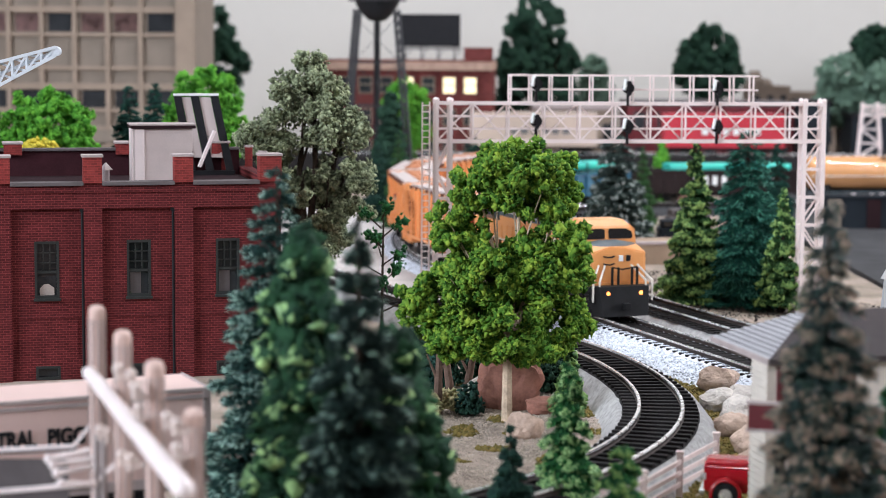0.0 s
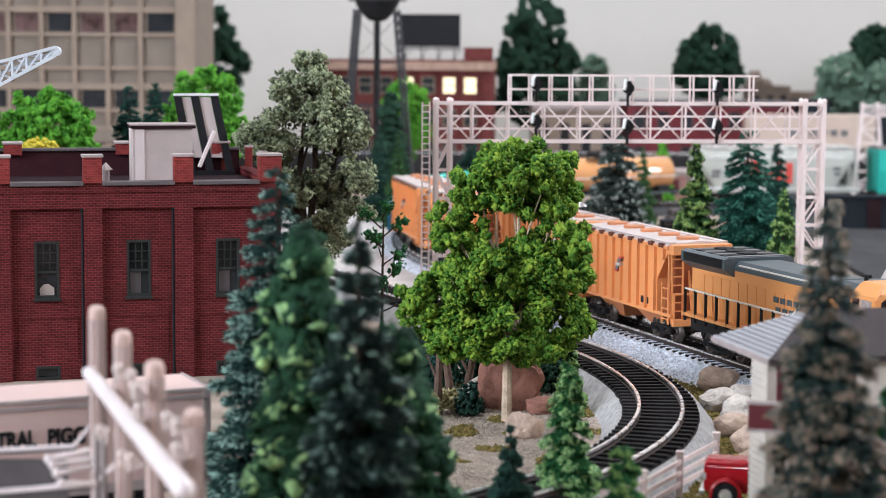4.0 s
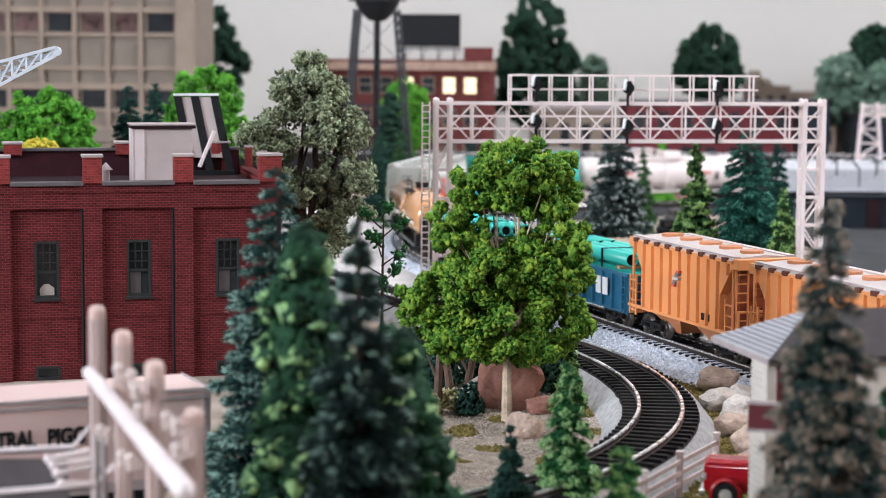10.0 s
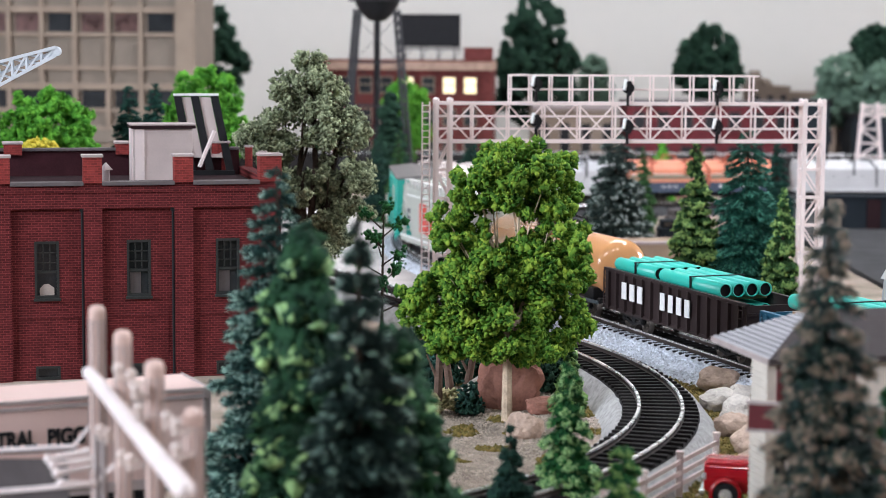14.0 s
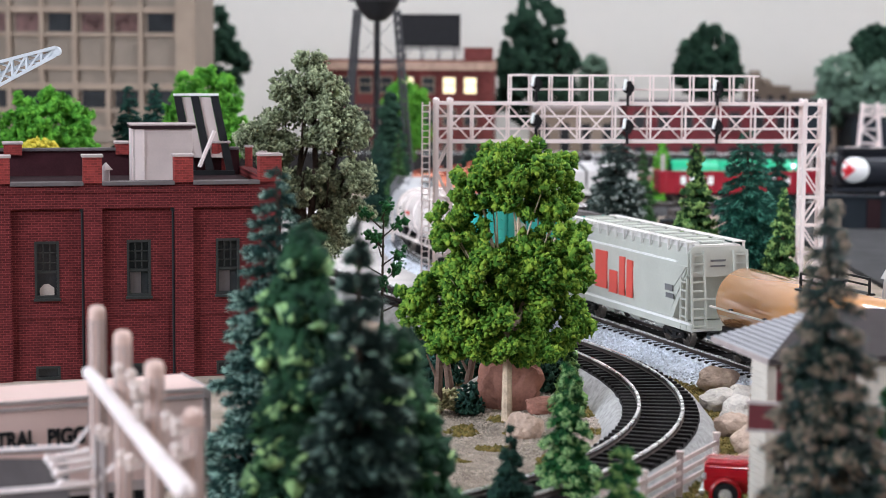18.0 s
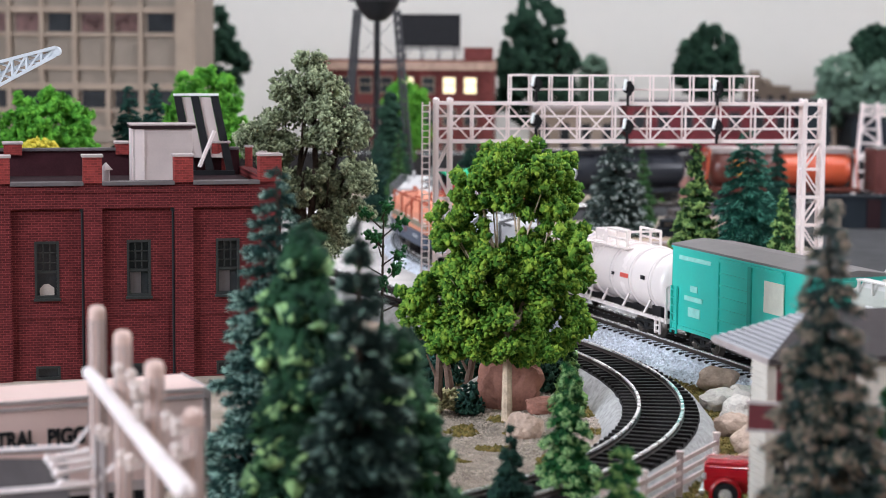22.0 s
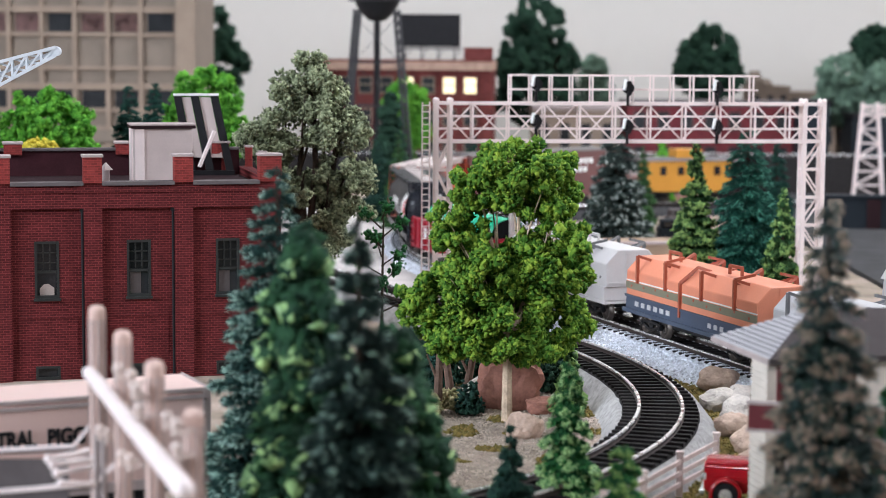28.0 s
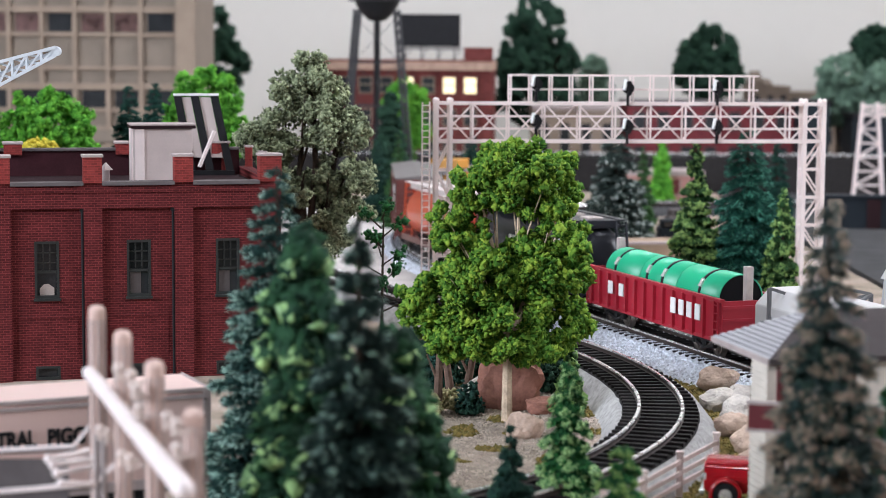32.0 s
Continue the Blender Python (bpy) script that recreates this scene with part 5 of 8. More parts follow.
        letters(t, sy * 0.0156, [(-0.0492, -0.0520, 0.0215, 0.0285), (-0.0640, -0.0600, 0.0290, 0.0302), (0.022, 0.026, 0.027, 0.0285), (0.058, 0.062, 0.0285, 0.0305)], M_BLKLET, "small black stencils")


# ---------- smooth-sided covered hopper ----------
def centre_hopper(tail, front):
    t, L = vehicle("covered_hopper", tail, front, "pale grey curved-sided covered hopper with red lettering", "freight car")
    h = L / 2
    e = h - 0.006
    half = [(0.0148, 0.0118), (0.0158, 0.0165), (0.0166, 0.0250), (0.0168, 0.0330), (0.0162, 0.0405), (0.0150, 0.0455), (0.0130, 0.0490)]
    prof = [(y, z) for y, z in half] + [(-y, z) for y, z in half[::-1]]
    bm = BM()
    xs = [-e, -e + 0.018, e - 0.018, e]
    rings = []
    for i, x in enumerate(xs):
        end = i in (0, 3)
        ring = []
        for y, z in prof:
            zz = z if not end else max(z, 0.0405)
            ring.append(bm.verts.new((x, y, zz)))
        rings.append(ring)
    n = len(prof)
    for p, q in zip(rings, rings[1:]):
        for k in range(n):
            try:
                bm.faces.new((p[k], p[(k + 1) % n], q[(k + 1) % n], q[k]))
            except ValueError:
                pass
    bm.faces.new(rings[0][::-1]); bm.faces.new(rings[-1])
    bmesh.ops.remove_doubles(bm, verts=bm.verts[:], dist=1e-5)
    bmesh.ops.recalc_face_normals(bm, faces=bm.faces)
    part("body", bm, M_GREYC, t)
    for sx in (1, -1):
        bm = BM(); prism(bm, [(-0.0160, 0.0370), (-0.0150, 0.0352), (0.0150, 0.0352), (0.0160, 0.0370), (0.0160, 0.0470), (0.0135, 0.0497), (-0.0135, 0.0497), (-0.0160, 0.0470)], sx * e - 0.0006, sx * e + 0.0006)
        part("end_panel", bm, M_GREYC, t)
    bm = BM()
    prism(bm, [(-0.0132, 0.0488), (0.0132, 0.0488), (0.0120, 0.0505), (-0.0120, 0.0505)], -e, e)
    for sy in (1, -1):
        box(bm, -e, e, sy * 0.0125 - 0.0026, sy * 0.0125 + 0.0026, 0.0515, 0.0521)
        for k in range(15):
            x = -e + 0.002 + k * (2 * e - 0.004) / 14
            bar(bm, (x, sy * 0.0150, 0.0466), (x, sy * 0.0150, 0.0518), 0.0010)
    part("roof", bm, M_GREYR, t, "pale roof with running boards on brackets")
    for k in range(9):
        x = -e + 0.010 + k * (2 * e - 0.02) / 8
        bm = BM(); box(bm, x - 0.0050, x + 0.0050, -0.0060, 0.0060, 0.0505, 0.0518, bevel=0.0004)
        box(bm, x - 0.0008, x + 0.0008, -0.0085, 0.0085, 0.0516, 0.0526)
        part("trough_hatch", bm, M_GREYC, t)
    bm = BM()
    for sy in (1, -1):
        plate(bm, -e + 0.010, e - 0.010, sy * 0.0160, 0.0415, 0.0424, 0.0008)
        plate(bm, -h + 0.001, h - 0.001, sy * 0.0158, 0.0128, 0.0140, 0.0012)
    part("white_line", bm, M_LETTER, t, "white stripe along the side")
    bm = BM()
    for sy in (1, -1):
        plate(bm, -h, h, sy * 0.0152, 0.0095, 0.0130, 0.0010)
    box(bm, -h, h, -0.0150, 0.0150, 0.0098, 0.0112)
    part("side_sill", bm, M_GREYC, t)
    # four plain red marks in the rhythm of the company name
    for sy in (1, -1):
        s = -sy
        bm = BM()
        for x0, x1, z0, z1 in ((-0.030, -0.016, 0.0190, 0.0385), (-0.0125, -0.0035, 0.0180, 0.0295), (-0.0005, 0.0055, 0.0180, 0.0378), (0.0085, 0.0150, 0.0180, 0.0370)):
            a, b = (x0, x1) if sy < 0 else (-x1, -x0)
            vs = box(bm, a, b, min(sy * 0.0166, sy * 0.01745), max(sy * 0.0166, sy * 0.01745), z0, z1)
        part("lettering", bm, M_RED, t, "large red company marks")
        letters(t, sy * 0.0170, [(-s * 0 - 0.060, -0.053, 0.0300, 0.0330), (-0.060, -0.054, 0.0255, 0.0280), (0.052, 0.060, 0.0270, 0.0300), (0.053, 0.061, 0.0235, 0.0258)], M_CLIFT, "small grey data panels")
    for sx in (1, -1):
        bm = BM()
        for sy in (1, -1):
            ladder(bm, (sx * (h - 0.0115), sy * 0.0162, 0.0098), (sx * (h - 0.0115), sy * 0.0162, 0.0350), (sx * 0.0060, 0, 0), 6, 0.0005)
            ladder(bm, (sx * (h - 0.0010), sy * 0.0150, 0.0098), (sx * (h - 0.0045), sy * 0.0150, 0.0480), (0, -sy * 0.0070, 0), 9, 0.0005)
        bar(bm, (sx * (h - 0.002), -0.0150, 0.0250), (sx * (h - 0.002), 0.0150, 0.0250), 0.0010)
        part("ladder", bm, M_GREYC, t, "grey end ladder")
        # dark grey instead of body colour puts the end's shade into the sheet
        bm = BM(); hull(bm, [(sx * x, y, z) for y in (-0.0135, 0.0135) for x, z in ((e - 0.002, 0.0400), (e - 0.003, 0.0400), (e - 0.022, 0.0115), (e - 0.021, 0.0115))])
        part("end_slope", bm, M_CLIFT, t, "slope sheet of the end, its shade painted dark grey")
        bm = BM(); box(bm, sx * (e + 0.0006), sx * (e + 0.0006) + sx * 0.0003, -0.0040, 0.0040, 0.0425, 0.0435); box(bm, sx * (e + 0.0006), sx * (e + 0.0006) + sx * 0.0003, -0.0040, 0.0040, 0.0400, 0.0408)
        part("lettering", bm, M_CLIFT, t)
    for k in range(3):
        bm = BM()
        c = (k - 1) * 0.030
        vs = [bm.verts.new((c + sx * wx, sy * wy, z)) for z, wx, wy in ((0.0125, 0.013, 0.0140), (0.0048, 0.004, 0.0070)) for sx, sy in ((-1, -1), (1, -1), (1, 1), (-1, 1))]
        for f in ((0, 1, 5, 4), (1, 2, 6, 5), (2, 3, 7, 6), (3, 0, 4, 7), (4, 5, 6, 7), (3, 2, 1, 0)):
            bm.faces.new([vs[i] for i in f])
        bmesh.ops.recalc_face_normals(bm, faces=bm.faces)
        part("discharge_bay", bm, M_GREYC, t)


# ---------- boxcars ----------
def boxcar(tail, front, mat, endmat, label, jade=True, marks=(), marks_mat=None):
    t, L = vehicle("boxcar", tail, front, label, "boxcar")
    h = L / 2
    bm = BM(); box(bm, -h + 0.0006, h - 0.0006, -0.0163, 0.0163, 0.0100, 0.0499)
    part("body", bm, mat, t)
    bm = BM(); prism(bm, [(-0.0170, 0.0494), (0.0170, 0.0494), (0.0168, 0.0504), (0, 0.0524), (-0.0168, 0.0504)], -h, h)
    part("roof", bm, M_ROOFD, t, "dull grey roof")
    for sx in (1, -1):
        bm = BM()
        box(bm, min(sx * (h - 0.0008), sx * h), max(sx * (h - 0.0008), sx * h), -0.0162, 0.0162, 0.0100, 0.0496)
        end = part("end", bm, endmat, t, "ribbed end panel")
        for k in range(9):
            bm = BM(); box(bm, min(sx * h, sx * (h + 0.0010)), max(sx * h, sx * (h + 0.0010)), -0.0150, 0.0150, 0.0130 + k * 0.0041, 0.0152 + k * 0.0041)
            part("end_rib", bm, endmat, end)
    for sy in (1, -1):
        bm = BM(); plate(bm, -h, h, sy * 0.0163, 0.0095, 0.0114, 0.0006); plate(bm, -h, h, sy * 0.0163, 0.0484, 0.0499, 0.0006)
        part("side_sill", bm, mat, t)
        # panelled door with braces on its left half and a plain leaf
        d = -sy
        bm = BM()
        x0, x1 = sorted((d * -0.021, d * 0.008)); plate(bm, x0, x1, sy * 0.0163, 0.0128, 0.0476, 0.0006)
        door = part("door", bm, mat, t, "braced sliding door")
        for k in range(7):
            bm = BM(); plate(bm, x0, x1, sy * 0.0169, 0.0132 + k * 0.0055, 0.0141 + k * 0.0055, 0.0007)
            part("door_brace", bm, mat, door)
        for x in (x0, x1):
            bm = BM(); plate(bm, x - 0.0007, x + 0.0007, sy * 0.0169, 0.0128, 0.0476, 0.0009)
            part("door_stile", bm, mat, door)
        bm = BM()
        y0, y1 = sorted((d * 0.0090, d * 0.038)); plate(bm, y0, y1, sy * 0.0163, 0.0128, 0.0472, 0.0009)
        plate(bm, y0, y1, sy * 0.0172, 0.0120, 0.0130, 0.0007); plate(bm, min(x0, y0), max(x1, y1), sy * 0.0163, 0.0472, 0.0482, 0.0015)
        part("door", bm, mat, t, "plain sliding door")
        bm = BM(); plate(bm, *sorted((d * 0.0075, d * 0.0105)), sy * 0.0172, 0.0125, 0.0476, 0.0009)
        part("door_post", bm, endmat, t)
        for sx in (1, -1):
            bm = BM(); ladder(bm, (sx * (h - 0.0070), sy * 0.0172, 0.0070), (sx * (h - 0.0070), sy * 0.0172, 0.0300 if sx * d < 0 else 0.0270), (sx * 0.0055, 0, 0), 6, 0.00045)
            part("ladder", bm, mat, t)
        if jade:
            letters(t, sy * 0.0172, [(*sorted((d * 0.0215, d * 0.0385)), 0.0290, 0.0430)], M_PATCH, "large faded white square")
            letters(t, sy * 0.0164, [(*sorted((d * (-h + 0.008), d * (-h + 0.040))), 0.0435, 0.0455), (*sorted((d * (-h + 0.020), d * (-h + 0.027))), 0.0290, 0.0320), (*sorted((d * (-h + 0.014), d * (-h + 0.032))), 0.0245, 0.0268), (*sorted((d * (-h + 0.018), d * (-h + 0.030))), 0.0170, 0.0215)], M_FADE, "faded pale lettering bars")
            letters(t, sy * 0.0172, [(*sorted((d * 0.0330, d * 0.0350)), 0.0155, 0.0190)], M_BLKLET, "small black plate")
        if marks:
            letters(t, sy * 0.0170, [(*sorted((d * a, d * b)), c, e) for a, b, c, e in marks], marks_mat, "white blocks of lettering")
    bm = BM(); box(bm, -h * 0.55, h * 0.55, -0.0060, 0.0060, 0.0055, 0.0100, bevel=0.0008)
    part("centre_sill", bm, M_BLACK, t)
    return t


# ---------- coil cars ----------
def coil_car(tail, front, hood, lift, trough, label, stripe=False):
    t, L = vehicle("coil_car", tail, front, label, "freight car")
    h = L / 2
    e = h - 0.002
    bm = BM(); prism(bm, [(-0.0155, 0.0188), (0.0155, 0.0188), (0.0155, 0.0312), (0.0085, 0.0384), (-0.0085, 0.0384), (-0.0155, 0.0312)], -e, e)
    bmesh.ops.bevel(bm, geom=bm.edges[:], offset=0.0004, segments=1, affect="EDGES")
    part("hood", bm, hood, t)
    bm = BM()
    for sx in (1, -1):
        for y in (-0.0040, 0.0040):
            box(bm, min(sx * e, sx * (e + 0.0003)), max(sx * e, sx * (e + 0.0003)), y - 0.0003, y + 0.0003, 0.0205, 0.0375)
        box(bm, min(sx * e, sx * (e + 0.0006)), max(sx * e, sx * (e + 0.0006)), -0.0150, 0.0150, 0.0205, 0.0216)
        box(bm, min(sx * e, sx * (e + 0.0008)), max(sx * e, sx * (e + 0.0008)), 0.0055, 0.0095, 0.0270, 0.0305)
    part("end_frame", bm, hood, t)
    bm = BM(); prism(bm, [(-0.0162, 0.0120), (0.0162, 0.0120), (0.0160, 0.0186), (-0.0160, 0.0186)], -e + 0.001, e - 0.001)
    part("trough", bm, trough, t)
    bm = BM()
    for sy in (1, -1):
        plate(bm, -h, h, sy * 0.0160, 0.0102, 0.0122, 0.0010); plate(bm, -e, e, sy * 0.0158, 0.0180, 0.0192, 0.0008)
    box(bm, -h, h, -0.0158, 0.0158, 0.0104, 0.0116)
    part("side_sill", bm, trough if stripe else hood, t)
    for sy in (1, -1):
        y0 = sy * 0.0155
        for k, x in enumerate((-0.80, -0.34, 0.22, 0.70)):
            x *= e
            yo = sy * 0.0160
            bm = BM()
            bar(bm, (x, yo, 0.0258), (x, yo, 0.0398), 0.0015); bar(bm, (x, yo, 0.0398), (x + 0.003, sy * 0.0098, 0.0376), 0.0013)
            box(bm, x - 0.0016, x + 0.0016, min(sy * 0.0153, yo), max(sy * 0.0153, yo), 0.0258, 0.0274)
            if k in (1, 3):
                bar(bm, (x, yo, 0.0398), (x - 0.006, sy * 0.0105, 0.0370), 0.0013); bar(bm, (x, yo, 0.0398), (x + 0.002, sy * 0.0065, 0.0420), 0.0013)
            part("lift_bracket", bm, lift, t, "lifting bracket of the hood")
        x = -0.10 * e
        bm = BM()
        bar(bm, (x, sy * 0.0160, 0.0150), (x, sy * 0.0160, 0.0318), 0.0016); bar(bm, (x, sy * 0.0160, 0.0318), (x + 0.006, sy * 0.0095, 0.0398), 0.0015); bar(bm, (x + 0.006, sy * 0.0095, 0.0398), (x + 0.012, sy * 0.0060, 0.0384), 0.0013)
        part("lift_bracket", bm, lift, t, "lifting bracket of the hood")
        for k in range(10):
            x = (-0.9 + k * 0.2) * e
            bm = BM(); box(bm, x - 0.0006, x + 0.0006, min(y0, y0 + sy * 0.0005), max(y0, y0 + sy * 0.0005), 0.0232 + (k % 3) * 0.0006, 0.0244 + (k % 3) * 0.0006)
            part("hood_latch", bm, lift, t)
        if stripe:
            letters(t, sy * 0.0155, [(-e, -0.009, 0.0222, 0.0258), (-0.005, e, 0.0222, 0.0258)], M_STRIPE, "grey-green stripe on the hood", "stripe")
            letters(t, sy * 0.0155, [(-e, -0.009, 0.0262, 0.0268), (-0.005, e, 0.0262, 0.0268)], M_LETTER, "thin white line on the hood", "stripe")
            letters(t, sy * 0.0162, [(-e + 0.012 + k * 0.007, -e + 0.016 + k * 0.007, 0.0142, 0.0166) for k in range(6)] + [(e - 0.045 + k * 0.006, e - 0.042 + k * 0.006, 0.0142, 0.0164) for k in range(3)], M_CGREY, "grey lettering bars")
    for x in (-0.62, 0.30):
        bm = BM()
        x *= e
        bar(bm, (x, -0.004, 0.0388), (x, -0.004, 0.0430), 0.0012); bar(bm, (x + 0.012, -0.004, 0.0388), (x + 0.012, -0.004, 0.0430), 0.0012); bar(bm, (x, -0.004, 0.0430), (x + 0.012, -0.004, 0.0430), 0.0014)
        part("lift_loop", bm, lift if stripe else hood, t)
    bm = BM(); box(bm, -h * 0.6, h * 0.6, -0.0080, 0.0080, 0.0055, 0.0104, bevel=0.0008)
    part("centre_sill", bm, M_BLACK, t)


def round_patch(t, sy, x, r, outline, mat, label):
    """A painted mark laid on the round side of a hopper, as a fan of thin rings."""
    bm = BM()
    rings = []
    for f in (0.0, 0.34, 0.67, 1.0):
        ring = []
        for a, b in outline:
            q = b * f / r
            ring.append(bm.verts.new((x + a * f, sy * r * math.cos(q), 0.0305 + r * math.sin(q))))
        rings.append(ring)
    n = len(outline)
    for i in range(3):
        for k in range(n):
            bm.faces.new((rings[i][k], rings[i][(k + 1) % n], rings[i + 1][(k + 1) % n], rings[i + 1][k]))
    bmesh.ops.remove_doubles(bm, verts=bm.verts[:], dist=1e-6)
    part("emblem", bm, mat, t, label)


# ---------- cylindrical covered hoppers ----------
def cylinder_hopper(tail, front, mats, label, sign=False):
    t, L = vehicle("covered_hopper", tail, front, label, "freight car")
    h = L / 2
    c = Matrix.Translation((0, 0, 0.0305))
    prof = [(-h + 0.006, 0), (-h + 0.007, 0.008), (-h + 0.009, 0.0130), (-h + 0.0125, 0.0160), (-h + 0.016, 0.0168)]
    bm = BM(); lathe(bm, prof + [(0, 0.0168)], 32, c)
    part("shell", bm, mats[0], t)
    bm = BM(); lathe(bm, [(0, 0.0168)] + [(-x, r) for x, r in prof[::-1]], 32, c)
    part("shell", bm, mats[1], t)
    bm = BM()
    box(bm, -h + 0.008, h - 0.008, -0.0120, 0.0120, 0.0455, 0.0500, bevel=0.0005)
    for sy in (1, -1):
        box(bm, -h + 0.006, h - 0.006, sy * 0.0130 - 0.0022, sy * 0.0130 + 0.0022, 0.0498, 0.0505)
    part("roof", bm, M_ROOFG if not sign else M_CPBLK, t, "roof with running boards")
    bm = BM()
    for k in range(6):
        x = -h + 0.020 + k * (2 * h - 0.04) / 5
        box(bm, x - 0.0055, x + 0.0055, -0.0045, 0.0045, 0.0500, 0.0512, bevel=0.0003)
    part("hatch", bm, M_ROOFG, t)
    bm = BM()
    for sy in (1, -1):
        plate(bm, -h, h, sy * 0.0150, 0.0100, 0.0140, 0.0010)
    box(bm, -h, h, -0.0150, 0.0150, 0.0100, 0.0112)
    part("side_sill", bm, mats[0] if sign else M_CYLBR, t)
    for k in range(4):
        bm = BM()
        cx = (k - 1.5) * 0.026
        vs = [bm.verts.new((cx + sx * wx, sy * wy, z)) for z, wx, wy in ((0.0160, 0.011, 0.0120), (0.0050, 0.004, 0.0060)) for sx, sy in ((-1, -1), (1, -1), (1, 1), (-1, 1))]
        for f in ((0, 1, 5, 4), (1, 2, 6, 5), (2, 3, 7, 6), (3, 0, 4, 7), (4, 5, 6, 7), (3, 2, 1, 0)):
            bm.faces.new([vs[i] for i in f])
        bmesh.ops.recalc_face_normals(bm, faces=bm.faces)
        part("discharge_bay", bm, M_BLACK, t)
    for sx in (1, -1):
        for sy in (1, -1):
            bm = BM(); ladder(bm, (sx * (h - 0.001), sy * 0.0150, 0.0098), (sx * (h - 0.005), sy * 0.0140, 0.0495), (0, -sy * 0.006, 0), 9, 0.0005)
            part("ladder", bm, mats[0], t)
    if sign:
        for sy in (1, -1):
            round_patch(t, sy, h - 0.0190, 0.0172, [(0.0132 * math.cos(k * math.tau / 28), 0.0132 * math.sin(k * math.tau / 28)) for k in range(28)], M_LETTER, "white disc on the side")
            round_patch(t, sy, h - 0.0190, 0.0175, [(0.0128, 0.0), (0.0110, 0.0090), (0.0010, 0.0), (0.0110, -0.0090)], M_CPRED, "red wedge on the disc")
        for sy in (1, -1):
            letters(t, sy * 0.0166, [(-0.020 + k * 0.0055, -0.0165 + k * 0.0055, 0.0300, 0.0345) for k in range(7)], M_LETTER, "white lettering blocks")
    else:
        for sy in (1, -1):
            letters(t, sy * 0.0166, [(h - 0.040, h - 0.026, 0.0335, 0.0385), (h - 0.036, h - 0.030, 0.0245, 0.0335)], M_CABY, "yellow emblem bar")
    return t


def caboose(tail, front):
    t, L = vehicle("caboose", tail, front, "yellow caboose at the end of the train", "caboose")
    h = L / 2
    e = h - 0.010
    bm = BM(); box(bm, -e, e, -0.0155, 0.0155, 0.0105, 0.0385)
    part("body", bm, M_CABY, t)
    bm = BM(); prism(bm, [(-0.0170, 0.0385), (0.0170, 0.0385), (0.0150, 0.0405), (0, 0.0418), (-0.0150, 0.0405)], -h + 0.002, h - 0.002)
    part("roof", bm, M_ROOFD, t, "dark roof")
    bm = BM(); box(bm, -0.012, 0.012, -0.0125, 0.0125, 0.0410, 0.0490, bevel=0.0006)
    part("cupola", bm, M_CABY, t)
    for sy in (1, -1):
        for x in (-0.026, -0.009, 0.009, 0.026):
            bm = BM(); plate(bm, x - 0.0030, x + 0.0030, sy * 0.0155, 0.0255, 0.0335, 0.0003)
            part("window", bm, M_GLASS, t)
    bm = BM(); box(bm, -h, h, -0.0155, 0.0155, 0.0092, 0.0106)
    for sx in (1, -1):
        for y in (-0.015, 0.015, -0.005, 0.005):
            bar(bm, (sx * (h - 0.001), y, 0.010), (sx * (h - 0.001), y, 0.0390 if abs(y) > 0.01 else 0.0225), 0.0010)
        bar(bm, (sx * (h - 0.001), -0.015, 0.0225), (sx * (h - 0.001), 0.015, 0.0225), 0.0009)
    part("platform", bm, M_BLACK, t, "black end platforms with railings")


def resize(t, wide, base, tall):
    """Widens a vehicle's own parts and shortens what stands above base; trucks and couplers stay."""
    for ob in t.children_recursive:
        if ob.type == "MESH" and ob.name.split(".")[0] not in ("truck", "wheelset", "coupler"):
            for v in ob.data.vertices:
                v.co.y *= wide
                if v.co.z > base:
                    v.co.z = base + (v.co.z - base) * tall


resize(locomotive(1.330, 1.524), 1.08, 0.019, 0.935)
for k in range(4):
    ribbed_hopper(1.2050 - 0.1250 * k, 1.3205 - 0.1250 * k)
blue, bh = gondola(0.6743, 0.8310, M_GTBLUE, "dark blue gondola loaded with turquoise pipes", 0.0290, 13, [(0.0420, 0.0478, 0.0160, 0.0250), (0.0502, 0.0560, 0.0160, 0.0250)], M_LETTER, "two white blocks of lettering")
pipe_load(blue, ((0.0060, 0.0695), (-0.0600, 0.0010)), 0.0200)
dark, dh = gondola(0.5088, 0.6612, M_SOO, "dark brown-black gondola loaded with turquoise pipes", 0.0300, 15,
                   [(-0.052 + k * 0.0092, -0.0468 + k * 0.0092, 0.0165, 0.0250) for k in range(3)] + [(-0.008 + k * 0.0088, -0.0032 + k * 0.0088, 0.0165, 0.0250) for k in range(4)], M_LETTER, "white blocks of lettering")
pipe_load(dark, ((-0.0180, 0.0450), (-0.0700, -0.0230)), 0.0168)
tan_tank(0.330, 0.4990)
centre_hopper(0.1560, 0.3140)
boxcar(-0.0007, 0.1400, M_TEAL, M_TEALD, "jade green boxcar with a faded white square")
white_tank(-0.182, -0.0081)
coil_car(-0.3460, -0.2070, M_CGREY, M_CLIFT, M_CGREY, "light grey covered coil car")
coil_car(-0.4957, -0.3560, M_CORG, M_CLIFTO, M_CNAVY, "salmon orange and navy covered coil car", True)
coil_car(-0.6556, -0.5170, M_CWHT, M_CLIFT, M_CWHT, "off-white covered coil car")
maroon, mh = gondola(-0.833, -0.6830, M_RGON, "maroon red gondola with a large green pipe", 0.0290, 14, [(-0.046 + k * 0.013, -0.041 + k * 0.013, 0.0175, 0.0240) for k in range(2)] + [(0.026 + k * 0.0085, 0.031 + k * 0.0085, 0.0170, 0.0245) for k in range(4)], M_LETTER, "white blocks of lettering")


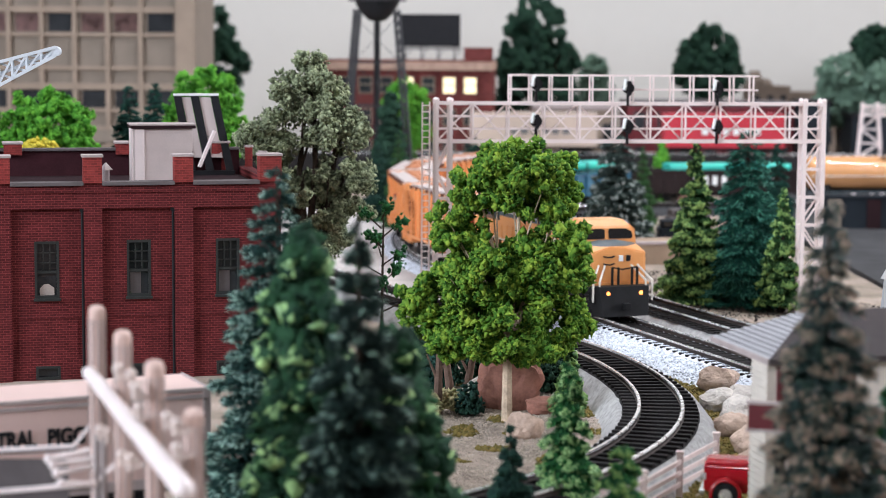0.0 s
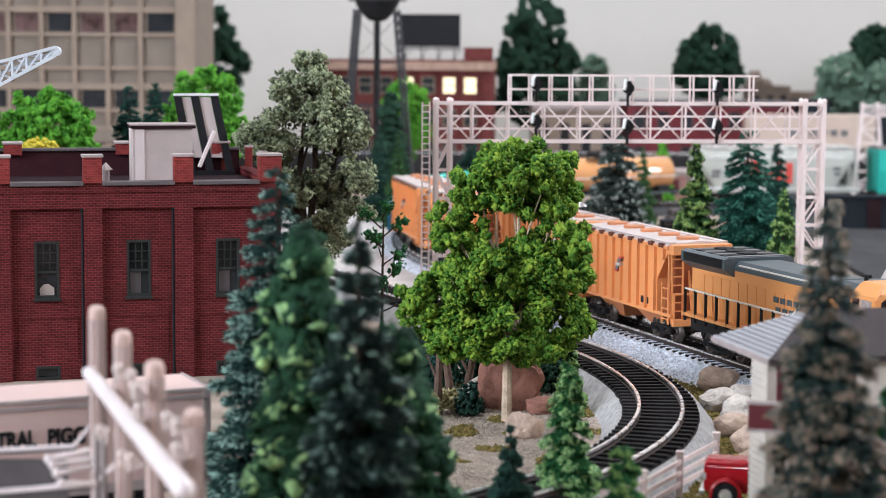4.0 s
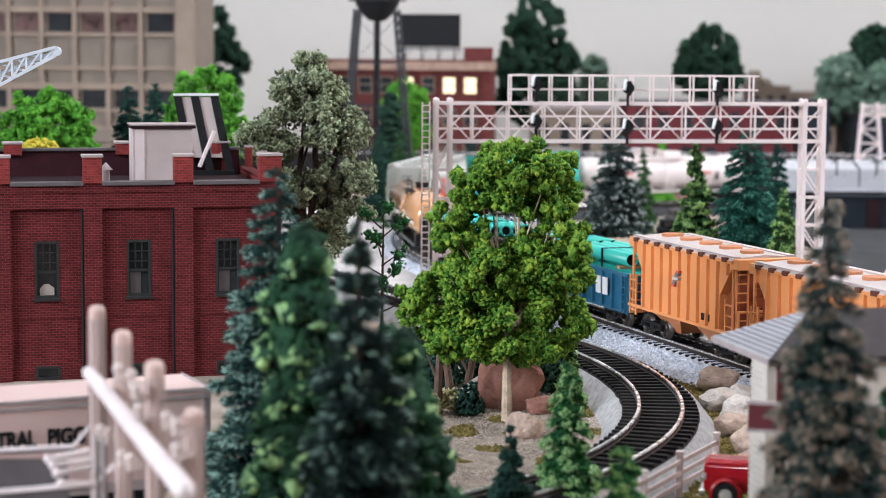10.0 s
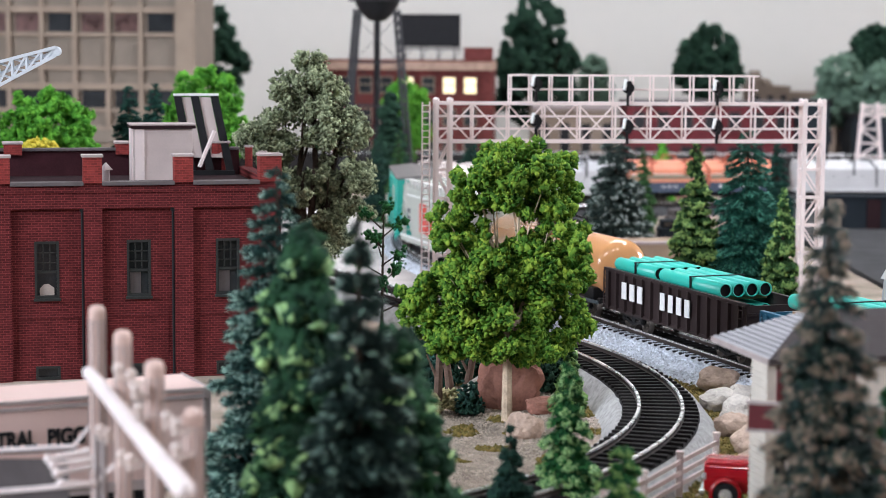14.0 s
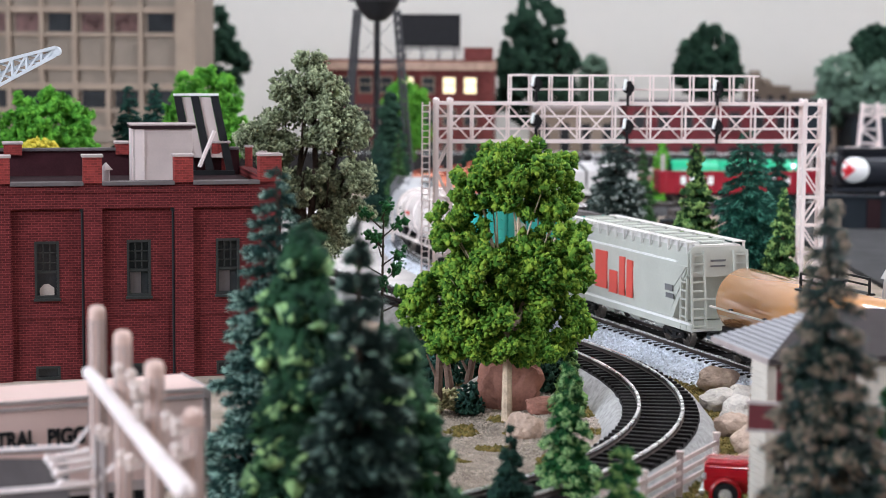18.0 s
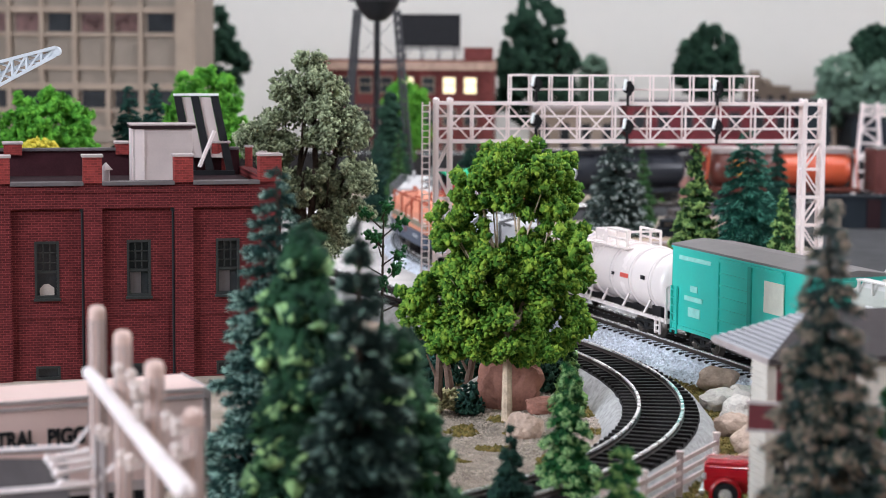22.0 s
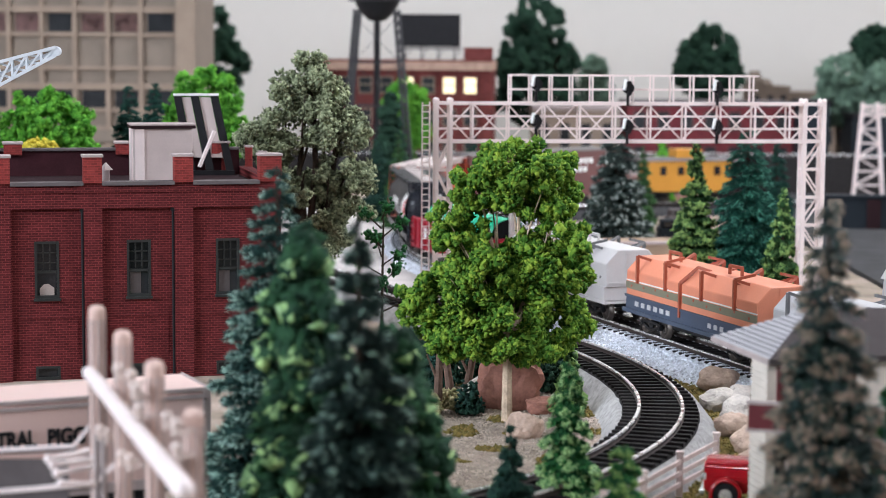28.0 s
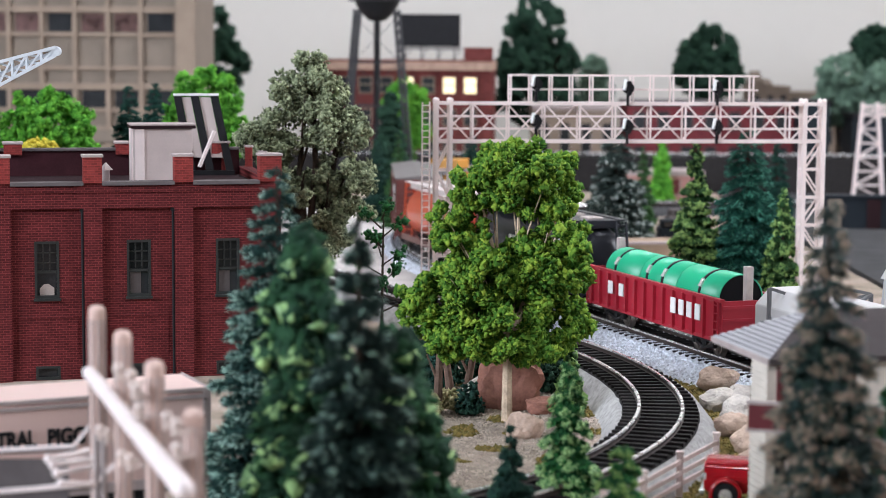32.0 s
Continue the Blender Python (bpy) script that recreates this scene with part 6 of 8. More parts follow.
def big_pipe(t, h):
    for x0, x1 in ((-0.84, -0.30), (-0.29, 0.25), (0.26, 0.84)):
        bm = BM(); tube(bm, x0 * h, x1 * h, 0, 0.0272, 0.0118, 32)
        part("pipe", bm, M_GPIPE, t, "large green pipe")
    # shade inside the big pipe, drawn as a black disc at each end
    for x in (0.832, -0.832):
        bm = BM(); rod(bm, (x * h - 0.0003, 0, 0.0272), (x * h + 0.0003, 0, 0.0272), 0.0112, 24)
        part("bore", bm, M_BORE, t, "black disc painting the shade inside the pipe")
    for x in (-0.68, -0.18, 0.05, 0.58):
        bm = BM(); lathe(bm, [(x * h - 0.0010, 0.0116), (x * h - 0.0010, 0.0122), (x * h + 0.0010, 0.0122), (x * h + 0.0010, 0.0116)], 32, Matrix.Translation((0, 0, 0.0272)))
        strap = part("strap", bm, M_STRAP, t, "black strap")
        for q in (30, 150):
            c, d = math.cos(radians(q)), math.sin(radians(q))
            bm = BM(); hull(bm, [(x * h + i * 0.0013, c * r - d * j * 0.0022, 0.0272 + d * r + c * j * 0.0022) for i in (-1, 1) for j in (-1, 1) for r in (0.0116, 0.0126)])
            part("buckle", bm, M_SILVER, strap, "silver buckle")
    for x in (0.93, -0.93):
        bm = BM(); box(bm, x * h - 0.0018, x * h + 0.0018, -0.0018, 0.0018, 0.0125, 0.0435, bevel=0.0003)
        part("stake", bm, M_STAKE, t, "pale grey stake")
    for x in (-0.7, 0.0, 0.6):
        bm = BM(); box(bm, x * h - 0.002, x * h + 0.002, -0.0145, 0.0145, 0.0125, 0.0156)
        part("timber", bm, M_WOOD, t)


big_pipe(maroon, mh)
cylinder_hopper(-1.006, -0.8465, (M_CPBLK, M_CPBLK), "glossy black cylindrical hopper with a white and red end", True)
cylinder_hopper(-1.165, -1.019, (M_CYLOR, M_CYLBR), "brown and red-orange cylindrical covered hopper")
boxcar(-1.352, -1.178, M_BROWN, M_BROWN, "long brown boxcar with white lettering blocks", False, [(0.030 + k * 0.0068, 0.035 + k * 0.0068, 0.0385, 0.0430) for k in range(6)] + [(0.036 + k * 0.0068, 0.041 + k * 0.0068, 0.0310, 0.0355) for k in range(4)], M_LETTER)
caboose(-1.492, -1.392)

# a short second train on the raised rear line, leaving the other way
REAR_Y, REAR_Z, REAR_V = 2.06, 0.040, 0.0735
REAR = []


def rear_car(x, mat, label, length=0.128):
    t = thing("container_car", pose(x, REAR_Y, REAR_Z), label, "freight car", "cars of the rear train")
    bm = BM(); box(bm, -length / 2, length / 2, -0.0150, 0.0150, 0.0065, 0.0420, bevel=0.0005)
    body = part("container", bm, mat, t)
    for k in range(14):
        bm = BM(); xx = -length / 2 + 0.005 + k * (length - 0.01) / 13
        plate(bm, xx - 0.0010, xx + 0.0010, -0.0150, 0.0085, 0.0400, 0.0007)
        part("corrugation", bm, mat, body)
    letters(t, -0.0157, [(-0.024 + k * 0.011, -0.017 + k * 0.011, 0.0200, 0.0260) for k in range(6)], M_LETTER if mat is M_REAR else M_CLIFT, "pale lettering bars")
    bm = BM(); box(bm, -length / 2 - 0.006, length / 2 + 0.006, -0.0140, 0.0140, 0.0040, 0.0063)
    part("flat_bed", bm, M_BLACK, t)
    for sx in (1, -1):
        tr = part("truck", TRUCK2[0], M_BLACK, t, m=pose(sx * length * 0.36, 0, 0) @ Matrix.Diagonal((1, 1, 0.75, 1)))
        for y in (-0.0116, 0.0116):
            part("side_frame", TRUCK2[1], M_BLACK, tr, m=pose(0, y, 0))
        for xx in (-0.010, 0.010):
            part("wheelset", WHEEL, M_WHEEL, tr, m=pose(xx, 0, WHEEL_R))
    REAR.append((t, x))


rear_car(0.2965, M_REAR, "red container on a flat car")
rear_car(0.0945, M_BEIGE, "beige container on a flat car", 0.135)


def motions():
    steps = [k * 0.5 for k in range(65)]
    at_time = {}
    for t, u, half in CARS:
        rows = [(k, car_pose(u + SPEED * (k - 21), half)) for k in steps]
        at_time[t.name] = (u, half)
        walk(t, rows)
    for tr, t, sx in TRUCKS:
        u, half = at_time[t.name]
        rows = []
        for k in steps:
            s = u + SPEED * (k - 21)
            p, a = on_line(s + sx * half)
            m = car_pose(s, half)
            own = math.atan2(m[1][0], m[0][0])
            turn = (a - own + math.pi) % math.tau - math.pi
            rows.append((k, pose(sx * half, 0, 0, 0, 0, math.degrees(turn))))
        walk(tr, rows)
    for w, x in WHEELS:
        walk(w, [(k * 0.1, pose(x, 0, WHEEL_R) @ Matrix.Rotation(SPEED * k * 0.1 / WHEEL_R, 4, "Y")) for k in range(321)])
    for t, x in REAR:
        walk(t, [(k, pose(x + REAR_V * k, REAR_Y, REAR_Z)) for k in (0, 16, 32)])

# ---- building materials ----
def brick_material(name, colour, mortar, scale=1.0):
    m = material(name, colour, 0.85, vary=0.25, size=0.008, bump=0.0)
    nt = m.node_tree
    N, K = nt.nodes, nt.links
    b = N["Principled BSDF"]
    co = N.new("ShaderNodeTexCoord")
    mp = N.new("ShaderNodeMapping")
    mp.inputs["Rotation"].default_value = (radians(90), 0, 0)
    mp.inputs["Scale"].default_value = (1, 1, 1)
    K.new(co.outputs["Object"], mp.inputs["Vector"])
    br = N.new("ShaderNodeTexBrick")
    K.new(mp.outputs[0], br.inputs["Vector"])
    br.inputs["Scale"].default_value = 1.0
    br.inputs["Brick Width"].default_value, br.inputs["Row Height"].default_value, br.inputs["Mortar Size"].default_value = 0.0030 * scale, 0.00115 * scale, 0.00013 * scale
    br.inputs["Mortar Smooth"].default_value = 0.3
    br.inputs["Color1"].default_value, br.inputs["Color2"].default_value, br.inputs["Mortar"].default_value = (0.78, 0.78, 0.78, 1), (1.15, 1.15, 1.15, 1), (*mortar, 1)
    mix = N.new("ShaderNodeMix")
    mix.data_type, mix.blend_type = "RGBA", "MULTIPLY"
    mix.inputs["Factor"].default_value = 1.0
    old = b.inputs["Base Color"].links[0].from_socket
    K.new(old, mix.inputs[6]); K.new(br.outputs["Color"], mix.inputs[7])
    K.new(mix.outputs[2], b.inputs["Base Color"])
    bp = N.new("ShaderNodeBump")
    bp.inputs["Strength"].default_value, bp.inputs["Distance"].default_value = 0.5, 0.0002
    bp.invert = True
    K.new(br.outputs["Fac"], bp.inputs["Height"]); K.new(bp.outputs[0], b.inputs["Normal"])
    return m


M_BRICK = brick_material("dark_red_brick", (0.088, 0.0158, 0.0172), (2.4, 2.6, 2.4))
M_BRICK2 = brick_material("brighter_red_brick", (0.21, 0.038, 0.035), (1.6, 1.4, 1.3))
M_BRICKF = brick_material("distant_red_brick", (0.125, 0.033, 0.030), (1.3, 1.3, 1.3), 1.6)
M_WHITE = material("white_structure_paint", (0.84, 0.72, 0.69), 0.5, vary=0.06, size=0.01, bump=0.05)
M_STONE = material("beige_stone", (0.29, 0.225, 0.175), 0.85, vary=0.14, size=0.02, bump=0.1)
M_STONE2 = material("beige_panel", (0.225, 0.185, 0.15), 0.85, vary=0.12, size=0.02, bump=0.1)
M_LEDGE = material("grey_stone_ledge", (0.125, 0.108, 0.108), 0.8, vary=0.15, size=0.006, bump=0.2)
M_CAP = material("pale_coping", (0.42, 0.35, 0.335), 0.75, vary=0.15, size=0.006, bump=0.2)
M_TAR = material("tar_roof", (0.026, 0.012, 0.014), 0.95, vary=0.3, size=0.01, bump=0.4)
# darker than the brick: shade of the back parapet put into its colour
M_INNER = material("shaded_maroon_parapet", (0.045, 0.014, 0.018), 0.9, vary=0.3, size=0.006, bump=0.3)
M_FRAME = material("dark_green_window_frame", (0.030, 0.032, 0.030), 0.55, vary=0.2, size=0.004)
M_PANE = material("window_glass", (0.030, 0.032, 0.035), 0.08, vary=0.35, size=0.02, spec=0.45)
M_SHADE = material("cream_window_shade", (0.50, 0.42, 0.38), 0.8, vary=0.12)
M_PINKW = material("pale_pink_plaster", (0.60, 0.50, 0.47), 0.8, vary=0.08, size=0.01, bump=0.1)
M_DARK = material("black_metal", (0.014, 0.014, 0.016), 0.5, vary=0.3)
M_STEEL = material("dark_grey_steel", (0.050, 0.050, 0.054), 0.5, 0.3, vary=0.2, size=0.01)
M_LIT = material("lit_window", (0.9, 0.8, 0.5), 0.5, glow=(1.0, 0.80, 0.50, 1.05))
M_REDIN = material("reddish_window_interior", (0.105, 0.055, 0.050), 0.3, vary=0.95, size=0.012)
M_TANC = material("tan_cornice", (0.36, 0.24, 0.185), 0.85, vary=0.3, size=0.006, bump=0.2)
M_CLAP = material("white_clapboard", (0.66, 0.60, 0.53), 0.7, vary=0.08, size=0.006, bump=0.1)
# dark and pale roof colours stand in for shaded and lit slopes
M_SHEET = material("shaded_roof_sheet", (0.060, 0.050, 0.050), 0.8, 0.0, vary=0.15, size=0.006)
M_BATTEN = material("lit_roof_course", (0.34, 0.335, 0.35), 0.5, vary=0.12, size=0.006)
M_MAROON = material("maroon_trim", (0.13, 0.020, 0.026), 0.55, vary=0.15, size=0.006)
M_CARRED = material("glossy_red_car_paint", (0.42, 0.008, 0.016), 0.22, vary=0.05, coat=0.5)
M_ROCK = material("red_brown_rock", (0.30, 0.140, 0.105), 0.92, vary=0.40, size=0.008, bump=0.9, fine=0.0012)
M_ROCK2 = material("pale_tan_rock", (0.48, 0.355, 0.28), 0.92, vary=0.35, size=0.007, bump=0.9, fine=0.0012)
M_ROCK3 = material("pale_grey_rock", (0.55, 0.50, 0.45), 0.92, vary=0.30, size=0.007, bump=0.9, fine=0.0012)


# ---- red brick building beside the viewer ----
def brick_building():
    t = thing("brick_building", pose(-0.2062, 0.879, 0, 0, 0, 14), "dark red brick building with pilasters and small-paned windows", "building")
    W, D, LED = 0.134, 0.105, 0.0912
    pil = [(-0.012, 0.0085), (0.0415, 0.0500), (0.0833, 0.0920), (0.1232, 0.1335)]
    bays = [(0.0085, 0.0415, 0.0246), (0.0500, 0.0833, 0.0668), (0.0920, 0.1232, 0.1084)]
    # facade in pieces round the openings, each bay set back behind the pilasters
    for a, b in pil:
        bm = BM(); box(bm, a, b, 0, 0.006, -0.002, 0.0788)
        part("pilaster", bm, M_BRICK, t)
    for a, b, c in bays:
        y0, y1 = 0.0022, 0.006
        bm = BM()
        xs = [a, c - 0.0056, c + 0.0056, b]
        zs = [-0.002, -0.001, 0.0055, 0.0372, 0.0637, 0.0788]
        for i in range(3):
            for j in range(5):
                if i == 1 and j in (1, 3):
                    continue
                box(bm, xs[i], xs[i + 1], y0, y1, zs[j], zs[j + 1])
        bmesh.ops.remove_doubles(bm, verts=bm.verts[:], dist=1e-6)
        w = part("bay_wall", bm, M_BRICK, t)
        bm = BM()
        box(bm, a + 0.003, a + 0.0042, y0 - 0.0004, y0 + 0.001, 0.010, 0.0290); box(bm, b - 0.0042, b - 0.003, y0 - 0.0004, y0 + 0.001, 0.010, 0.0290); box(bm, a + 0.003, b - 0.003, y0 - 0.00045, y0 + 0.001, 0.0278, 0.0291)
        part("panel_edge", bm, M_BRICK, w)
    for y0, z0, z1 in ((0, 0.0788, 0.0862), (-0.0006, 0.0862, 0.0886), (-0.0003, 0.0886, LED - 0.0005)):
        bm = BM(); box(bm, -0.012, 0.1335, y0, 0.006, z0, z1)
        part("frieze", bm, M_BRICK, t)
    for x0, x1, y0, y1, z1 in ((-0.012, -0.006, 0.006, D, LED), (0.1275, 0.1335, 0.006, D, LED), (-0.006, 0.1275, D - 0.006, D, 0.100)):
        bm = BM(); box(bm, x0, x1, y0, y1, -0.002, z1)
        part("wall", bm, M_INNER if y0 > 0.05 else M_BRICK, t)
    bm = BM(); box(bm, -0.006, 0.1275, 0.006, D - 0.006, 0.0860, 0.0872)
    part("roof", bm, M_TAR, t, "dark tarred flat roof")
    for a, b, c in bays:
        bm = BM(); box(bm, a, b, -0.0018, 0.0065, LED - 0.0018, LED, bevel=0.0003)
        part("ledge", bm, M_LEDGE, t, "grey stone ledge")
    for a, b in pil:
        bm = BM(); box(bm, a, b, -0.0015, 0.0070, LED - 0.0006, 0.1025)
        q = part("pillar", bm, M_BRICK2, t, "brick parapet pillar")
        bm = BM(); box(bm, a - 0.0006, b + 0.0006, -0.0021, 0.0076, 0.1025, 0.1037, bevel=0.0002)
        part("coping", bm, M_CAP, q)
    for x in (0.008, 0.064, 0.113):
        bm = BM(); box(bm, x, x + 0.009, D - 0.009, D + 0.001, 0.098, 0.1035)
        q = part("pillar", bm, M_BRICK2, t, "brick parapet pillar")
        bm = BM(); box(bm, x - 0.0006, x + 0.0096, D - 0.0096, D + 0.0016, 0.1035, 0.1046, bevel=0.0002)
        part("coping", bm, M_CAP, q)
    bm = BM(); box(bm, -0.006, 0.1275, D - 0.0075, D + 0.0005, 0.1000, 0.1012)
    part("ledge", bm, M_LEDGE, t)
    # added black rods draw the recess shadow at two bay edges
    for k, (x, y) in enumerate(((0.0415, -0.0001), (0.0833, -0.0001))):
        bm = BM(); rod(bm, (x - 0.0006, 0.0012, 0.0), (x - 0.0006, 0.0012, 0.0782), 0.00065, 8)
        box(bm, x - 0.0016, x + 0.0004, 0.0004, 0.0022, 0.0772, 0.0787)
        part("downpipe", bm, M_DARK, t, "black rod painting the shadow line at the bay edge")
    for k, (a, b, c) in enumerate(bays):
        for z0, z1, low in ((0.0372, 0.0637, False), (-0.001, 0.0055, True)):
            bm = BM()
            y = 0.0030
            for x in (-0.0056, 0.0045):
                box(bm, c + x, c + x + 0.0011, y - 0.0010, y + 0.0012, z0, z1)
            box(bm, c - 0.0045, c + 0.0045, y - 0.0010, y + 0.0012, z1 - 0.0012, z1); box(bm, c - 0.0045, c + 0.0045, y - 0.0010, y + 0.0012, z0, z0 + 0.0012)
            w2 = part("window", bm, M_FRAME, t, "dark-framed sash window")
            if not low:
                bm = BM(); box(bm, c - 0.0045, c + 0.0045, y - 0.0005, y + 0.0010, 0.0488, 0.0500)
                part("meeting_rail", bm, M_FRAME, w2)
                for x in (-0.0018, 0.0012):
                    bm = BM(); box(bm, c + x, c + x + 0.0006, y - 0.0002, y + 0.0008, 0.0500, z1 - 0.001)
                    part("glazing_bar", bm, M_FRAME, w2)
                for z in (0.0533, 0.0580):
                    bm = BM(); box(bm, c - 0.0045, c + 0.0045, y - 0.0003, y + 0.0007, z, z + 0.0005)
                    part("glazing_bar", bm, M_FRAME, w2)
            bm = BM(); box(bm, c - 0.0046, c + 0.0046, y + 0.0012, y + 0.0015, z0 + 0.0005, z1 - 0.0005)
            part("pane", bm, M_PANE, w2)
            if not low:
                bm = BM(); box(bm, c - 0.0062, c + 0.0062, 0.0006, 0.0030, z0 - 0.0012, z0, bevel=0.0002)
                part("sill", bm, M_FRAME, w2)
                if k == 0:
                    bm = BM(); hull(bm, [(c + x, y, z0 + z) for y in (0.0038, 0.0041) for x, z in ((-0.0033, 0.0012), (0.0033, 0.0012), (0.0033, 0.0046), (0.0006, 0.0066), (-0.0014, 0.0064), (-0.0033, 0.0044))])
                    part("shade", bm, M_SHADE, w2, "cream blind in the lower sash")
                else:
                    bm = BM(); box(bm, c - 0.0040, c + 0.0010, 0.0038, 0.0041, z0 + 0.0012, z0 + 0.0112)
                    part("shade", bm, M_LEDGE, w2, "grey blind in the lower sash")
    return t


brick_building()


def roof_house():
    t = thing("stair_house", pose(-0.1500, 0.935, 0.0872, 0, 0, 14), "pale pink stair house on the brick roof", "roof house")
    bm = BM(); box(bm, 0, 0.0285, 0, 0.020, 0, 0.0265, bevel=0.0003)
    part("wall", bm, M_PINKW, t)
    bm = BM(); box(bm, -0.0010, 0.0300, -0.0012, 0.0215, 0.0265, 0.0280, bevel=0.0002)
    part("roof", bm, M_TAR, t)
    bm = BM(); box(bm, -0.0012, 0.0302, -0.0014, 0.0217, 0.0280, 0.0286)
    part("roof_edge", bm, M_CAP, t)
    bm = BM(); box(bm, -0.0006, 0.0004, 0.002, 0.018, 0, 0.0262); box(bm, 0.0008, 0.0052, -0.0006, 0.0004, 0, 0.0262)
    part("trim", bm, M_WHITE, t)
    t = thing("roof_sign_frame", pose(-0.1375, 1.0, 0.0872, 0, 0, 10), "black sign frame with pale panels on the brick roof", "sign")
    for x, lean in ((0.0, 0.0075), (0.0088, 0.0080), (0.0190, 0.0080)):
        bm = BM(); hull(bm, [(x + lean * (1 - f) + i, -0.004 * (1 - f) + j, 0.0405 * f) for f in (0, 1) for i in (-0.0020, 0.0020) for j in (-0.0012, 0.0012)])
        part("post", bm, M_DARK, t)
    bm = BM(); bar(bm, (0.006, -0.0060, 0.0012), (0.029, -0.0060, 0.0012), 0.0024)
    part("foot_bar", bm, M_DARK, t)
    for x0, x1 in ((0.0021, 0.0066), (0.0110, 0.0168)):
        bm = BM(); hull(bm, [(x + 0.0078 * (1 - f), -0.004 * (1 - f) + j, 0.0405 * f) for f in (0.22, 0.985) for x in (x0, x1) for j in (-0.0004, 0.0008)])
        part("panel", bm, M_PINKW, t, "pale panel")
    bm = BM(); box(bm, -0.0022, 0.0212, -0.0014, 0.0014, 0.0406, 0.0418, bevel=0.0002)
    part("cap", bm, M_LETTER, t, "white top edge")
    bm = BM(); bar(bm, (0.0105, -0.0100, 0.0045), (0.0185, -0.0075, 0.0230), 0.0020, 0.0014)
    part("brace", bm, M_WHITE, t, "white diagonal brace")
    for x, z in ((0.024, 0.016), (0.036, 0.014), (0.043, 0.011)):
        q = thing("chimney", pose(-0.1375 + x, 1.0 + x * 0.2, 0.0872), "small brick chimney stub on the roof", "chimney")
        bm = BM(); box(bm, -0.0018, 0.0018, -0.0018, 0.0018, 0, z)
        part("stack", bm, M_BRICK2, q)
        bm = BM(); box(bm, -0.0022, 0.0022, -0.0022, 0.0022, z, z + 0.0010)
        part("cap", bm, M_CAP, q)
    t = thing("roof_vent", pose(-0.1582, 0.905, 0.0872), "small pale roof vent with a pointed cap", "vent")
    bm = BM(); rod(bm, (0, 0, 0), (0, 0, 0.0085), 0.0018, 10)
    part("pipe", bm, M_CAP, t)
    bm = BM(); rod(bm, (0, 0, 0.0085), (0, 0, 0.0120), 0.0034, 4, 0.0002)
    part("cap", bm, M_CAP, t)


roof_house()


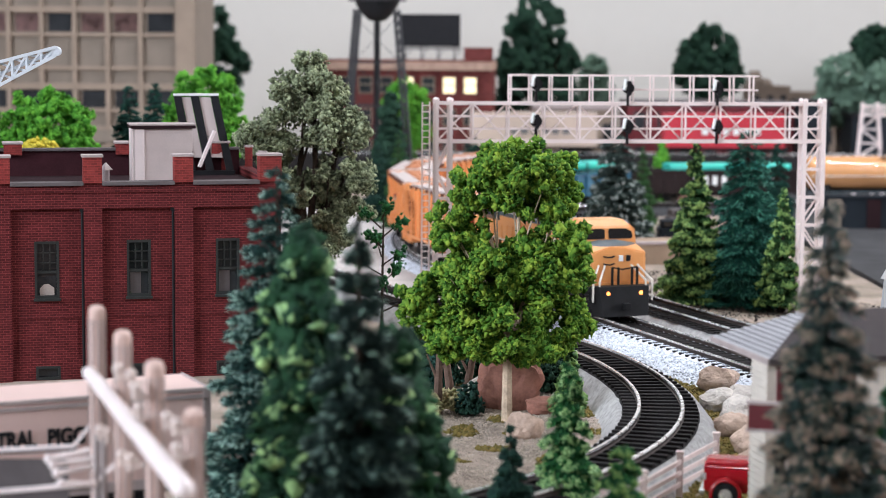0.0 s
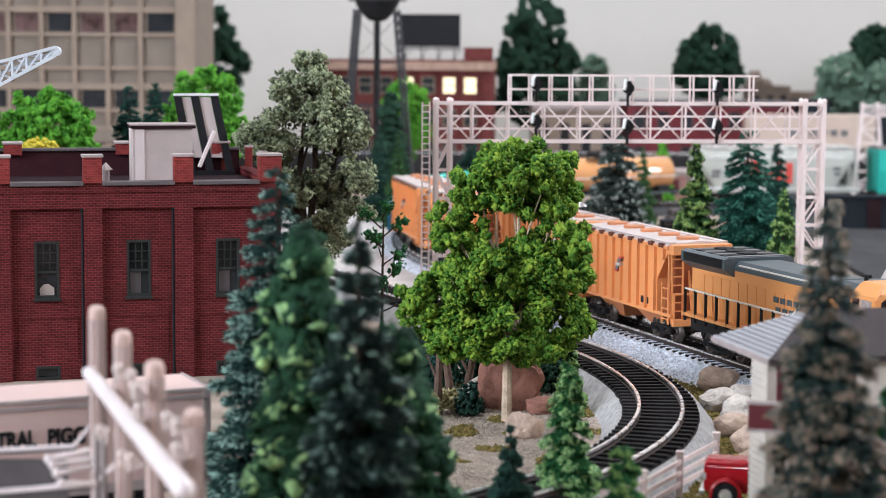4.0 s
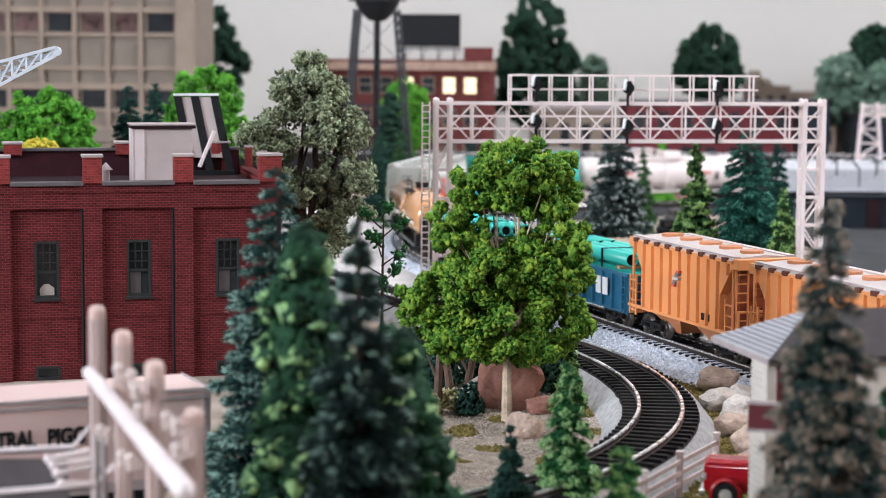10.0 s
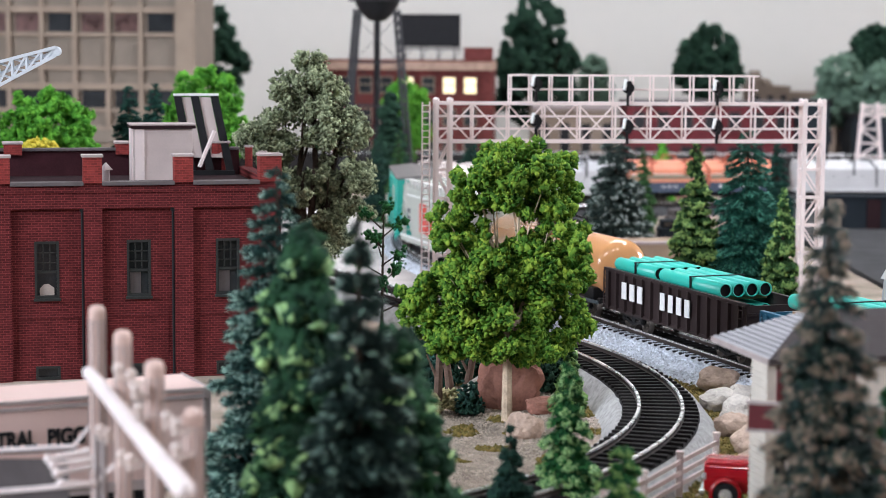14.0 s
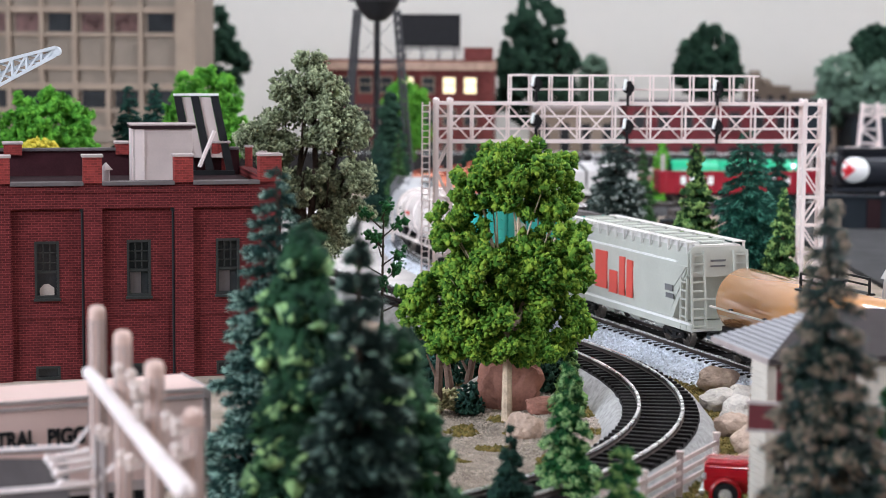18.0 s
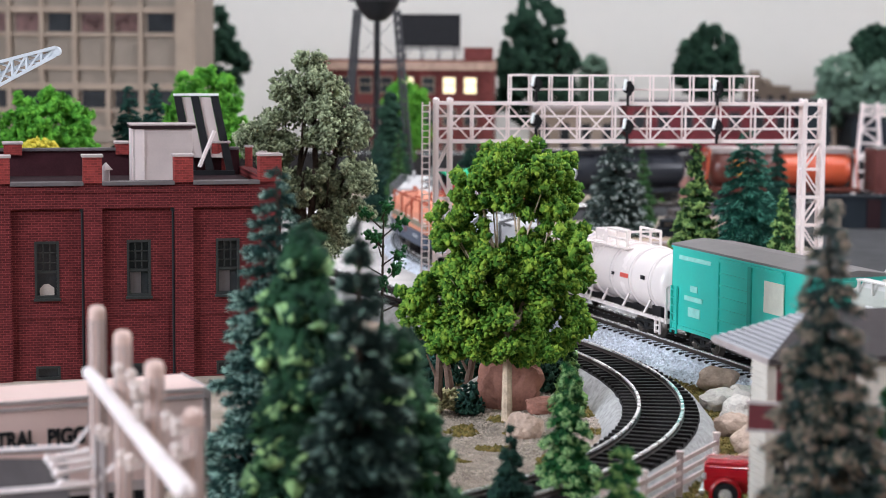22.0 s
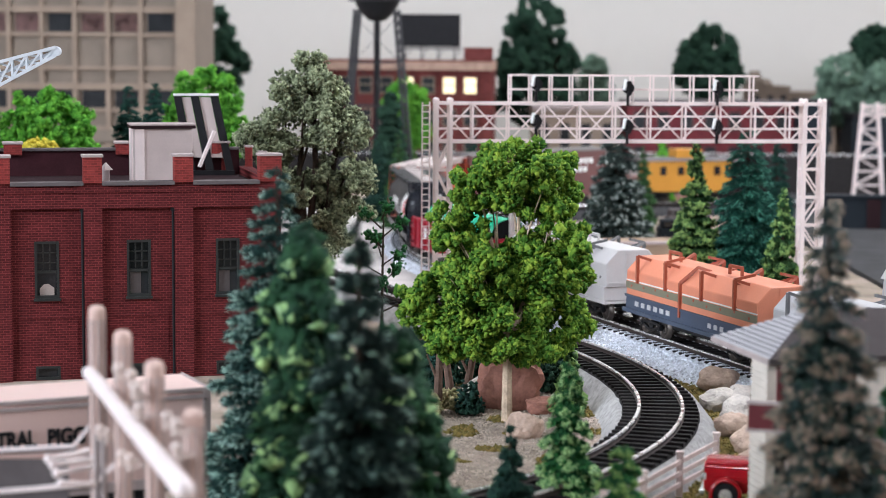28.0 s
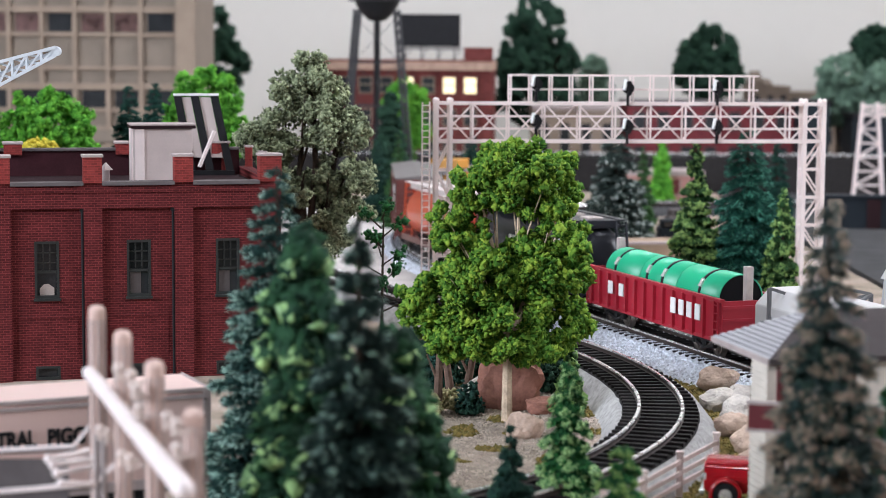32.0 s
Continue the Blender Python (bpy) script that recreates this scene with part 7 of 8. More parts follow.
# ---- signal bridge over the tracks ----
def signal_bridge(name, x, y, z, turn, span, top, bot, legs, label, rail=None, heads=True, cell=0.0205, deep=0.0062, taper=0.0):
    t = thing(name, pose(x, y, z, 0, 0, turn), label, "signal bridge")
    n = max(2, round(span / cell))
    for yy in (-deep, deep):
        for zz in (bot, top):
            bm = BM(); bar(bm, (0, yy, zz), (span, yy, zz), 0.0015, 0.0018)
            part("chord", bm, M_WHITE, t)
        for f in (0.33, 0.66):
            bm = BM(); bar(bm, (0, yy, bot + (top - bot) * f), (span, yy, bot + (top - bot) * f), 0.0009)
            part("rail", bm, M_WHITE, t)
        for k in range(n + 1):
            xx = span * k / n
            bm = BM(); bar(bm, (xx, yy, bot), (xx, yy, top), 0.0010)
            part("post", bm, M_WHITE, t)
            if k < n:
                bm = BM(); bar(bm, (xx, yy, top if (k + (yy > 0)) % 2 else bot), (span * (k + 1) / n, yy, bot if (k + (yy > 0)) % 2 else top), 0.0009)
                part("diagonal", bm, M_WHITE, t)
    bm = BM()
    for k in range(2 * n + 1):
        xx = span * k / (2 * n)
        bar(bm, (xx, -deep, bot), (xx, deep, bot), 0.0008); bar(bm, (xx, -deep, top), (xx, deep, top), 0.0008)
    box(bm, 0, span, -deep * 0.5, deep * 0.5, top + 0.0004, top + 0.0010)
    part("walkway", bm, M_WHITE, t)
    for a, b in legs:
        for xx in (a, b):
            for yy in (-deep, deep):
                bm = BM(); bar(bm, (xx + (taper if xx > a else -taper), yy, 0), (xx, yy, top + 0.0015), 0.0021)
                part("leg", bm, M_WHITE, t)
        steps = 6
        for k in range(steps):
            z0, z1 = bot * k / steps, bot * (k + 1) / steps
            w0, w1 = taper * (1 - z0 / top), taper * (1 - z1 / top)
            bm = BM()
            for yy in (-deep, deep):
                bar(bm, (a - w1, yy, z1), (b + w1, yy, z1), 0.0012); bar(bm, (a - w0 if k % 2 else b + w0, yy, z0), (b + w1 if k % 2 else a - w1, yy, z1), 0.0009)
            for xx in (a - w1, b + w1):
                bar(bm, (xx, -deep, z1), (xx, deep, z1), 0.0010); bar(bm, (xx, -deep if k % 2 else deep, z0), (xx, deep if k % 2 else -deep, z1), 0.0009)
            part("lattice", bm, M_WHITE, t)
        bm = BM(); box(bm, a - 0.003, b + 0.003, -deep - 0.003, deep + 0.003, -0.004, 0.0030, bevel=0.0004)
        part("footing", bm, M_CAP, t)
        for yy in (-deep, deep):
            for xx in (a, b):
                bm = BM(); ball(bm, (xx, yy, top + 0.0018), 0.0016, 1)
                part("cap", bm, M_WHITE, t)
    if rail:
        a, b, h = rail
        for yy in (-deep, deep):
            for zz in (top + h * 0.5, top + h):
                bm = BM(); bar(bm, (a, yy, zz), (b, yy, zz), 0.0010)
                part("railing", bm, M_WHITE, t)
        for xx in (a, b):
            bm = BM(); bar(bm, (xx, -deep, top + h), (xx, deep, top + h), 0.0009)
            part("railing", bm, M_WHITE, t)
        k = 0
        xx = a
        while xx < b + 0.001:
            for yy in (-deep, deep):
                bm = BM(); bar(bm, (xx, yy, top), (xx, yy, top + h), 0.0010)
                part("baluster", bm, M_WHITE, t)
            xx += 0.0118
    if heads:
        for xx, zs in ((0.0565, (top + 0.011, top - 0.010)), (0.1095, (top + 0.009, top - 0.013)), (0.1620, (top + 0.009, top - 0.013))):
            for zz in zs:
                bm = BM(); rod(bm, (xx, -deep - 0.0042, zz), (xx, -deep - 0.0022, zz), 0.0033, 18); bar(bm, (xx, -deep - 0.002, zz - 0.010), (xx, -deep - 0.002, zz + 0.004), 0.0014)
                s = part("signal_head", bm, M_DARK, t, "round black signal head")
                bm = BM()
                for k in range(3):
                    rod(bm, (xx, -deep - 0.0072, zz + (k - 1) * 0.0030), (xx, -deep - 0.0042, zz + (k - 1) * 0.0030), 0.0012, 8)
                part("hood", bm, M_DARK, s)
                bm = BM(); bar(bm, (xx - 0.0015, -deep - 0.0040, zz + 0.0048), (xx - 0.0028, -deep - 0.0055, zz - 0.0010), 0.0016)
                part("bracket", bm, M_LETTER, s, "white bracket")
    return t


sb = signal_bridge("signal_bridge", -0.0045, 1.10, 0.002, 7.2, 0.2264, 0.1198, 0.0982, ((0.0, 0.0080), (0.2151, 0.2264)), "white lattice signal bridge with round signal heads over the tracks", (0.0422, 0.1866, 0.0160), deep=0.0042)
bm = BM(); ladder(bm, (-0.0085, -0.006, -0.002), (-0.0085, -0.006, 0.1205), (0.0042, 0, 0), 34, 0.0004)
part("ladder", bm, M_WHITE, sb, "white access ladder")
bm = BM(); bar(bm, (0.0455, -0.006, 0.136), (0.0505, -0.006, 0.136), 0.0012)
part("stay", bm, M_WHITE, sb)
signal_bridge("signal_bridge", 0.4235, 1.96, 0.0, 0, 0.30, 0.0945, 0.0850, ((0.0, 0.015), (0.285, 0.300)), "distant white signal bridge behind the rear tracks", None, False, 0.02, 0.004, 0.0075)


# ---- far buildings ----
def stone_building():
    t = thing("office_building", pose(-0.2440, 1.90, 0.012), "tall beige stone building with rows of dark windows", "building")
    Wd, D, H = 0.34, 0.16, 0.215
    pitch = 0.0323
    rows = [(0.0200, 0.0350, M_PANE), (0.0776, 0.0943, M_PANE), (0.1516, 0.1692, M_REDIN)]
    bm = BM(); box(bm, -Wd, 0, 0.0042, D, 0, H)
    part("core", bm, M_STONE2, t)
    bm = BM(); box(bm, -0.0185, 0.0, -0.0010, 0.0042, 0, H)
    part("corner_pier", bm, M_STONE, t)
    n = 10
    for k in range(n):
        x = -0.0185 - 0.0185 - k * pitch
        bm = BM(); box(bm, x - 0.0140 - 0.0042, x - 0.0140, 0.0, 0.0042, 0.0, H)
        part("pier", bm, M_STONE, t)
    for z0, z1, mat in rows:
        for zz, hh in ((z0 - 0.0045, 0.0032), (z1 + 0.0010, 0.0060), (z1 + 0.020, 0.0040)):
            bm = BM(); box(bm, -Wd, -0.0185, 0.0006, 0.0042, zz, zz + hh)
            part("band", bm, M_STONE, t)
        for k in range(n):
            x = -0.0185 - 0.0012 - k * pitch
            bm = BM()
            a, b = x - 0.0265, x - 0.0015
            box(bm, a, b, 0.0036, 0.0043, z0 - 0.0010, z0); box(bm, a, b, 0.0036, 0.0043, z1, z1 + 0.0010)
            for xx in (a, (a + b) / 2 - 0.0004, b - 0.0010):
                box(bm, xx, xx + 0.0010, 0.0036, 0.0043, z0, z1)
            box(bm, a, b, 0.0038, 0.0042, (z0 + z1) / 2, (z0 + z1) / 2 + 0.0007)
            w = part("window", bm, M_STONE2, t)
            bm = BM(); box(bm, a, b, 0.0034, 0.0041, z0, z1)
            part("pane", bm, mat if (k * 7) % 3 else M_PANE, w)
    bm = BM(); box(bm, -Wd - 0.003, 0.003, -0.003, D, H, H + 0.006)
    part("cornice", bm, M_STONE, t)
    bm = BM(); box(bm, -Wd, 0.0, -0.0012, 0.0042, 0.0440, 0.0560)
    part("base_band", bm, M_STONE2, t)


stone_building()


def red_block():
    t = thing("brick_block", pose(-0.130, 2.06, 0.012, 0, 0, -3), "red brick block with lit windows and a pale cornice", "building")
    W, D, H = 0.181, 0.14, 0.124
    bm = BM()
    box(bm, 0, W, 0.003, D, 0, H)
    part("wall", bm, M_BRICKF, t)
    bm = BM(); box(bm, -0.001, W + 0.001, -0.002, D, H - 0.0100, H - 0.0010)
    part("cornice", bm, M_TANC, t, "tan stone cornice")
    bm = BM(); box(bm, 0, W, 0.0, 0.006, H - 0.0010, H + 0.0012); box(bm, W - 0.030, W, 0.0, 0.020, H, H + 0.014)
    part("parapet", bm, M_BRICKF, t)
    for r, (z0, z1) in enumerate(((0.089, 0.107), (0.055, 0.073), (0.020, 0.040))):
        for k in range(7):
            x = 0.0168 + k * 0.0223
            bm = BM()
            for a in (x, x + 0.0133):
                box(bm, a, a + 0.0010, 0.0018, 0.0034, z0, z1)
            for zz in (z0, (z0 + z1) / 2, z1 - 0.0008):
                box(bm, x, x + 0.0143, 0.0018, 0.0034, zz, zz + 0.0009)
            w = part("window", bm, M_STONE, t)
            bm = BM(); box(bm, x, x + 0.0143, 0.0024, 0.0032, z0, z1)
            part("pane", bm, M_LIT if (r == 0 and k in (3, 5, 6)) else M_PANE, w, "lit window" if (r == 0 and k in (3, 5, 6)) else "")
    for k in range(8):
        bm = BM(); box(bm, k * 0.0223 + 0.0112, k * 0.0223 + 0.0120, 0.0006, 0.0034, 0, H - 0.012)
        part("pilaster", bm, M_BRICKF, t)
    t = thing("billboard", pose(-0.0480, 2.075, 0.124), "blank black billboard on a steel frame on the roof", "billboard")
    bm = BM(); box(bm, 0, 0.0650, 0.0, 0.0020, 0.0265, 0.0610, bevel=0.0003)
    part("panel", bm, M_DARK, t)
    bm = BM()
    for k in range(4):
        x = 0.006 + k * 0.0175
        bar(bm, (x, 0.003, 0.0118), (x, 0.003, 0.0600), 0.0016); bar(bm, (x, 0.018, 0.0118), (x, 0.004, 0.045), 0.0012); bar(bm, (x, 0.003, 0.0125), (x + 0.006, 0.003, 0.024), 0.0010)
    bar(bm, (0.0, -0.0006, 0.0245), (0.066, -0.0006, 0.0245), 0.0018)
    part("frame", bm, M_STEEL, t)


red_block()


def water_tower():
    t = thing("water_tower", pose(-0.0640, 1.85, 0.0), "dark steel water tower on lattice legs", "water tower")
    top = 0.186
    for sx, sy in ((-1, -1), (1, -1), (1, 1), (-1, 1)):
        bm = BM()
        a, b = Vector((sx * 0.0345, sy * 0.0300, -0.002)), Vector((sx * 0.0185, sy * 0.0185, top))
        for d in (Vector((-0.0022, 0, 0)), Vector((0.0022, 0, 0))):
            bar(bm, a + d, b + d, 0.0016)
        for k in range(22):
            p, q = a.lerp(b, k / 22), a.lerp(b, (k + 1) / 22)
            bar(bm, p + Vector((-0.002, 0, 0)), q + Vector((0.002, 0, 0)), 0.0010)
        part("leg", bm, M_STEEL, t)
        bm = BM(); box(bm, a.x - 0.005, a.x + 0.005, a.y - 0.005, a.y + 0.005, -0.004, 0.003)
        part("footing", bm, M_LEDGE, t)
    for z in (0.050, 0.095, 0.136):
        f = z / top
        r, s = 0.0345 + (0.0185 - 0.0345) * f, 0.030 + (0.0185 - 0.030) * f
        bm = BM()
        pts = [Vector((-r, -s, z)), Vector((r, -s, z)), Vector((r, s, z)), Vector((-r, s, z))]
        for k in range(4):
            bar(bm, pts[k], pts[(k + 1) % 4], 0.0013)
        part("girt", bm, M_STEEL, t)
    for z0, z1 in ((0.005, 0.050), (0.050, 0.095), (0.095, 0.136), (0.136, 0.178)):
        r0, r1 = 0.0345 - 0.016 * z0 / top, 0.0345 - 0.016 * z1 / top
        for e in (-1, 1):
            bm = BM(); bar(bm, (-e * r0, -r0 * 0.87, z0), (e * r1, -r1 * 0.87, z1), 0.0005)
            part("tie_rod", bm, M_STEEL, t)
    bm = BM(); rod(bm, (0, 0, 0), (0, 0, top), 0.0030, 12)
    part("riser", bm, M_DARK, t)
    bm = BM(); lathe(bm, [(top - 0.012, 0), (top - 0.010, 0.008), (top - 0.004, 0.015), (top + 0.004, 0.020), (top + 0.010, 0.0215), (top + 0.055, 0.0215), (top + 0.075, 0)], 28, Matrix.Rotation(radians(-90), 4, "Y"))
    part("tank", bm, M_DARK, t)
    bm = BM(); lathe(bm, [(top + 0.008, 0.021), (top + 0.008, 0.0275), (top + 0.0095, 0.0275), (top + 0.0095, 0.021)], 28, Matrix.Rotation(radians(-90), 4, "Y"))
    part("balcony", bm, M_STEEL, t)


water_tower()


def plain_building(name, x, y, z, w, d, h, mat, trim, label, turn=0, rows=2, cols=4, pane=None, gables=()):
    t = thing(name, pose(x, y, z, 0, 0, turn), label, "building")
    bm = BM(); box(bm, 0, w, 0, d, -0.01, h)
    for a, b, g in gables:
        prism(bm, [(0.0, h), (d, h), (d, h + g * 0.4), (d / 2, h + g), (0.0, h + g * 0.4)], a, b)
    part("wall", bm, mat, t)
    bm = BM(); box(bm, -0.001, w + 0.001, -0.0012, d + 0.001, h - 0.0035, h + 0.0012)
    part("cornice", bm, trim, t)
    for r in range(rows):
        for k in range(cols):
            cw = w / cols
            x0, z0 = k * cw + cw * 0.28, h * (r + 0.25) / rows
            bm = BM()
            for a in (x0 - 0.0006, x0 + cw * 0.44):
                box(bm, a, a + 0.0008, -0.0008, 0.0006, z0, z0 + h * 0.5 / rows)
            box(bm, x0 - 0.0006, x0 + cw * 0.44 + 0.0008, -0.0010, 0.0006, z0 - 0.0010, z0)
            wd = part("window", bm, trim, t)
            bm = BM(); box(bm, x0, x0 + cw * 0.44, -0.0004, 0.0004, z0, z0 + h * 0.5 / rows)
            part("pane", bm, pane or M_PANE, wd)
    return t


M_MARW = brick_material("maroon_wall", (0.15, 0.030, 0.036), (1.1, 1.0, 1.0), 1.5)
# haze of the far houses is put into the wall colour
M_HAZY = material("haze_tinted_brown_wall", (0.20, 0.155, 0.125), 0.9, vary=0.15, size=0.02)
M_DGREY = material("dark_blue_grey_wall", (0.018, 0.023, 0.029), 0.8, vary=0.2, size=0.02)
M_TANW = material("tan_wall", (0.34, 0.25, 0.18), 0.9, vary=0.15, size=0.01, bump=0.2)
M_PINKR = material("faded_pink_wall", (0.46, 0.24, 0.215), 0.85, vary=0.15, size=0.02)
plain_building("warehouse", 0.205, 2.16, 0.012, 0.185, 0.10, 0.078, M_MARW, M_LEDGE, "maroon brick warehouse behind the rear line", 0, 2, 7)
plain_building("storehouse", 0.100, 2.17, 0.012, 0.095, 0.09, 0.072, M_STONE, M_CAP, "beige plastered storehouse behind the line", 0, 1, 4)
plain_building("dark_shed", 0.392, 2.12, 0.012, 0.030, 0.06, 0.082, M_DGREY, M_DARK, "dark blue-grey shed beyond the track", 0, 1, 1, M_DGREY)
plain_building("dark_shed", 0.455, 2.16, 0.012, 0.20, 0.06, 0.066, M_DGREY, M_DARK, "long dark shed behind the rear line", 0, 1, 5, M_DGREY)
plain_building("row_house", 0.385, 2.44, 0.02, 0.050, 0.06, 0.082, M_HAZY, M_HAZY, "brown gabled house with haze in its colour", 0, 2, 3, None, ((0.004, 0.016, 0.020), (0.018, 0.028, 0.010)))
plain_building("row_house", 0.434, 2.46, 0.02, 0.080, 0.06, 0.074, M_HAZY, M_HAZY, "brown row house with small windows and haze in its colour", 0, 2, 5, None, ((0.048, 0.060, 0.020), (0.0, 0.005, 0.006)))
plain_building("pink_shed", 0.185, 1.93, -0.002, 0.075, 0.05, 0.030, M_PINKR, M_CAP, "faded pink shed beside the rear track", 0, 1, 4, M_MAROON)

# low dark wall with beige piers in front of the rear track
def low_wall():
    t = thing("trackside_wall", pose(0.322, 1.62, -0.002), "low dark trackside wall with beige piers", "wall")
    bm = BM(); box(bm, 0, 0.45, 0, 0.012, 0, 0.030)
    part("wall", bm, M_DGREY, t)
    bm = BM(); box(bm, -0.001, 0.451, -0.002, 0.014, 0.030, 0.0318)
    part("coping", bm, M_DGREY, t)
    for k in range(14):
        bm = BM(); box(bm, 0.001 + k * 0.033, 0.0125 + k * 0.033, -0.0014, 0.0004, 0.002, 0.029)
        part("pier", bm, M_STONE2 if k % 3 == 0 else M_TAR, t)
    t = thing("retaining_wall", pose(0.098, 1.36, -0.003, 0, 0, 12), "low tan retaining wall beyond the track", "wall")
    bm = BM(); box(bm, 0, 0.085, 0, 0.05, 0, 0.0165, bevel=0.0008)
    part("block", bm, M_TANW, t)
    bm = BM(); box(bm, -0.001, 0.086, -0.0012, 0.006, 0.0165, 0.0185, bevel=0.0004)
    part("coping", bm, M_CAP, t)


low_wall()


# raised bed of the rear line
def rear_bed():
    bm = BM(); prism(bm, [(2.02, 0.0), (2.035, 0.0365), (2.085, 0.0365), (2.10, 0.0)], -0.25, 3.3)
    tagged(part("rear_embankment", bm, M_DARKBAL), "dark raised embankment of the rear line", "embankment", kind="structure")
    t = thing("railway_track", pose(0, 0, 0), "rear track on the raised embankment", "track", "railway tracks", "structure")
    for off in (-0.0087, 0.0087):
        bm = BM(); box(bm, -0.24, 3.28, 2.06 + off - 0.0006, 2.06 + off + 0.0006, 0.0377, 0.0400)
        part("rail", bm, M_RAIL, t)
    for k in range(150):
        part("sleeper", TIE, M_TIE, t, m=Matrix.Translation((-0.22 + k * 0.0075, 2.06, 0.0373)))


rear_bed()

# ---- the foreground ----
M_BOOM = material("bluish_white_boom", (0.62, 0.66, 0.70), 0.5, vary=0.1)


def lattice_boom():
    t = thing("crane_boom", pose(-0.1870, 0.88, 0.0), "white lattice crane boom above the brick building", "crane")
    a = [Vector((-0.075, 0.0, 0.1035)), Vector((-0.075, 0.0, 0.1300)), Vector((-0.075, 0.012, 0.1170))]
    tip = Vector((0.0105, 0.004, 0.1510))
    for p in a:
        bm = BM(); bar(bm, p, tip + (p - a[2]) * 0.14, 0.0014)
        part("chord", bm, M_BOOM, t)
    n = 13
    for k in range(n):
        f0, f1 = k / n, (k + 1) / n
        bm = BM()
        for i, j in ((0, 1), (1, 2), (2, 0)):
            e0, e1 = tip + (a[i] - a[2]) * 0.14, tip + (a[j] - a[2]) * 0.14
            bar(bm, a[i].lerp(e0, f0), a[j].lerp(e1, f1), 0.0009); bar(bm, a[i].lerp(e0, f0), a[j].lerp(e1, f0), 0.0009)
        part("lattice", bm, M_BOOM, t)
    bm = BM(); rod(bm, tip + Vector((0, -0.002, 0)), tip + Vector((0, 0.002, 0)), 0.0022, 12)
    part("sheave", bm, M_BOOM, t)
    bm = BM(); box(bm, -0.115, -0.070, -0.02, 0.02, -0.002, 0.1290, bevel=0.002)
    part("tower", bm, M_BOOM, t)


lattice_boom()


def trailer():
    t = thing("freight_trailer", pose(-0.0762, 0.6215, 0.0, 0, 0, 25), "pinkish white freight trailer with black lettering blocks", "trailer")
    L, W, z0, z1 = 0.150, 0.030, 0.0125, 0.0440
    bm = BM(); box(bm, -L, 0, 0, W, z0, z1, bevel=0.0006)
    part("body", bm, M_TRAIL, t)
    bm = BM(); box(bm, -L, 0.0006, -0.0006, 0.0004, z1 - 0.0030, z1 - 0.0018); box(bm, -L, 0.0006, -0.0006, 0.0004, z1 - 0.0008, z1 + 0.0003)
    box(bm, -0.0018, 0.0007, -0.0007, 0.0010, z0, z1); box(bm, 0.0, 0.0008, 0, W, z1 - 0.0016, z1 + 0.0003); box(bm, -L, 0.0006, -0.0008, 0.0004, z0, z0 + 0.0032)
    part("trim", bm, M_CAP, t, "pale metal edge trim")
    bm = BM()
    for k in range(2):
        for z in (0.0405, 0.0350):
            rod(bm, (-0.0012, -0.0010, z), (-0.0012, -0.0004, z), 0.0004, 6)
    part("rivet", bm, M_DARK, t)
    # readable words on the side
    for text, x0, wide in (("TRAL", -0.0690, 0.0125), ("PIGGY", -0.0530, 0.0160)):
        font = bpy.data.curves.new("word", "FONT")
        font.body, font.size, font.extrude, font.offset = text, 0.0070, 0.0002, 0.00030
        word = bpy.data.objects.new("word", font)
        me = bpy.data.meshes.new_from_object(word)
        bpy.data.objects.remove(word)
        me.materials.clear(); me.materials.append(M_DARK)
        w0 = max(v.co.x for v in me.vertices)
        part("lettering", me, M_DARK, t, "black word painted on the side", m=Matrix.Translation((x0, -0.0005, 0.0296)) @ Matrix.Rotation(radians(90), 4, "X") @ Matrix.Diagonal((wide / w0, 1, 1, 1)))
    for x in (-0.022, -0.034, -0.125):
        for y in (0.003, W - 0.003):
            bm = BM(); rod(bm, (x, y - 0.0025, 0.0058), (x, y + 0.0025, 0.0058), 0.0058, 16)
            part("tyre", bm, M_DARK, t, "black tyre")
    bm = BM(); box(bm, -L + 0.02, -0.010, 0.010, 0.020, 0.0085, z0)
    part("chassis", bm, M_DARK, t)


M_TRAIL = material("pinkish_white_trailer", (0.72, 0.51, 0.46), 0.5, vary=0.06, size=0.02, bump=0.04)
trailer()


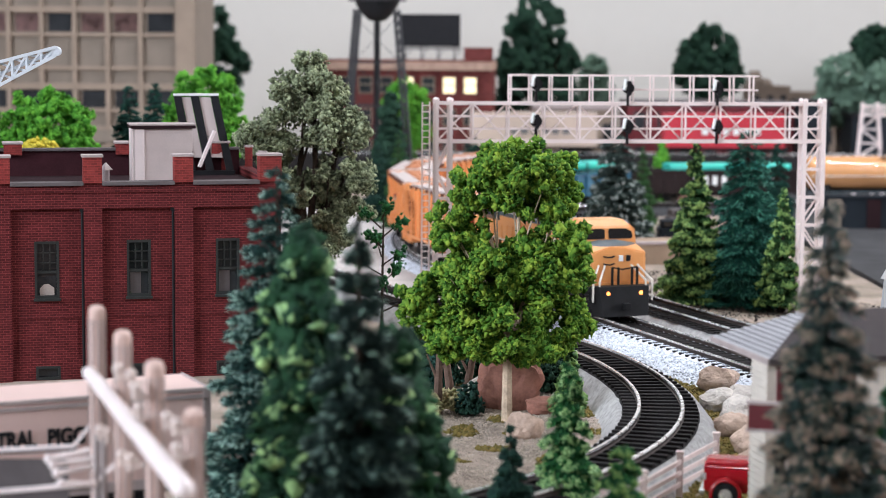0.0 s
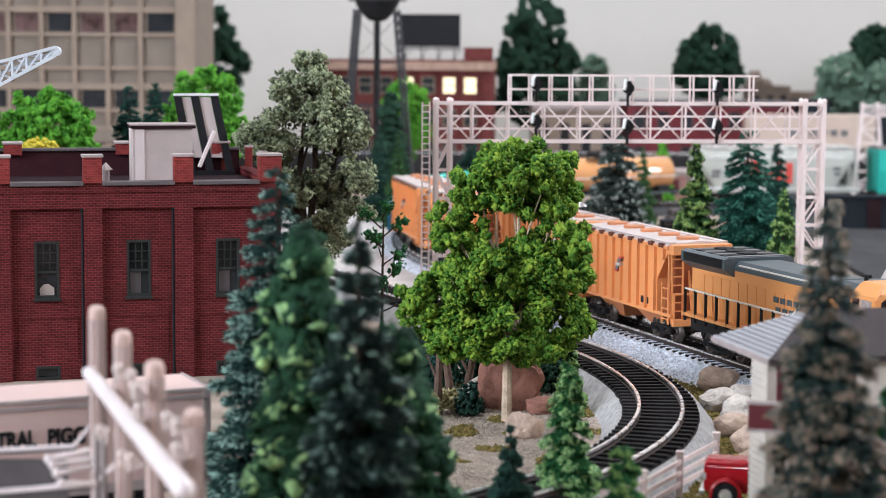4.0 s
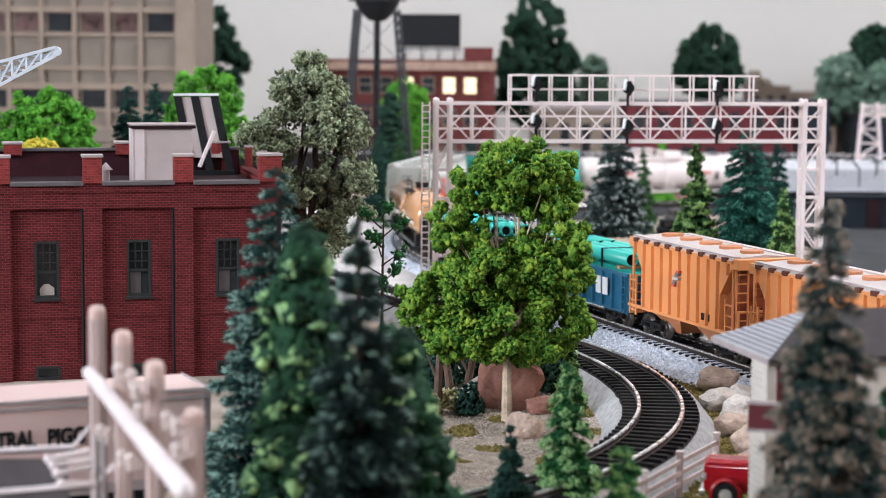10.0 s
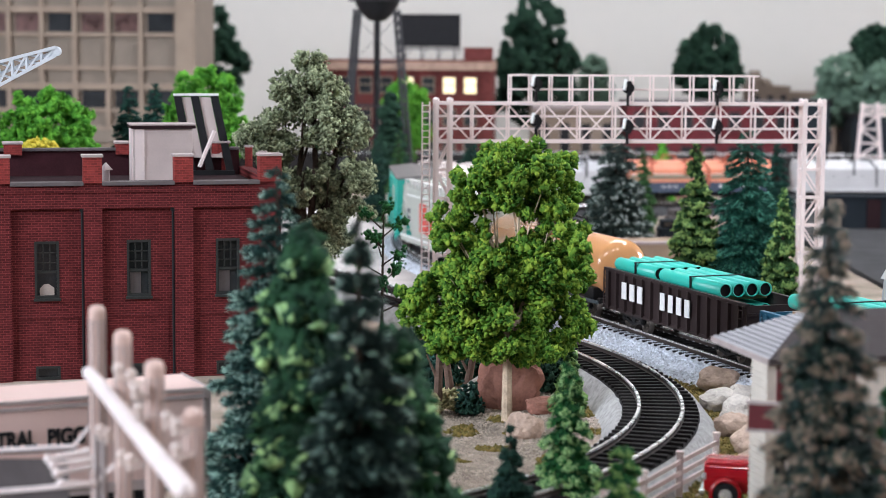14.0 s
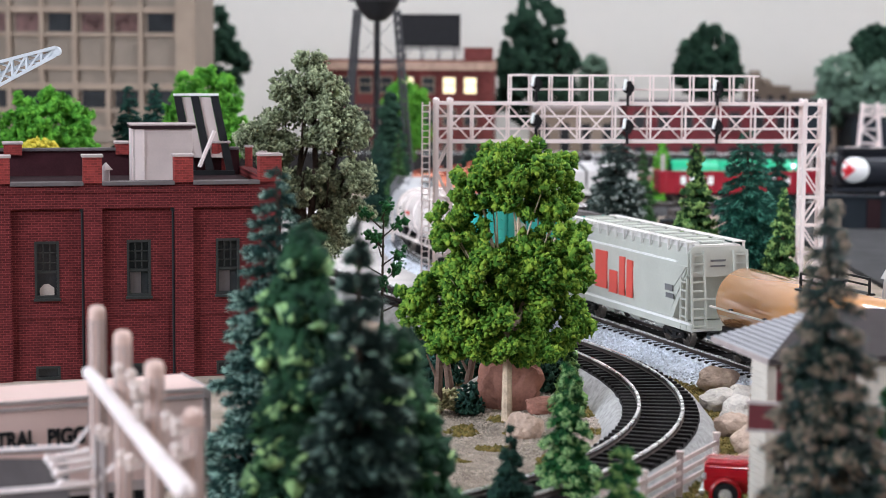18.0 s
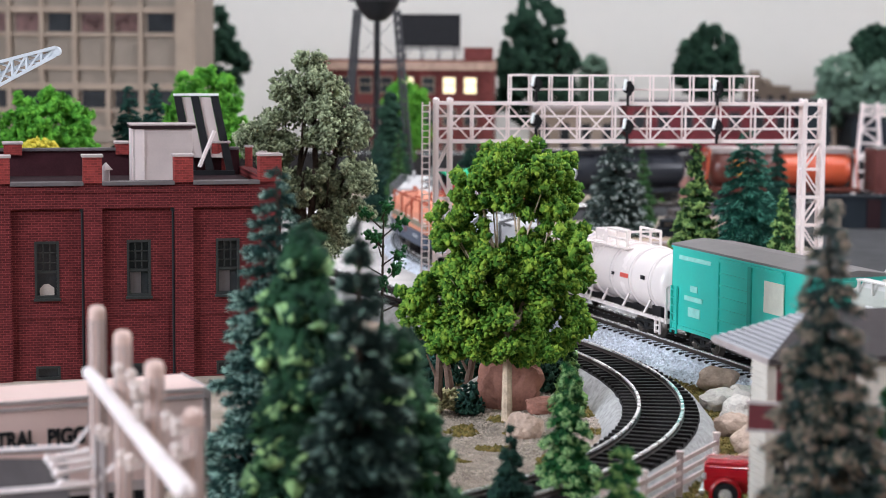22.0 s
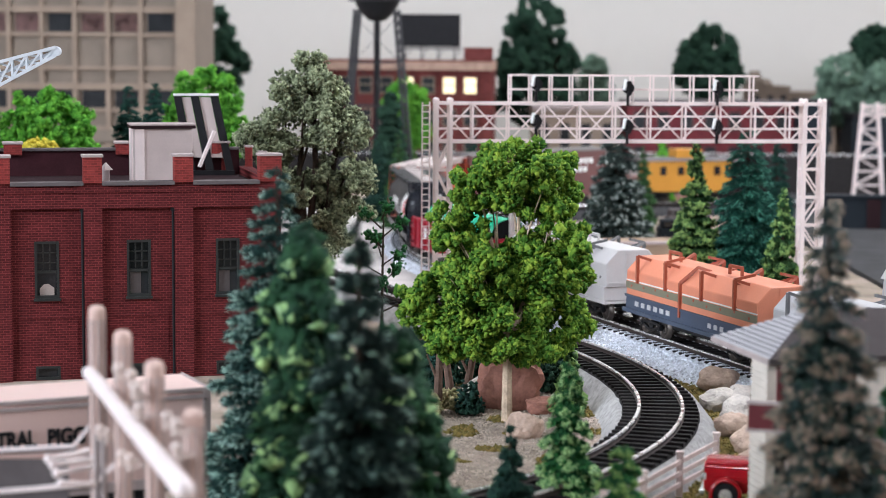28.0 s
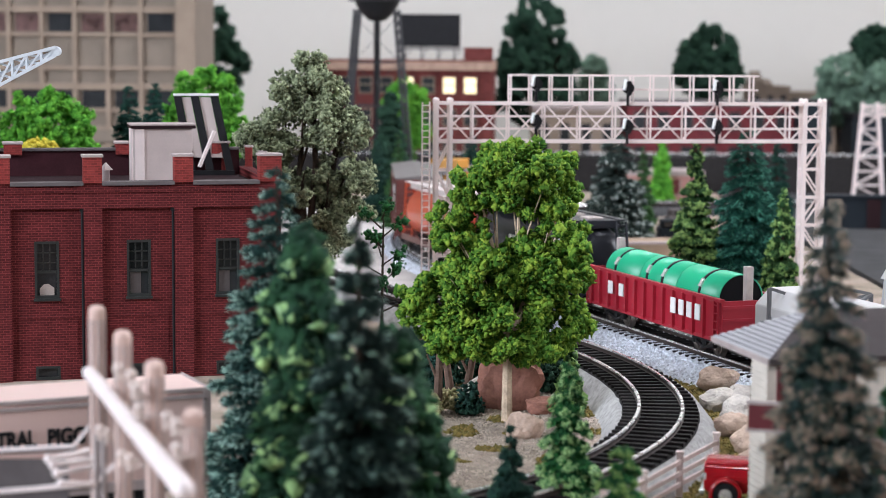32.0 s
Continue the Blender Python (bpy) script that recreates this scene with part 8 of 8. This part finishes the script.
def pole_rack():
    """Four round-topped posts in a row towards the viewer, joined by a heavy rail, with knobbed arms over two trays."""
    t = thing("post_rack", pose(0, 0, 0), "white posts joined by a rail, with small insulated arms", "post rack")
    posts = [(-0.0938, 0.520, 0.0850, 0.00235), (-0.0836, 0.500, 0.0813, 0.0024), (-0.0723, 0.480, 0.0768, 0.0026), (-0.0599, 0.460, 0.0685, 0.0026)]
    for k, (x, y, z, r) in enumerate(posts):
        bm = BM(); rod(bm, (x, y, -0.002), (x, y, z - r * 0.7), r, 16)
        lathe(bm, [(0, r), (r * 0.45, r * 0.86), (r * 0.7, r * 0.5), (r * 0.75, 0)], 16, Matrix.Translation((x, y, z - r * 0.75)) @ Matrix.Rotation(radians(-90), 4, "Y"))
        p = part("post", bm, M_RACK, t)
        for i in range(4):          # shallow flutes on the post
            bm = BM(); q = radians(-150 + i * 40)
            bar(bm, (x + math.cos(q) * r, y + math.sin(q) * r, 0.004), (x + math.cos(q) * r, y + math.sin(q) * r, z - r * 1.6), 0.0005)
            part("flute", bm, M_GPOST, p)
    bm = BM(); rod(bm, (-0.0952, 0.515, 0.0673), (-0.0591, 0.435, 0.0543), 0.0019, 16, 0.0026)
    ball(bm, (-0.0952, 0.515, 0.0673), 0.0019, 2); ball(bm, (-0.0591, 0.435, 0.0543), 0.0026, 2)
    part("rail", bm, M_RACKW, t, "heavy white rail")
    for x, y, z in ((-0.0823, 0.485, 0.0737), (-0.0798, 0.49, 0.0714), (-0.0787, 0.488, 0.0691), (-0.0762, 0.475, 0.0705), (-0.0751, 0.472, 0.0660), (-0.0657, 0.455, 0.0673), (-0.0629, 0.450, 0.0667), (-0.0628, 0.450, 0.0608), (-0.0896, 0.500, 0.0549), (-0.0878, 0.500, 0.0541), (-0.0825, 0.490, 0.0503), (-0.0795, 0.485, 0.0504)):
        bm = BM(); ball(bm, (x, y, z), 0.0015, 2); rod(bm, (x, y, z - 0.0030), (x, y, z), 0.0010, 10); bar(bm, (x, y, z - 0.0028), (x + 0.0035, y + 0.006, z - 0.0028), 0.0007)
        part("insulator", bm, M_INS, t, "pale beige insulator")
    for dx, dy, dz in ((0, 0, 0), (0.0125, -0.020, -0.0120)):
        for p, q in (((-0.1035, 0.500, 0.0469), (-0.0951, 0.510, 0.0468)), ((-0.1017, 0.497, 0.0459), (-0.0931, 0.507, 0.0455)), ((-0.1001, 0.494, 0.0444), (-0.0912, 0.504, 0.0442)), ((-0.0982, 0.490, 0.0426), (-0.0912, 0.497, 0.0409))):
            bm = BM()
            o = Vector((dx, dy, dz))
            p, q = Vector(p) + o, Vector(q) + o
            rod(bm, p, q, 0.0008, 10); ball(bm, p, 0.0013, 2); ball(bm, q, 0.0011, 2)
            part("arm", bm, M_RACKW, t, "white arm with round ends")
    for x in (-0.0908, -0.0889):
        bm = BM(); rod(bm, (x, 0.500, 0.012), (x, 0.500, 0.0534), 0.0009, 8)
        part("strut", bm, M_GPOST, t)
    # two grey trays with a pale front edge bent upwards
    for (x0, z0), (x1, z1), (x2, z2), y in (((-0.150, 0.0412), (-0.1026, 0.0439), (-0.0970, 0.0510), 0.530), ((-0.150, 0.0350), (-0.0913, 0.0403), (-0.0846, 0.0470), 0.500)):
        bm = BM(); bar(bm, (x0, y, z0), (x1, y, z1), 0.0011); bar(bm, (x1, y, z1), (x2, y, z2), 0.0011)
        part("tray_edge", bm, M_RACKW, t, "pale tray edge")
        bm = BM(); hull(bm, [(x0, y + 0.001, z0 - 0.0016), (x1, y + 0.001, z1 - 0.0016), (x0, y + 0.001, z0 - 0.0008), (x1, y + 0.001, z1 - 0.0008), (x0, y + 0.005, z0 - 0.0016), (x1, y + 0.005, z1 - 0.0016), (x0, y + 0.005, z0 - 0.0008), (x1, y + 0.005, z1 - 0.0008)])
        part("tray", bm, M_LEDGE, t, "grey tray")
        bm = BM(); box(bm, x0, x1 - 0.002, y + 0.002, y + 0.003, 0.0, z0 - 0.0016)
        part("tray_panel", bm, M_LEDGE, t)


M_RACKW = material("white_rack_paint", (0.84, 0.74, 0.72), 0.35, vary=0.06, size=0.01)
M_RACK = material("pinkish_white_post_paint", (0.64, 0.45, 0.385), 0.5, vary=0.06, size=0.01)
M_GPOST = material("grey_post_paint", (0.33, 0.285, 0.275), 0.5, vary=0.08, size=0.01)
M_INS = material("beige_insulator", (0.62, 0.51, 0.46), 0.3, vary=0.1)
pole_rack()


def station():
    t = thing("trackside_station", pose(0.1022, 0.5995, 0.0, 0, 0, 13.6), "white clapboard trackside station with a ribbed hip roof", "building")
    w, d, h = 0.122, 0.0125, 0.0580
    bm = BM()
    box(bm, 0, 0.0012, 0, d, -0.002, h); box(bm, w - 0.0012, w, 0, d, -0.002, h); box(bm, 0.0012, w - 0.0012, d - 0.0012, d, -0.002, h)
    for a, b, z0, z1 in ((0.0012, 0.0030, -0.002, h), (0.0125, 0.0190, -0.002, h), (0.0300, w - 0.0012, -0.002, h), (0.0030, 0.0125, 0.0560, h), (0.0190, 0.0300, 0.0560, h), (0.0030, 0.0125, 0.0290, 0.0425), (0.0190, 0.0300, 0.0290, 0.0425), (0.0030, 0.0125, -0.002, 0.0060), (0.0190, 0.0300, -0.002, 0.0060)):
        box(bm, a, b, 0, 0.0012, z0, z1)
    wall = part("wall", bm, M_CLAP, t)
    for k in range(26):
        z = 0.001 + k * 0.0022
        bm = BM(); box(bm, -0.0004, 0.0002, -0.0003, d, z, z + 0.0016)
        part("board", bm, M_CLAP, wall)
    for a, b, z0, z1 in ((0.0030, 0.0125, 0.0425, 0.0560), (0.0190, 0.0300, 0.0425, 0.0560), (0.0030, 0.0125, 0.0060, 0.0290), (0.0190, 0.0300, 0.0060, 0.0290)):
        bm = BM()
        box(bm, a, a + 0.0010, -0.0004, 0.0012, z0, z1); box(bm, b - 0.0010, b, -0.0004, 0.0012, z0, z1); box(bm, a, b, -0.0004, 0.0012, z0, z0 + 0.001); box(bm, a, b, -0.0004, 0.0012, z1 - 0.001, z1); box(bm, a, b, 0, 0.001, (z0 + z1) / 2, (z0 + z1) / 2 + 0.0006)
        wd = part("window", bm, M_MAROON if z0 > 0.03 else M_FRAME, t, "maroon-framed window" if z0 > 0.03 else "")
        bm = BM(); box(bm, a, b, 0.0008, 0.0011, z0, z1)
        part("pane", bm, M_MAROON if z0 > 0.03 else M_PANE, wd)
    # low hip roof in narrow courses, reaching far past the walls along the track
    S, rise, z0 = 0.0485, 0.0120, h + 0.0004
    cx, cy = S / 2 - 0.0006, S / 2 - 0.0022
    far = 0.090                                 # length of the ridge
    bm = BM()
    hull(bm, [(cx + i * S / 2 + (far if i > 0 else 0), cy + j * S / 2, z0 + e) for i in (-1, 1) for j in (-1, 1) for e in (-0.0012, 0)] + [(cx, cy, z0 + rise), (cx + far, cy, z0 + rise)])
    roof = part("roof", bm, M_SHEET, t, "ribbed grey hip roof")
    rows = 13
    for k in range(rows):
        f0, f1 = k / rows, (k + 0.60) / rows
        # pale courses on the lit left slope only; dark sheet paints the shade
        for i, j in ((-1, 0),):
            bm = BM()
            pts = []
            for f in (f0, f1):
                r = S / 2 * (1 - f)
                zz = z0 + rise * f
                for q in (-1, 1):
                    px, py = (cx + i * r, cy + q * r) if i else (cx + q * r, cy + j * r)
                    pts += [(px, py, zz - 0.0002), (px, py, zz + 0.0004)]
            hull(bm, pts)
            part("roof_course", bm, M_BATTEN, roof)
    for i, j in ((-1, 0), (1, 0), (0, -1), (0, 1)):
        bm = BM()
        if i:
            e = far if i > 0 else 0
            box(bm, cx + e + i * S / 2 - 0.0004, cx + e + i * S / 2 + 0.0004, cy - S / 2, cy + S / 2, z0 - 0.0016, z0 + 0.0003)
        else:
            box(bm, cx - S / 2, cx + S / 2 + far, cy + j * S / 2 - 0.0004, cy + j * S / 2 + 0.0004, z0 - 0.0016, z0 + 0.0003)
        # pale fascia on the lit side, dark on the shaded ones
        part("fascia", bm, M_CAP if i < 0 else M_SHEET, roof)
    # maroon sign with pale edges
    s = thing("station_sign", pose(0.0938, 0.5835, 0.0, 0, 0, -12), "maroon sign board with pale edges on a post", "sign")
    bm = BM(); box(bm, 0, 0.0165, 0, 0.0010, 0.0395, 0.0470)
    part("board", bm, M_MAROON, s)
    bm = BM(); box(bm, -0.0005, 0.0170, -0.0004, 0.0012, 0.0470, 0.0480); box(bm, -0.0005, 0.0170, -0.0004, 0.0012, 0.0385, 0.0395)
    part("edge", bm, M_CAP, s)
    bm = BM(); bar(bm, (0.0120, 0.002, -0.002), (0.0120, 0.002, 0.047), 0.0014)
    part("post", bm, M_CAP, s)


station()


def fence():
    t = thing("board_fence", pose(0, 0, 0), "white three-rail board fence beside the curved track", "fence")
    pts = [(0.0520, 0.608), (0.0675, 0.633), (0.0832, 0.6635), (0.1005, 0.6965)]
    for x, y in pts:
        bm = BM(); box(bm, x - 0.0011, x + 0.0011, y - 0.0011, y + 0.0011, -0.003, 0.0140, bevel=0.0002); box(bm, x - 0.0014, x + 0.0014, y - 0.0014, y + 0.0014, 0.0140, 0.0153, bevel=0.0004)
        part("post", bm, M_FENCE, t)
    for (x0, y0), (x1, y1) in zip(pts, pts[1:]):
        for z in (0.0035, 0.0075, 0.0115):
            bm = BM(); bar(bm, (x0, y0 - 0.0012, z + random.uniform(-0.0002, 0.0002)), (x1, y1 - 0.0012, z + random.uniform(-0.0002, 0.0002)), 0.0008, 0.0016)
            part("board", bm, M_FENCE, t)


M_FENCE = material("white_fence_paint", (0.72, 0.60, 0.56), 0.6, vary=0.1, size=0.006)
fence()


def truck():
    t = thing("pickup_truck", pose(0.1120, 0.6500, 0.0, 0, 0, 168), "glossy red old pickup truck parked by the station", "truck")
    bm = BM(); prism(bm, [(-0.0075, 0.0045), (0.0075, 0.0045), (0.0078, 0.0095), (0.0066, 0.0140), (0.0040, 0.0155), (-0.0040, 0.0155), (-0.0066, 0.0140), (-0.0078, 0.0095)], 0.006, 0.0215)
    bmesh.ops.bevel(bm, geom=bm.edges[:], offset=0.0008, segments=2, affect="EDGES")
    part("bonnet", bm, M_CARRED, t)
    bm = BM(); prism(bm, [(-0.0085, 0.0045), (0.0085, 0.0045), (0.0085, 0.0130), (0.0066, 0.0195), (-0.0066, 0.0195), (-0.0085, 0.0130)], -0.008, 0.006)
    bmesh.ops.bevel(bm, geom=bm.edges[:], offset=0.0012, segments=2, affect="EDGES")
    part("cab", bm, M_CARRED, t)
    bm = BM(); box(bm, 0.0056, 0.0064, -0.0060, 0.0060, 0.0138, 0.0182)
    for sy in (1, -1):
        plate(bm, -0.0060, 0.0040, sy * 0.0079, 0.0138, 0.0180, 0.0006)
    part("window", bm, M_GLASS, t, "dark glass")
    bm = BM()
    box(bm, -0.030, -0.008, -0.0088, -0.0078, 0.0055, 0.0120); box(bm, -0.030, -0.008, 0.0078, 0.0088, 0.0055, 0.0120); box(bm, -0.030, -0.0292, -0.0085, 0.0085, 0.0055, 0.0115); box(bm, -0.030, -0.008, -0.008, 0.008, 0.0050, 0.0062)
    part("load_bed", bm, M_CARRED, t)
    for x in (0.0140, -0.0200):
        for sy in (1, -1):
            bm = BM(); rod(bm, (x, sy * 0.0070, 0.0042), (x, sy * 0.0098, 0.0042), 0.0042, 18)
            w = part("wheel", bm, M_DARK, t, "black tyre")
            bm = BM(); rod(bm, (x, sy * 0.0096, 0.0042), (x, sy * 0.0101, 0.0042), 0.0022, 14)
            part("hub_cap", bm, M_SILVER, w)
            bm = BM(); lathe(bm, [(-0.0016, 0.0044), (-0.0016, 0.0056), (0.0018, 0.0056), (0.0018, 0.0044)], 20, Matrix.Translation((x, sy * 0.0086, 0.0046)) @ Matrix.Rotation(radians(90), 4, "Z"))
            part("mudguard", bm, M_CARRED, t)
    bm = BM()
    for sy in (1, -1):
        ball(bm, (0.0212, sy * 0.0062, 0.0098), 0.0014, 2)
    part("headlight", bm, M_SILVER, t)
    bm = BM(); box(bm, 0.0212, 0.0230, -0.0088, 0.0088, 0.0040, 0.0056, bevel=0.0004)
    part("bumper", bm, M_SILVER, t, "chrome bumper")


truck()


def rock(name, x, y, z, size, mat, label, seed, squash=(1, 1, 1), turn=0):
    bm = BM()
    bmesh.ops.create_icosphere(bm, subdivisions=4, radius=1)
    rnd = random.Random(seed)
    cuts = []
    for _ in range(11):
        n = Vector((rnd.gauss(0, 1), rnd.gauss(0, 1), rnd.gauss(0, 0.8))).normalized()
        cuts.append((n, rnd.uniform(0.62, 0.9)))
    for v in bm.verts:
        p = v.co.copy()
        for n, d in cuts:
            k = p.dot(n)
            if k > d:
                p -= n * (k - d) * 0.92
        p += p.normalized() * (noise.noise(p * 2.2 + Vector((seed, 0, 0))) * 0.14 + noise.noise(p * 7 + Vector((0, seed, 0))) * 0.05)
        v.co = Vector((p.x * size * squash[0], p.y * size * squash[1], p.z * size * squash[2]))
    ob = part(name, bm, mat)
    ob.matrix_basis = pose(x, y, z, 0, 0, turn)
    return tagged(ob, label, "rock", "rocks by the tracks")


rock("boulder", 0.0300, 0.8330, 0.006, 0.0185, M_ROCK, "large red-brown boulder behind the maple", 3, (0.86, 0.6, 0.98))
rock("boulder", 0.0450, 0.8190, 0.001, 0.0085, M_ROCK, "flat red-brown rock slab by the trunk", 5, (1.3, 0.7, 0.6), 20)
rock("boulder", 0.0335, 0.7640, 0.0025, 0.0095, M_ROCK2, "pale tan rock at the foot of the maple", 8, (0.85, 0.7, 0.85), 30)
rock("boulder", 0.0155, 0.8480, 0.003, 0.0080, M_ROCK3, "grey rock beside the boulder", 9, (1, 0.8, 0.8))
for k, (x, y, s, m) in enumerate(((0.1285, 0.8700, 0.0115, M_ROCK2), (0.1190, 0.8250, 0.0090, M_ROCK3), (0.1300, 0.8300, 0.0105, M_ROCK3), (0.1235, 0.7920, 0.0110, M_ROCK3), (0.1180, 0.7680, 0.0085, M_ROCK2), (0.1240, 0.7380, 0.0110, M_ROCK2), (0.1165, 0.7080, 0.0085, M_ROCK2), (0.1350, 0.7900, 0.0100, M_ROCK2))):
    rock("rock", x, y, s * 0.30, s, m, "pale tan rock beside the main line" if m is M_ROCK2 else "pale grey rock beside the main line", 20 + k, (1.05, 0.85, 0.72), 37 * k)
for k, (x, y, s) in enumerate(((-0.022, 0.985, 0.008), (-0.030, 0.960, 0.009), (-0.016, 0.965, 0.006), (-0.012, 1.01, 0.006))):
    rock("rock", x, y, s * 0.3, s, M_ROCK2, "small tan rock beside the line", 40 + k, (1.2, 0.9, 0.7), 50 * k)


# ---- parked car on the siding ----
def parked_hopper():
    s = 0.5 - 0.045
    x, y, a = SIDE2[0]
    # the siding runs from the viewer away; the car stands near its right-hand end
    d = Vector((math.cos(a), math.sin(a), 0))
    c = Vector((x, y, RAIL - 0.001)) + d * 0.245
    t = thing("parked_hopper", Matrix.Translation(c) @ Matrix.Rotation(a + math.pi, 4, "Z"), "pale covered hopper parked on the siding", "freight car")
    L = 0.16
    bm = BM(); prism(bm, [(-0.0155, 0.0115), (0.0155, 0.0115), (0.0165, 0.030), (0.0150, 0.0440), (-0.0150, 0.0440), (-0.0165, 0.030)], -L / 2, L / 2)
    part("body", bm, M_CGREY, t)
    bm = BM(); prism(bm, [(-0.0155, 0.0440), (0.0155, 0.0440), (0.0130, 0.0480), (-0.0130, 0.0480)], -L / 2 - 0.002, L / 2 + 0.002)
    part("roof", bm, M_CWHT, t, "white roof")
    for sx in (1, -1):
        tr = part("truck", TRUCK2[0], M_BLACK, t, m=pose(sx * L * 0.33, 0, 0))
        for y in (-0.0116, 0.0116):
            part("side_frame", TRUCK2[1], M_BLACK, tr, m=pose(0, y, 0))
        for xx in (-0.010, 0.010):
            part("wheelset", WHEEL, M_WHEEL, tr, m=pose(xx, 0, WHEEL_R))


parked_hopper()

# ---- loose stones and ground cover near the viewer ----
def ground_cover():
    rng = np.random.default_rng(5)
    z = ZERO * STEP
    # ballast shoulders: the viewer's side is the right-hand one
    p, s = beside(MAIN, z - 0.75, z + 0.35, -0.0160, -0.0300, 11000, 0.0064, rng, 0.00085, 0.0088)
    q, r = beside(MAIN, z - 0.75, z + 0.35, 0.0145, 0.034, 4000, 0.0064, rng, 0.00085, 0.0085)
    p2, s2 = beside(MAIN, z - 0.75, z + 0.35, -0.0098, -0.0140, 5000, 0.0073, rng, 0.00055)
    p, s = p + p2, s + s2
    scatter("ballast_stones", p + q, s + r, M_BALLAST, "pale blue-grey ballast stones along the main line", "ballast", 6)
    # moss between the two lines and gravel under the maple
    pts, sz, gp, gs = [], [], [], []
    for _ in range(40000):
        x, y = rng.uniform(-0.05, 0.16), rng.uniform(0.60, 0.95)
        d = min(math.hypot(x - px, y - py) for px, py, _ in CURVE[100:420:5])
        e = min(math.hypot(x - px, y - py) for px, py, _ in MAIN[ZERO - 20:ZERO + 110:5])
        if d < 0.0222 or e < 0.0255:
            continue
        k = noise.noise(Vector((x * 60, y * 60, 3.0)))
        outside = x > 0.075 or (x > 0.05 and y > 0.9) or (x > 0.045 and y < 0.70)
        if outside or k > 0.30:
            pts.append((x, y, lift(x, y) + 0.0003)); sz.append(rng.uniform(0.0005, 0.0015))
        else:
            gp.append((x, y, lift(x, y) + 0.0001)); gs.append(rng.uniform(0.0003, 0.0007))
    scatter("moss", pts, sz, M_MOSS, "yellow-green moss scatter between the tracks", "moss", 8)
    scatter("gravel", gp, gs, M_GRAVEL, "grey gravel under the maple", "gravel", 9)
    # dark debris beyond the main line
    dp, ds = beside(MAIN, z - 0.30, z + 0.35, 0.034, 0.20, 7000, 0.0003, rng, 0.0006)
    scatter("dark_debris", dp, ds, M_DARKBAL, "dark loose stones beyond the main line", "gravel", 10)


ground_cover()


def stump(x, y, h, lean):
    bm = BM()
    rod(bm, (0, 0, -0.002), (lean, 0, h), 0.0022, 8, 0.0012)
    rod(bm, (lean * 0.6, 0, h * 0.6), (lean * 0.6 + 0.006, 0.001, h * 0.95), 0.0010, 6, 0.0004)
    rod(bm, (lean * 0.4, 0, h * 0.4), (lean * 0.4 - 0.005, -0.001, h * 0.8), 0.0009, 6, 0.0003)
    ob = part("dead_trunk", bm, M_BARKD2)
    ob.matrix_basis = pose(x, y, 0)
    tagged(ob, "bare brown dead tree trunk", "dead tree")


M_BARKD2 = material("weathered_dead_wood", (0.13, 0.085, 0.065), 0.9, vary=0.4, size=0.004, bump=0.6)
stump(-0.0020, 0.815, 0.030, 0.001)
stump(0.0045, 0.840, 0.026, -0.004)
stump(0.0100, 0.850, 0.024, 0.005)


def yard():
    """Small dark yard things seen between the spruces."""
    for k, (x, y, w, h, mat, lab) in enumerate(((0.182, 1.50, 0.030, 0.014, M_DGREY, "dark parked van"), (0.205, 1.62, 0.034, 0.012, M_LEDGE, "grey parked lorry"), (0.170, 1.68, 0.030, 0.010, M_STEEL, "dark grey parked van"))):
        t = thing("parked_van", pose(x, y, 0, 0, 0, 6 * k), lab + " in the yard beyond the spruces", "van")
        bm = BM(); box(bm, -w / 2, w / 2, -0.010, 0.010, 0.004, h, bevel=0.0012); box(bm, -w / 2 + 0.002, w * 0.18, -0.0092, 0.0092, h, h + 0.006, bevel=0.0014)
        part("body", bm, mat, t)
        bm = BM(); box(bm, -w / 2 + 0.004, w * 0.15, -0.0096, -0.0090, h + 0.0012, h + 0.0048)
        part("window", bm, M_GLASS, t)
        for sx in (-1, 1):
            for sy in (-1, 1):
                bm = BM(); rod(bm, (sx * w * 0.3, sy * 0.0085, 0.0042), (sx * w * 0.3, sy * 0.0104, 0.0042), 0.0042, 14)
                part("wheel", bm, M_DARK, t)


yard()

motions()
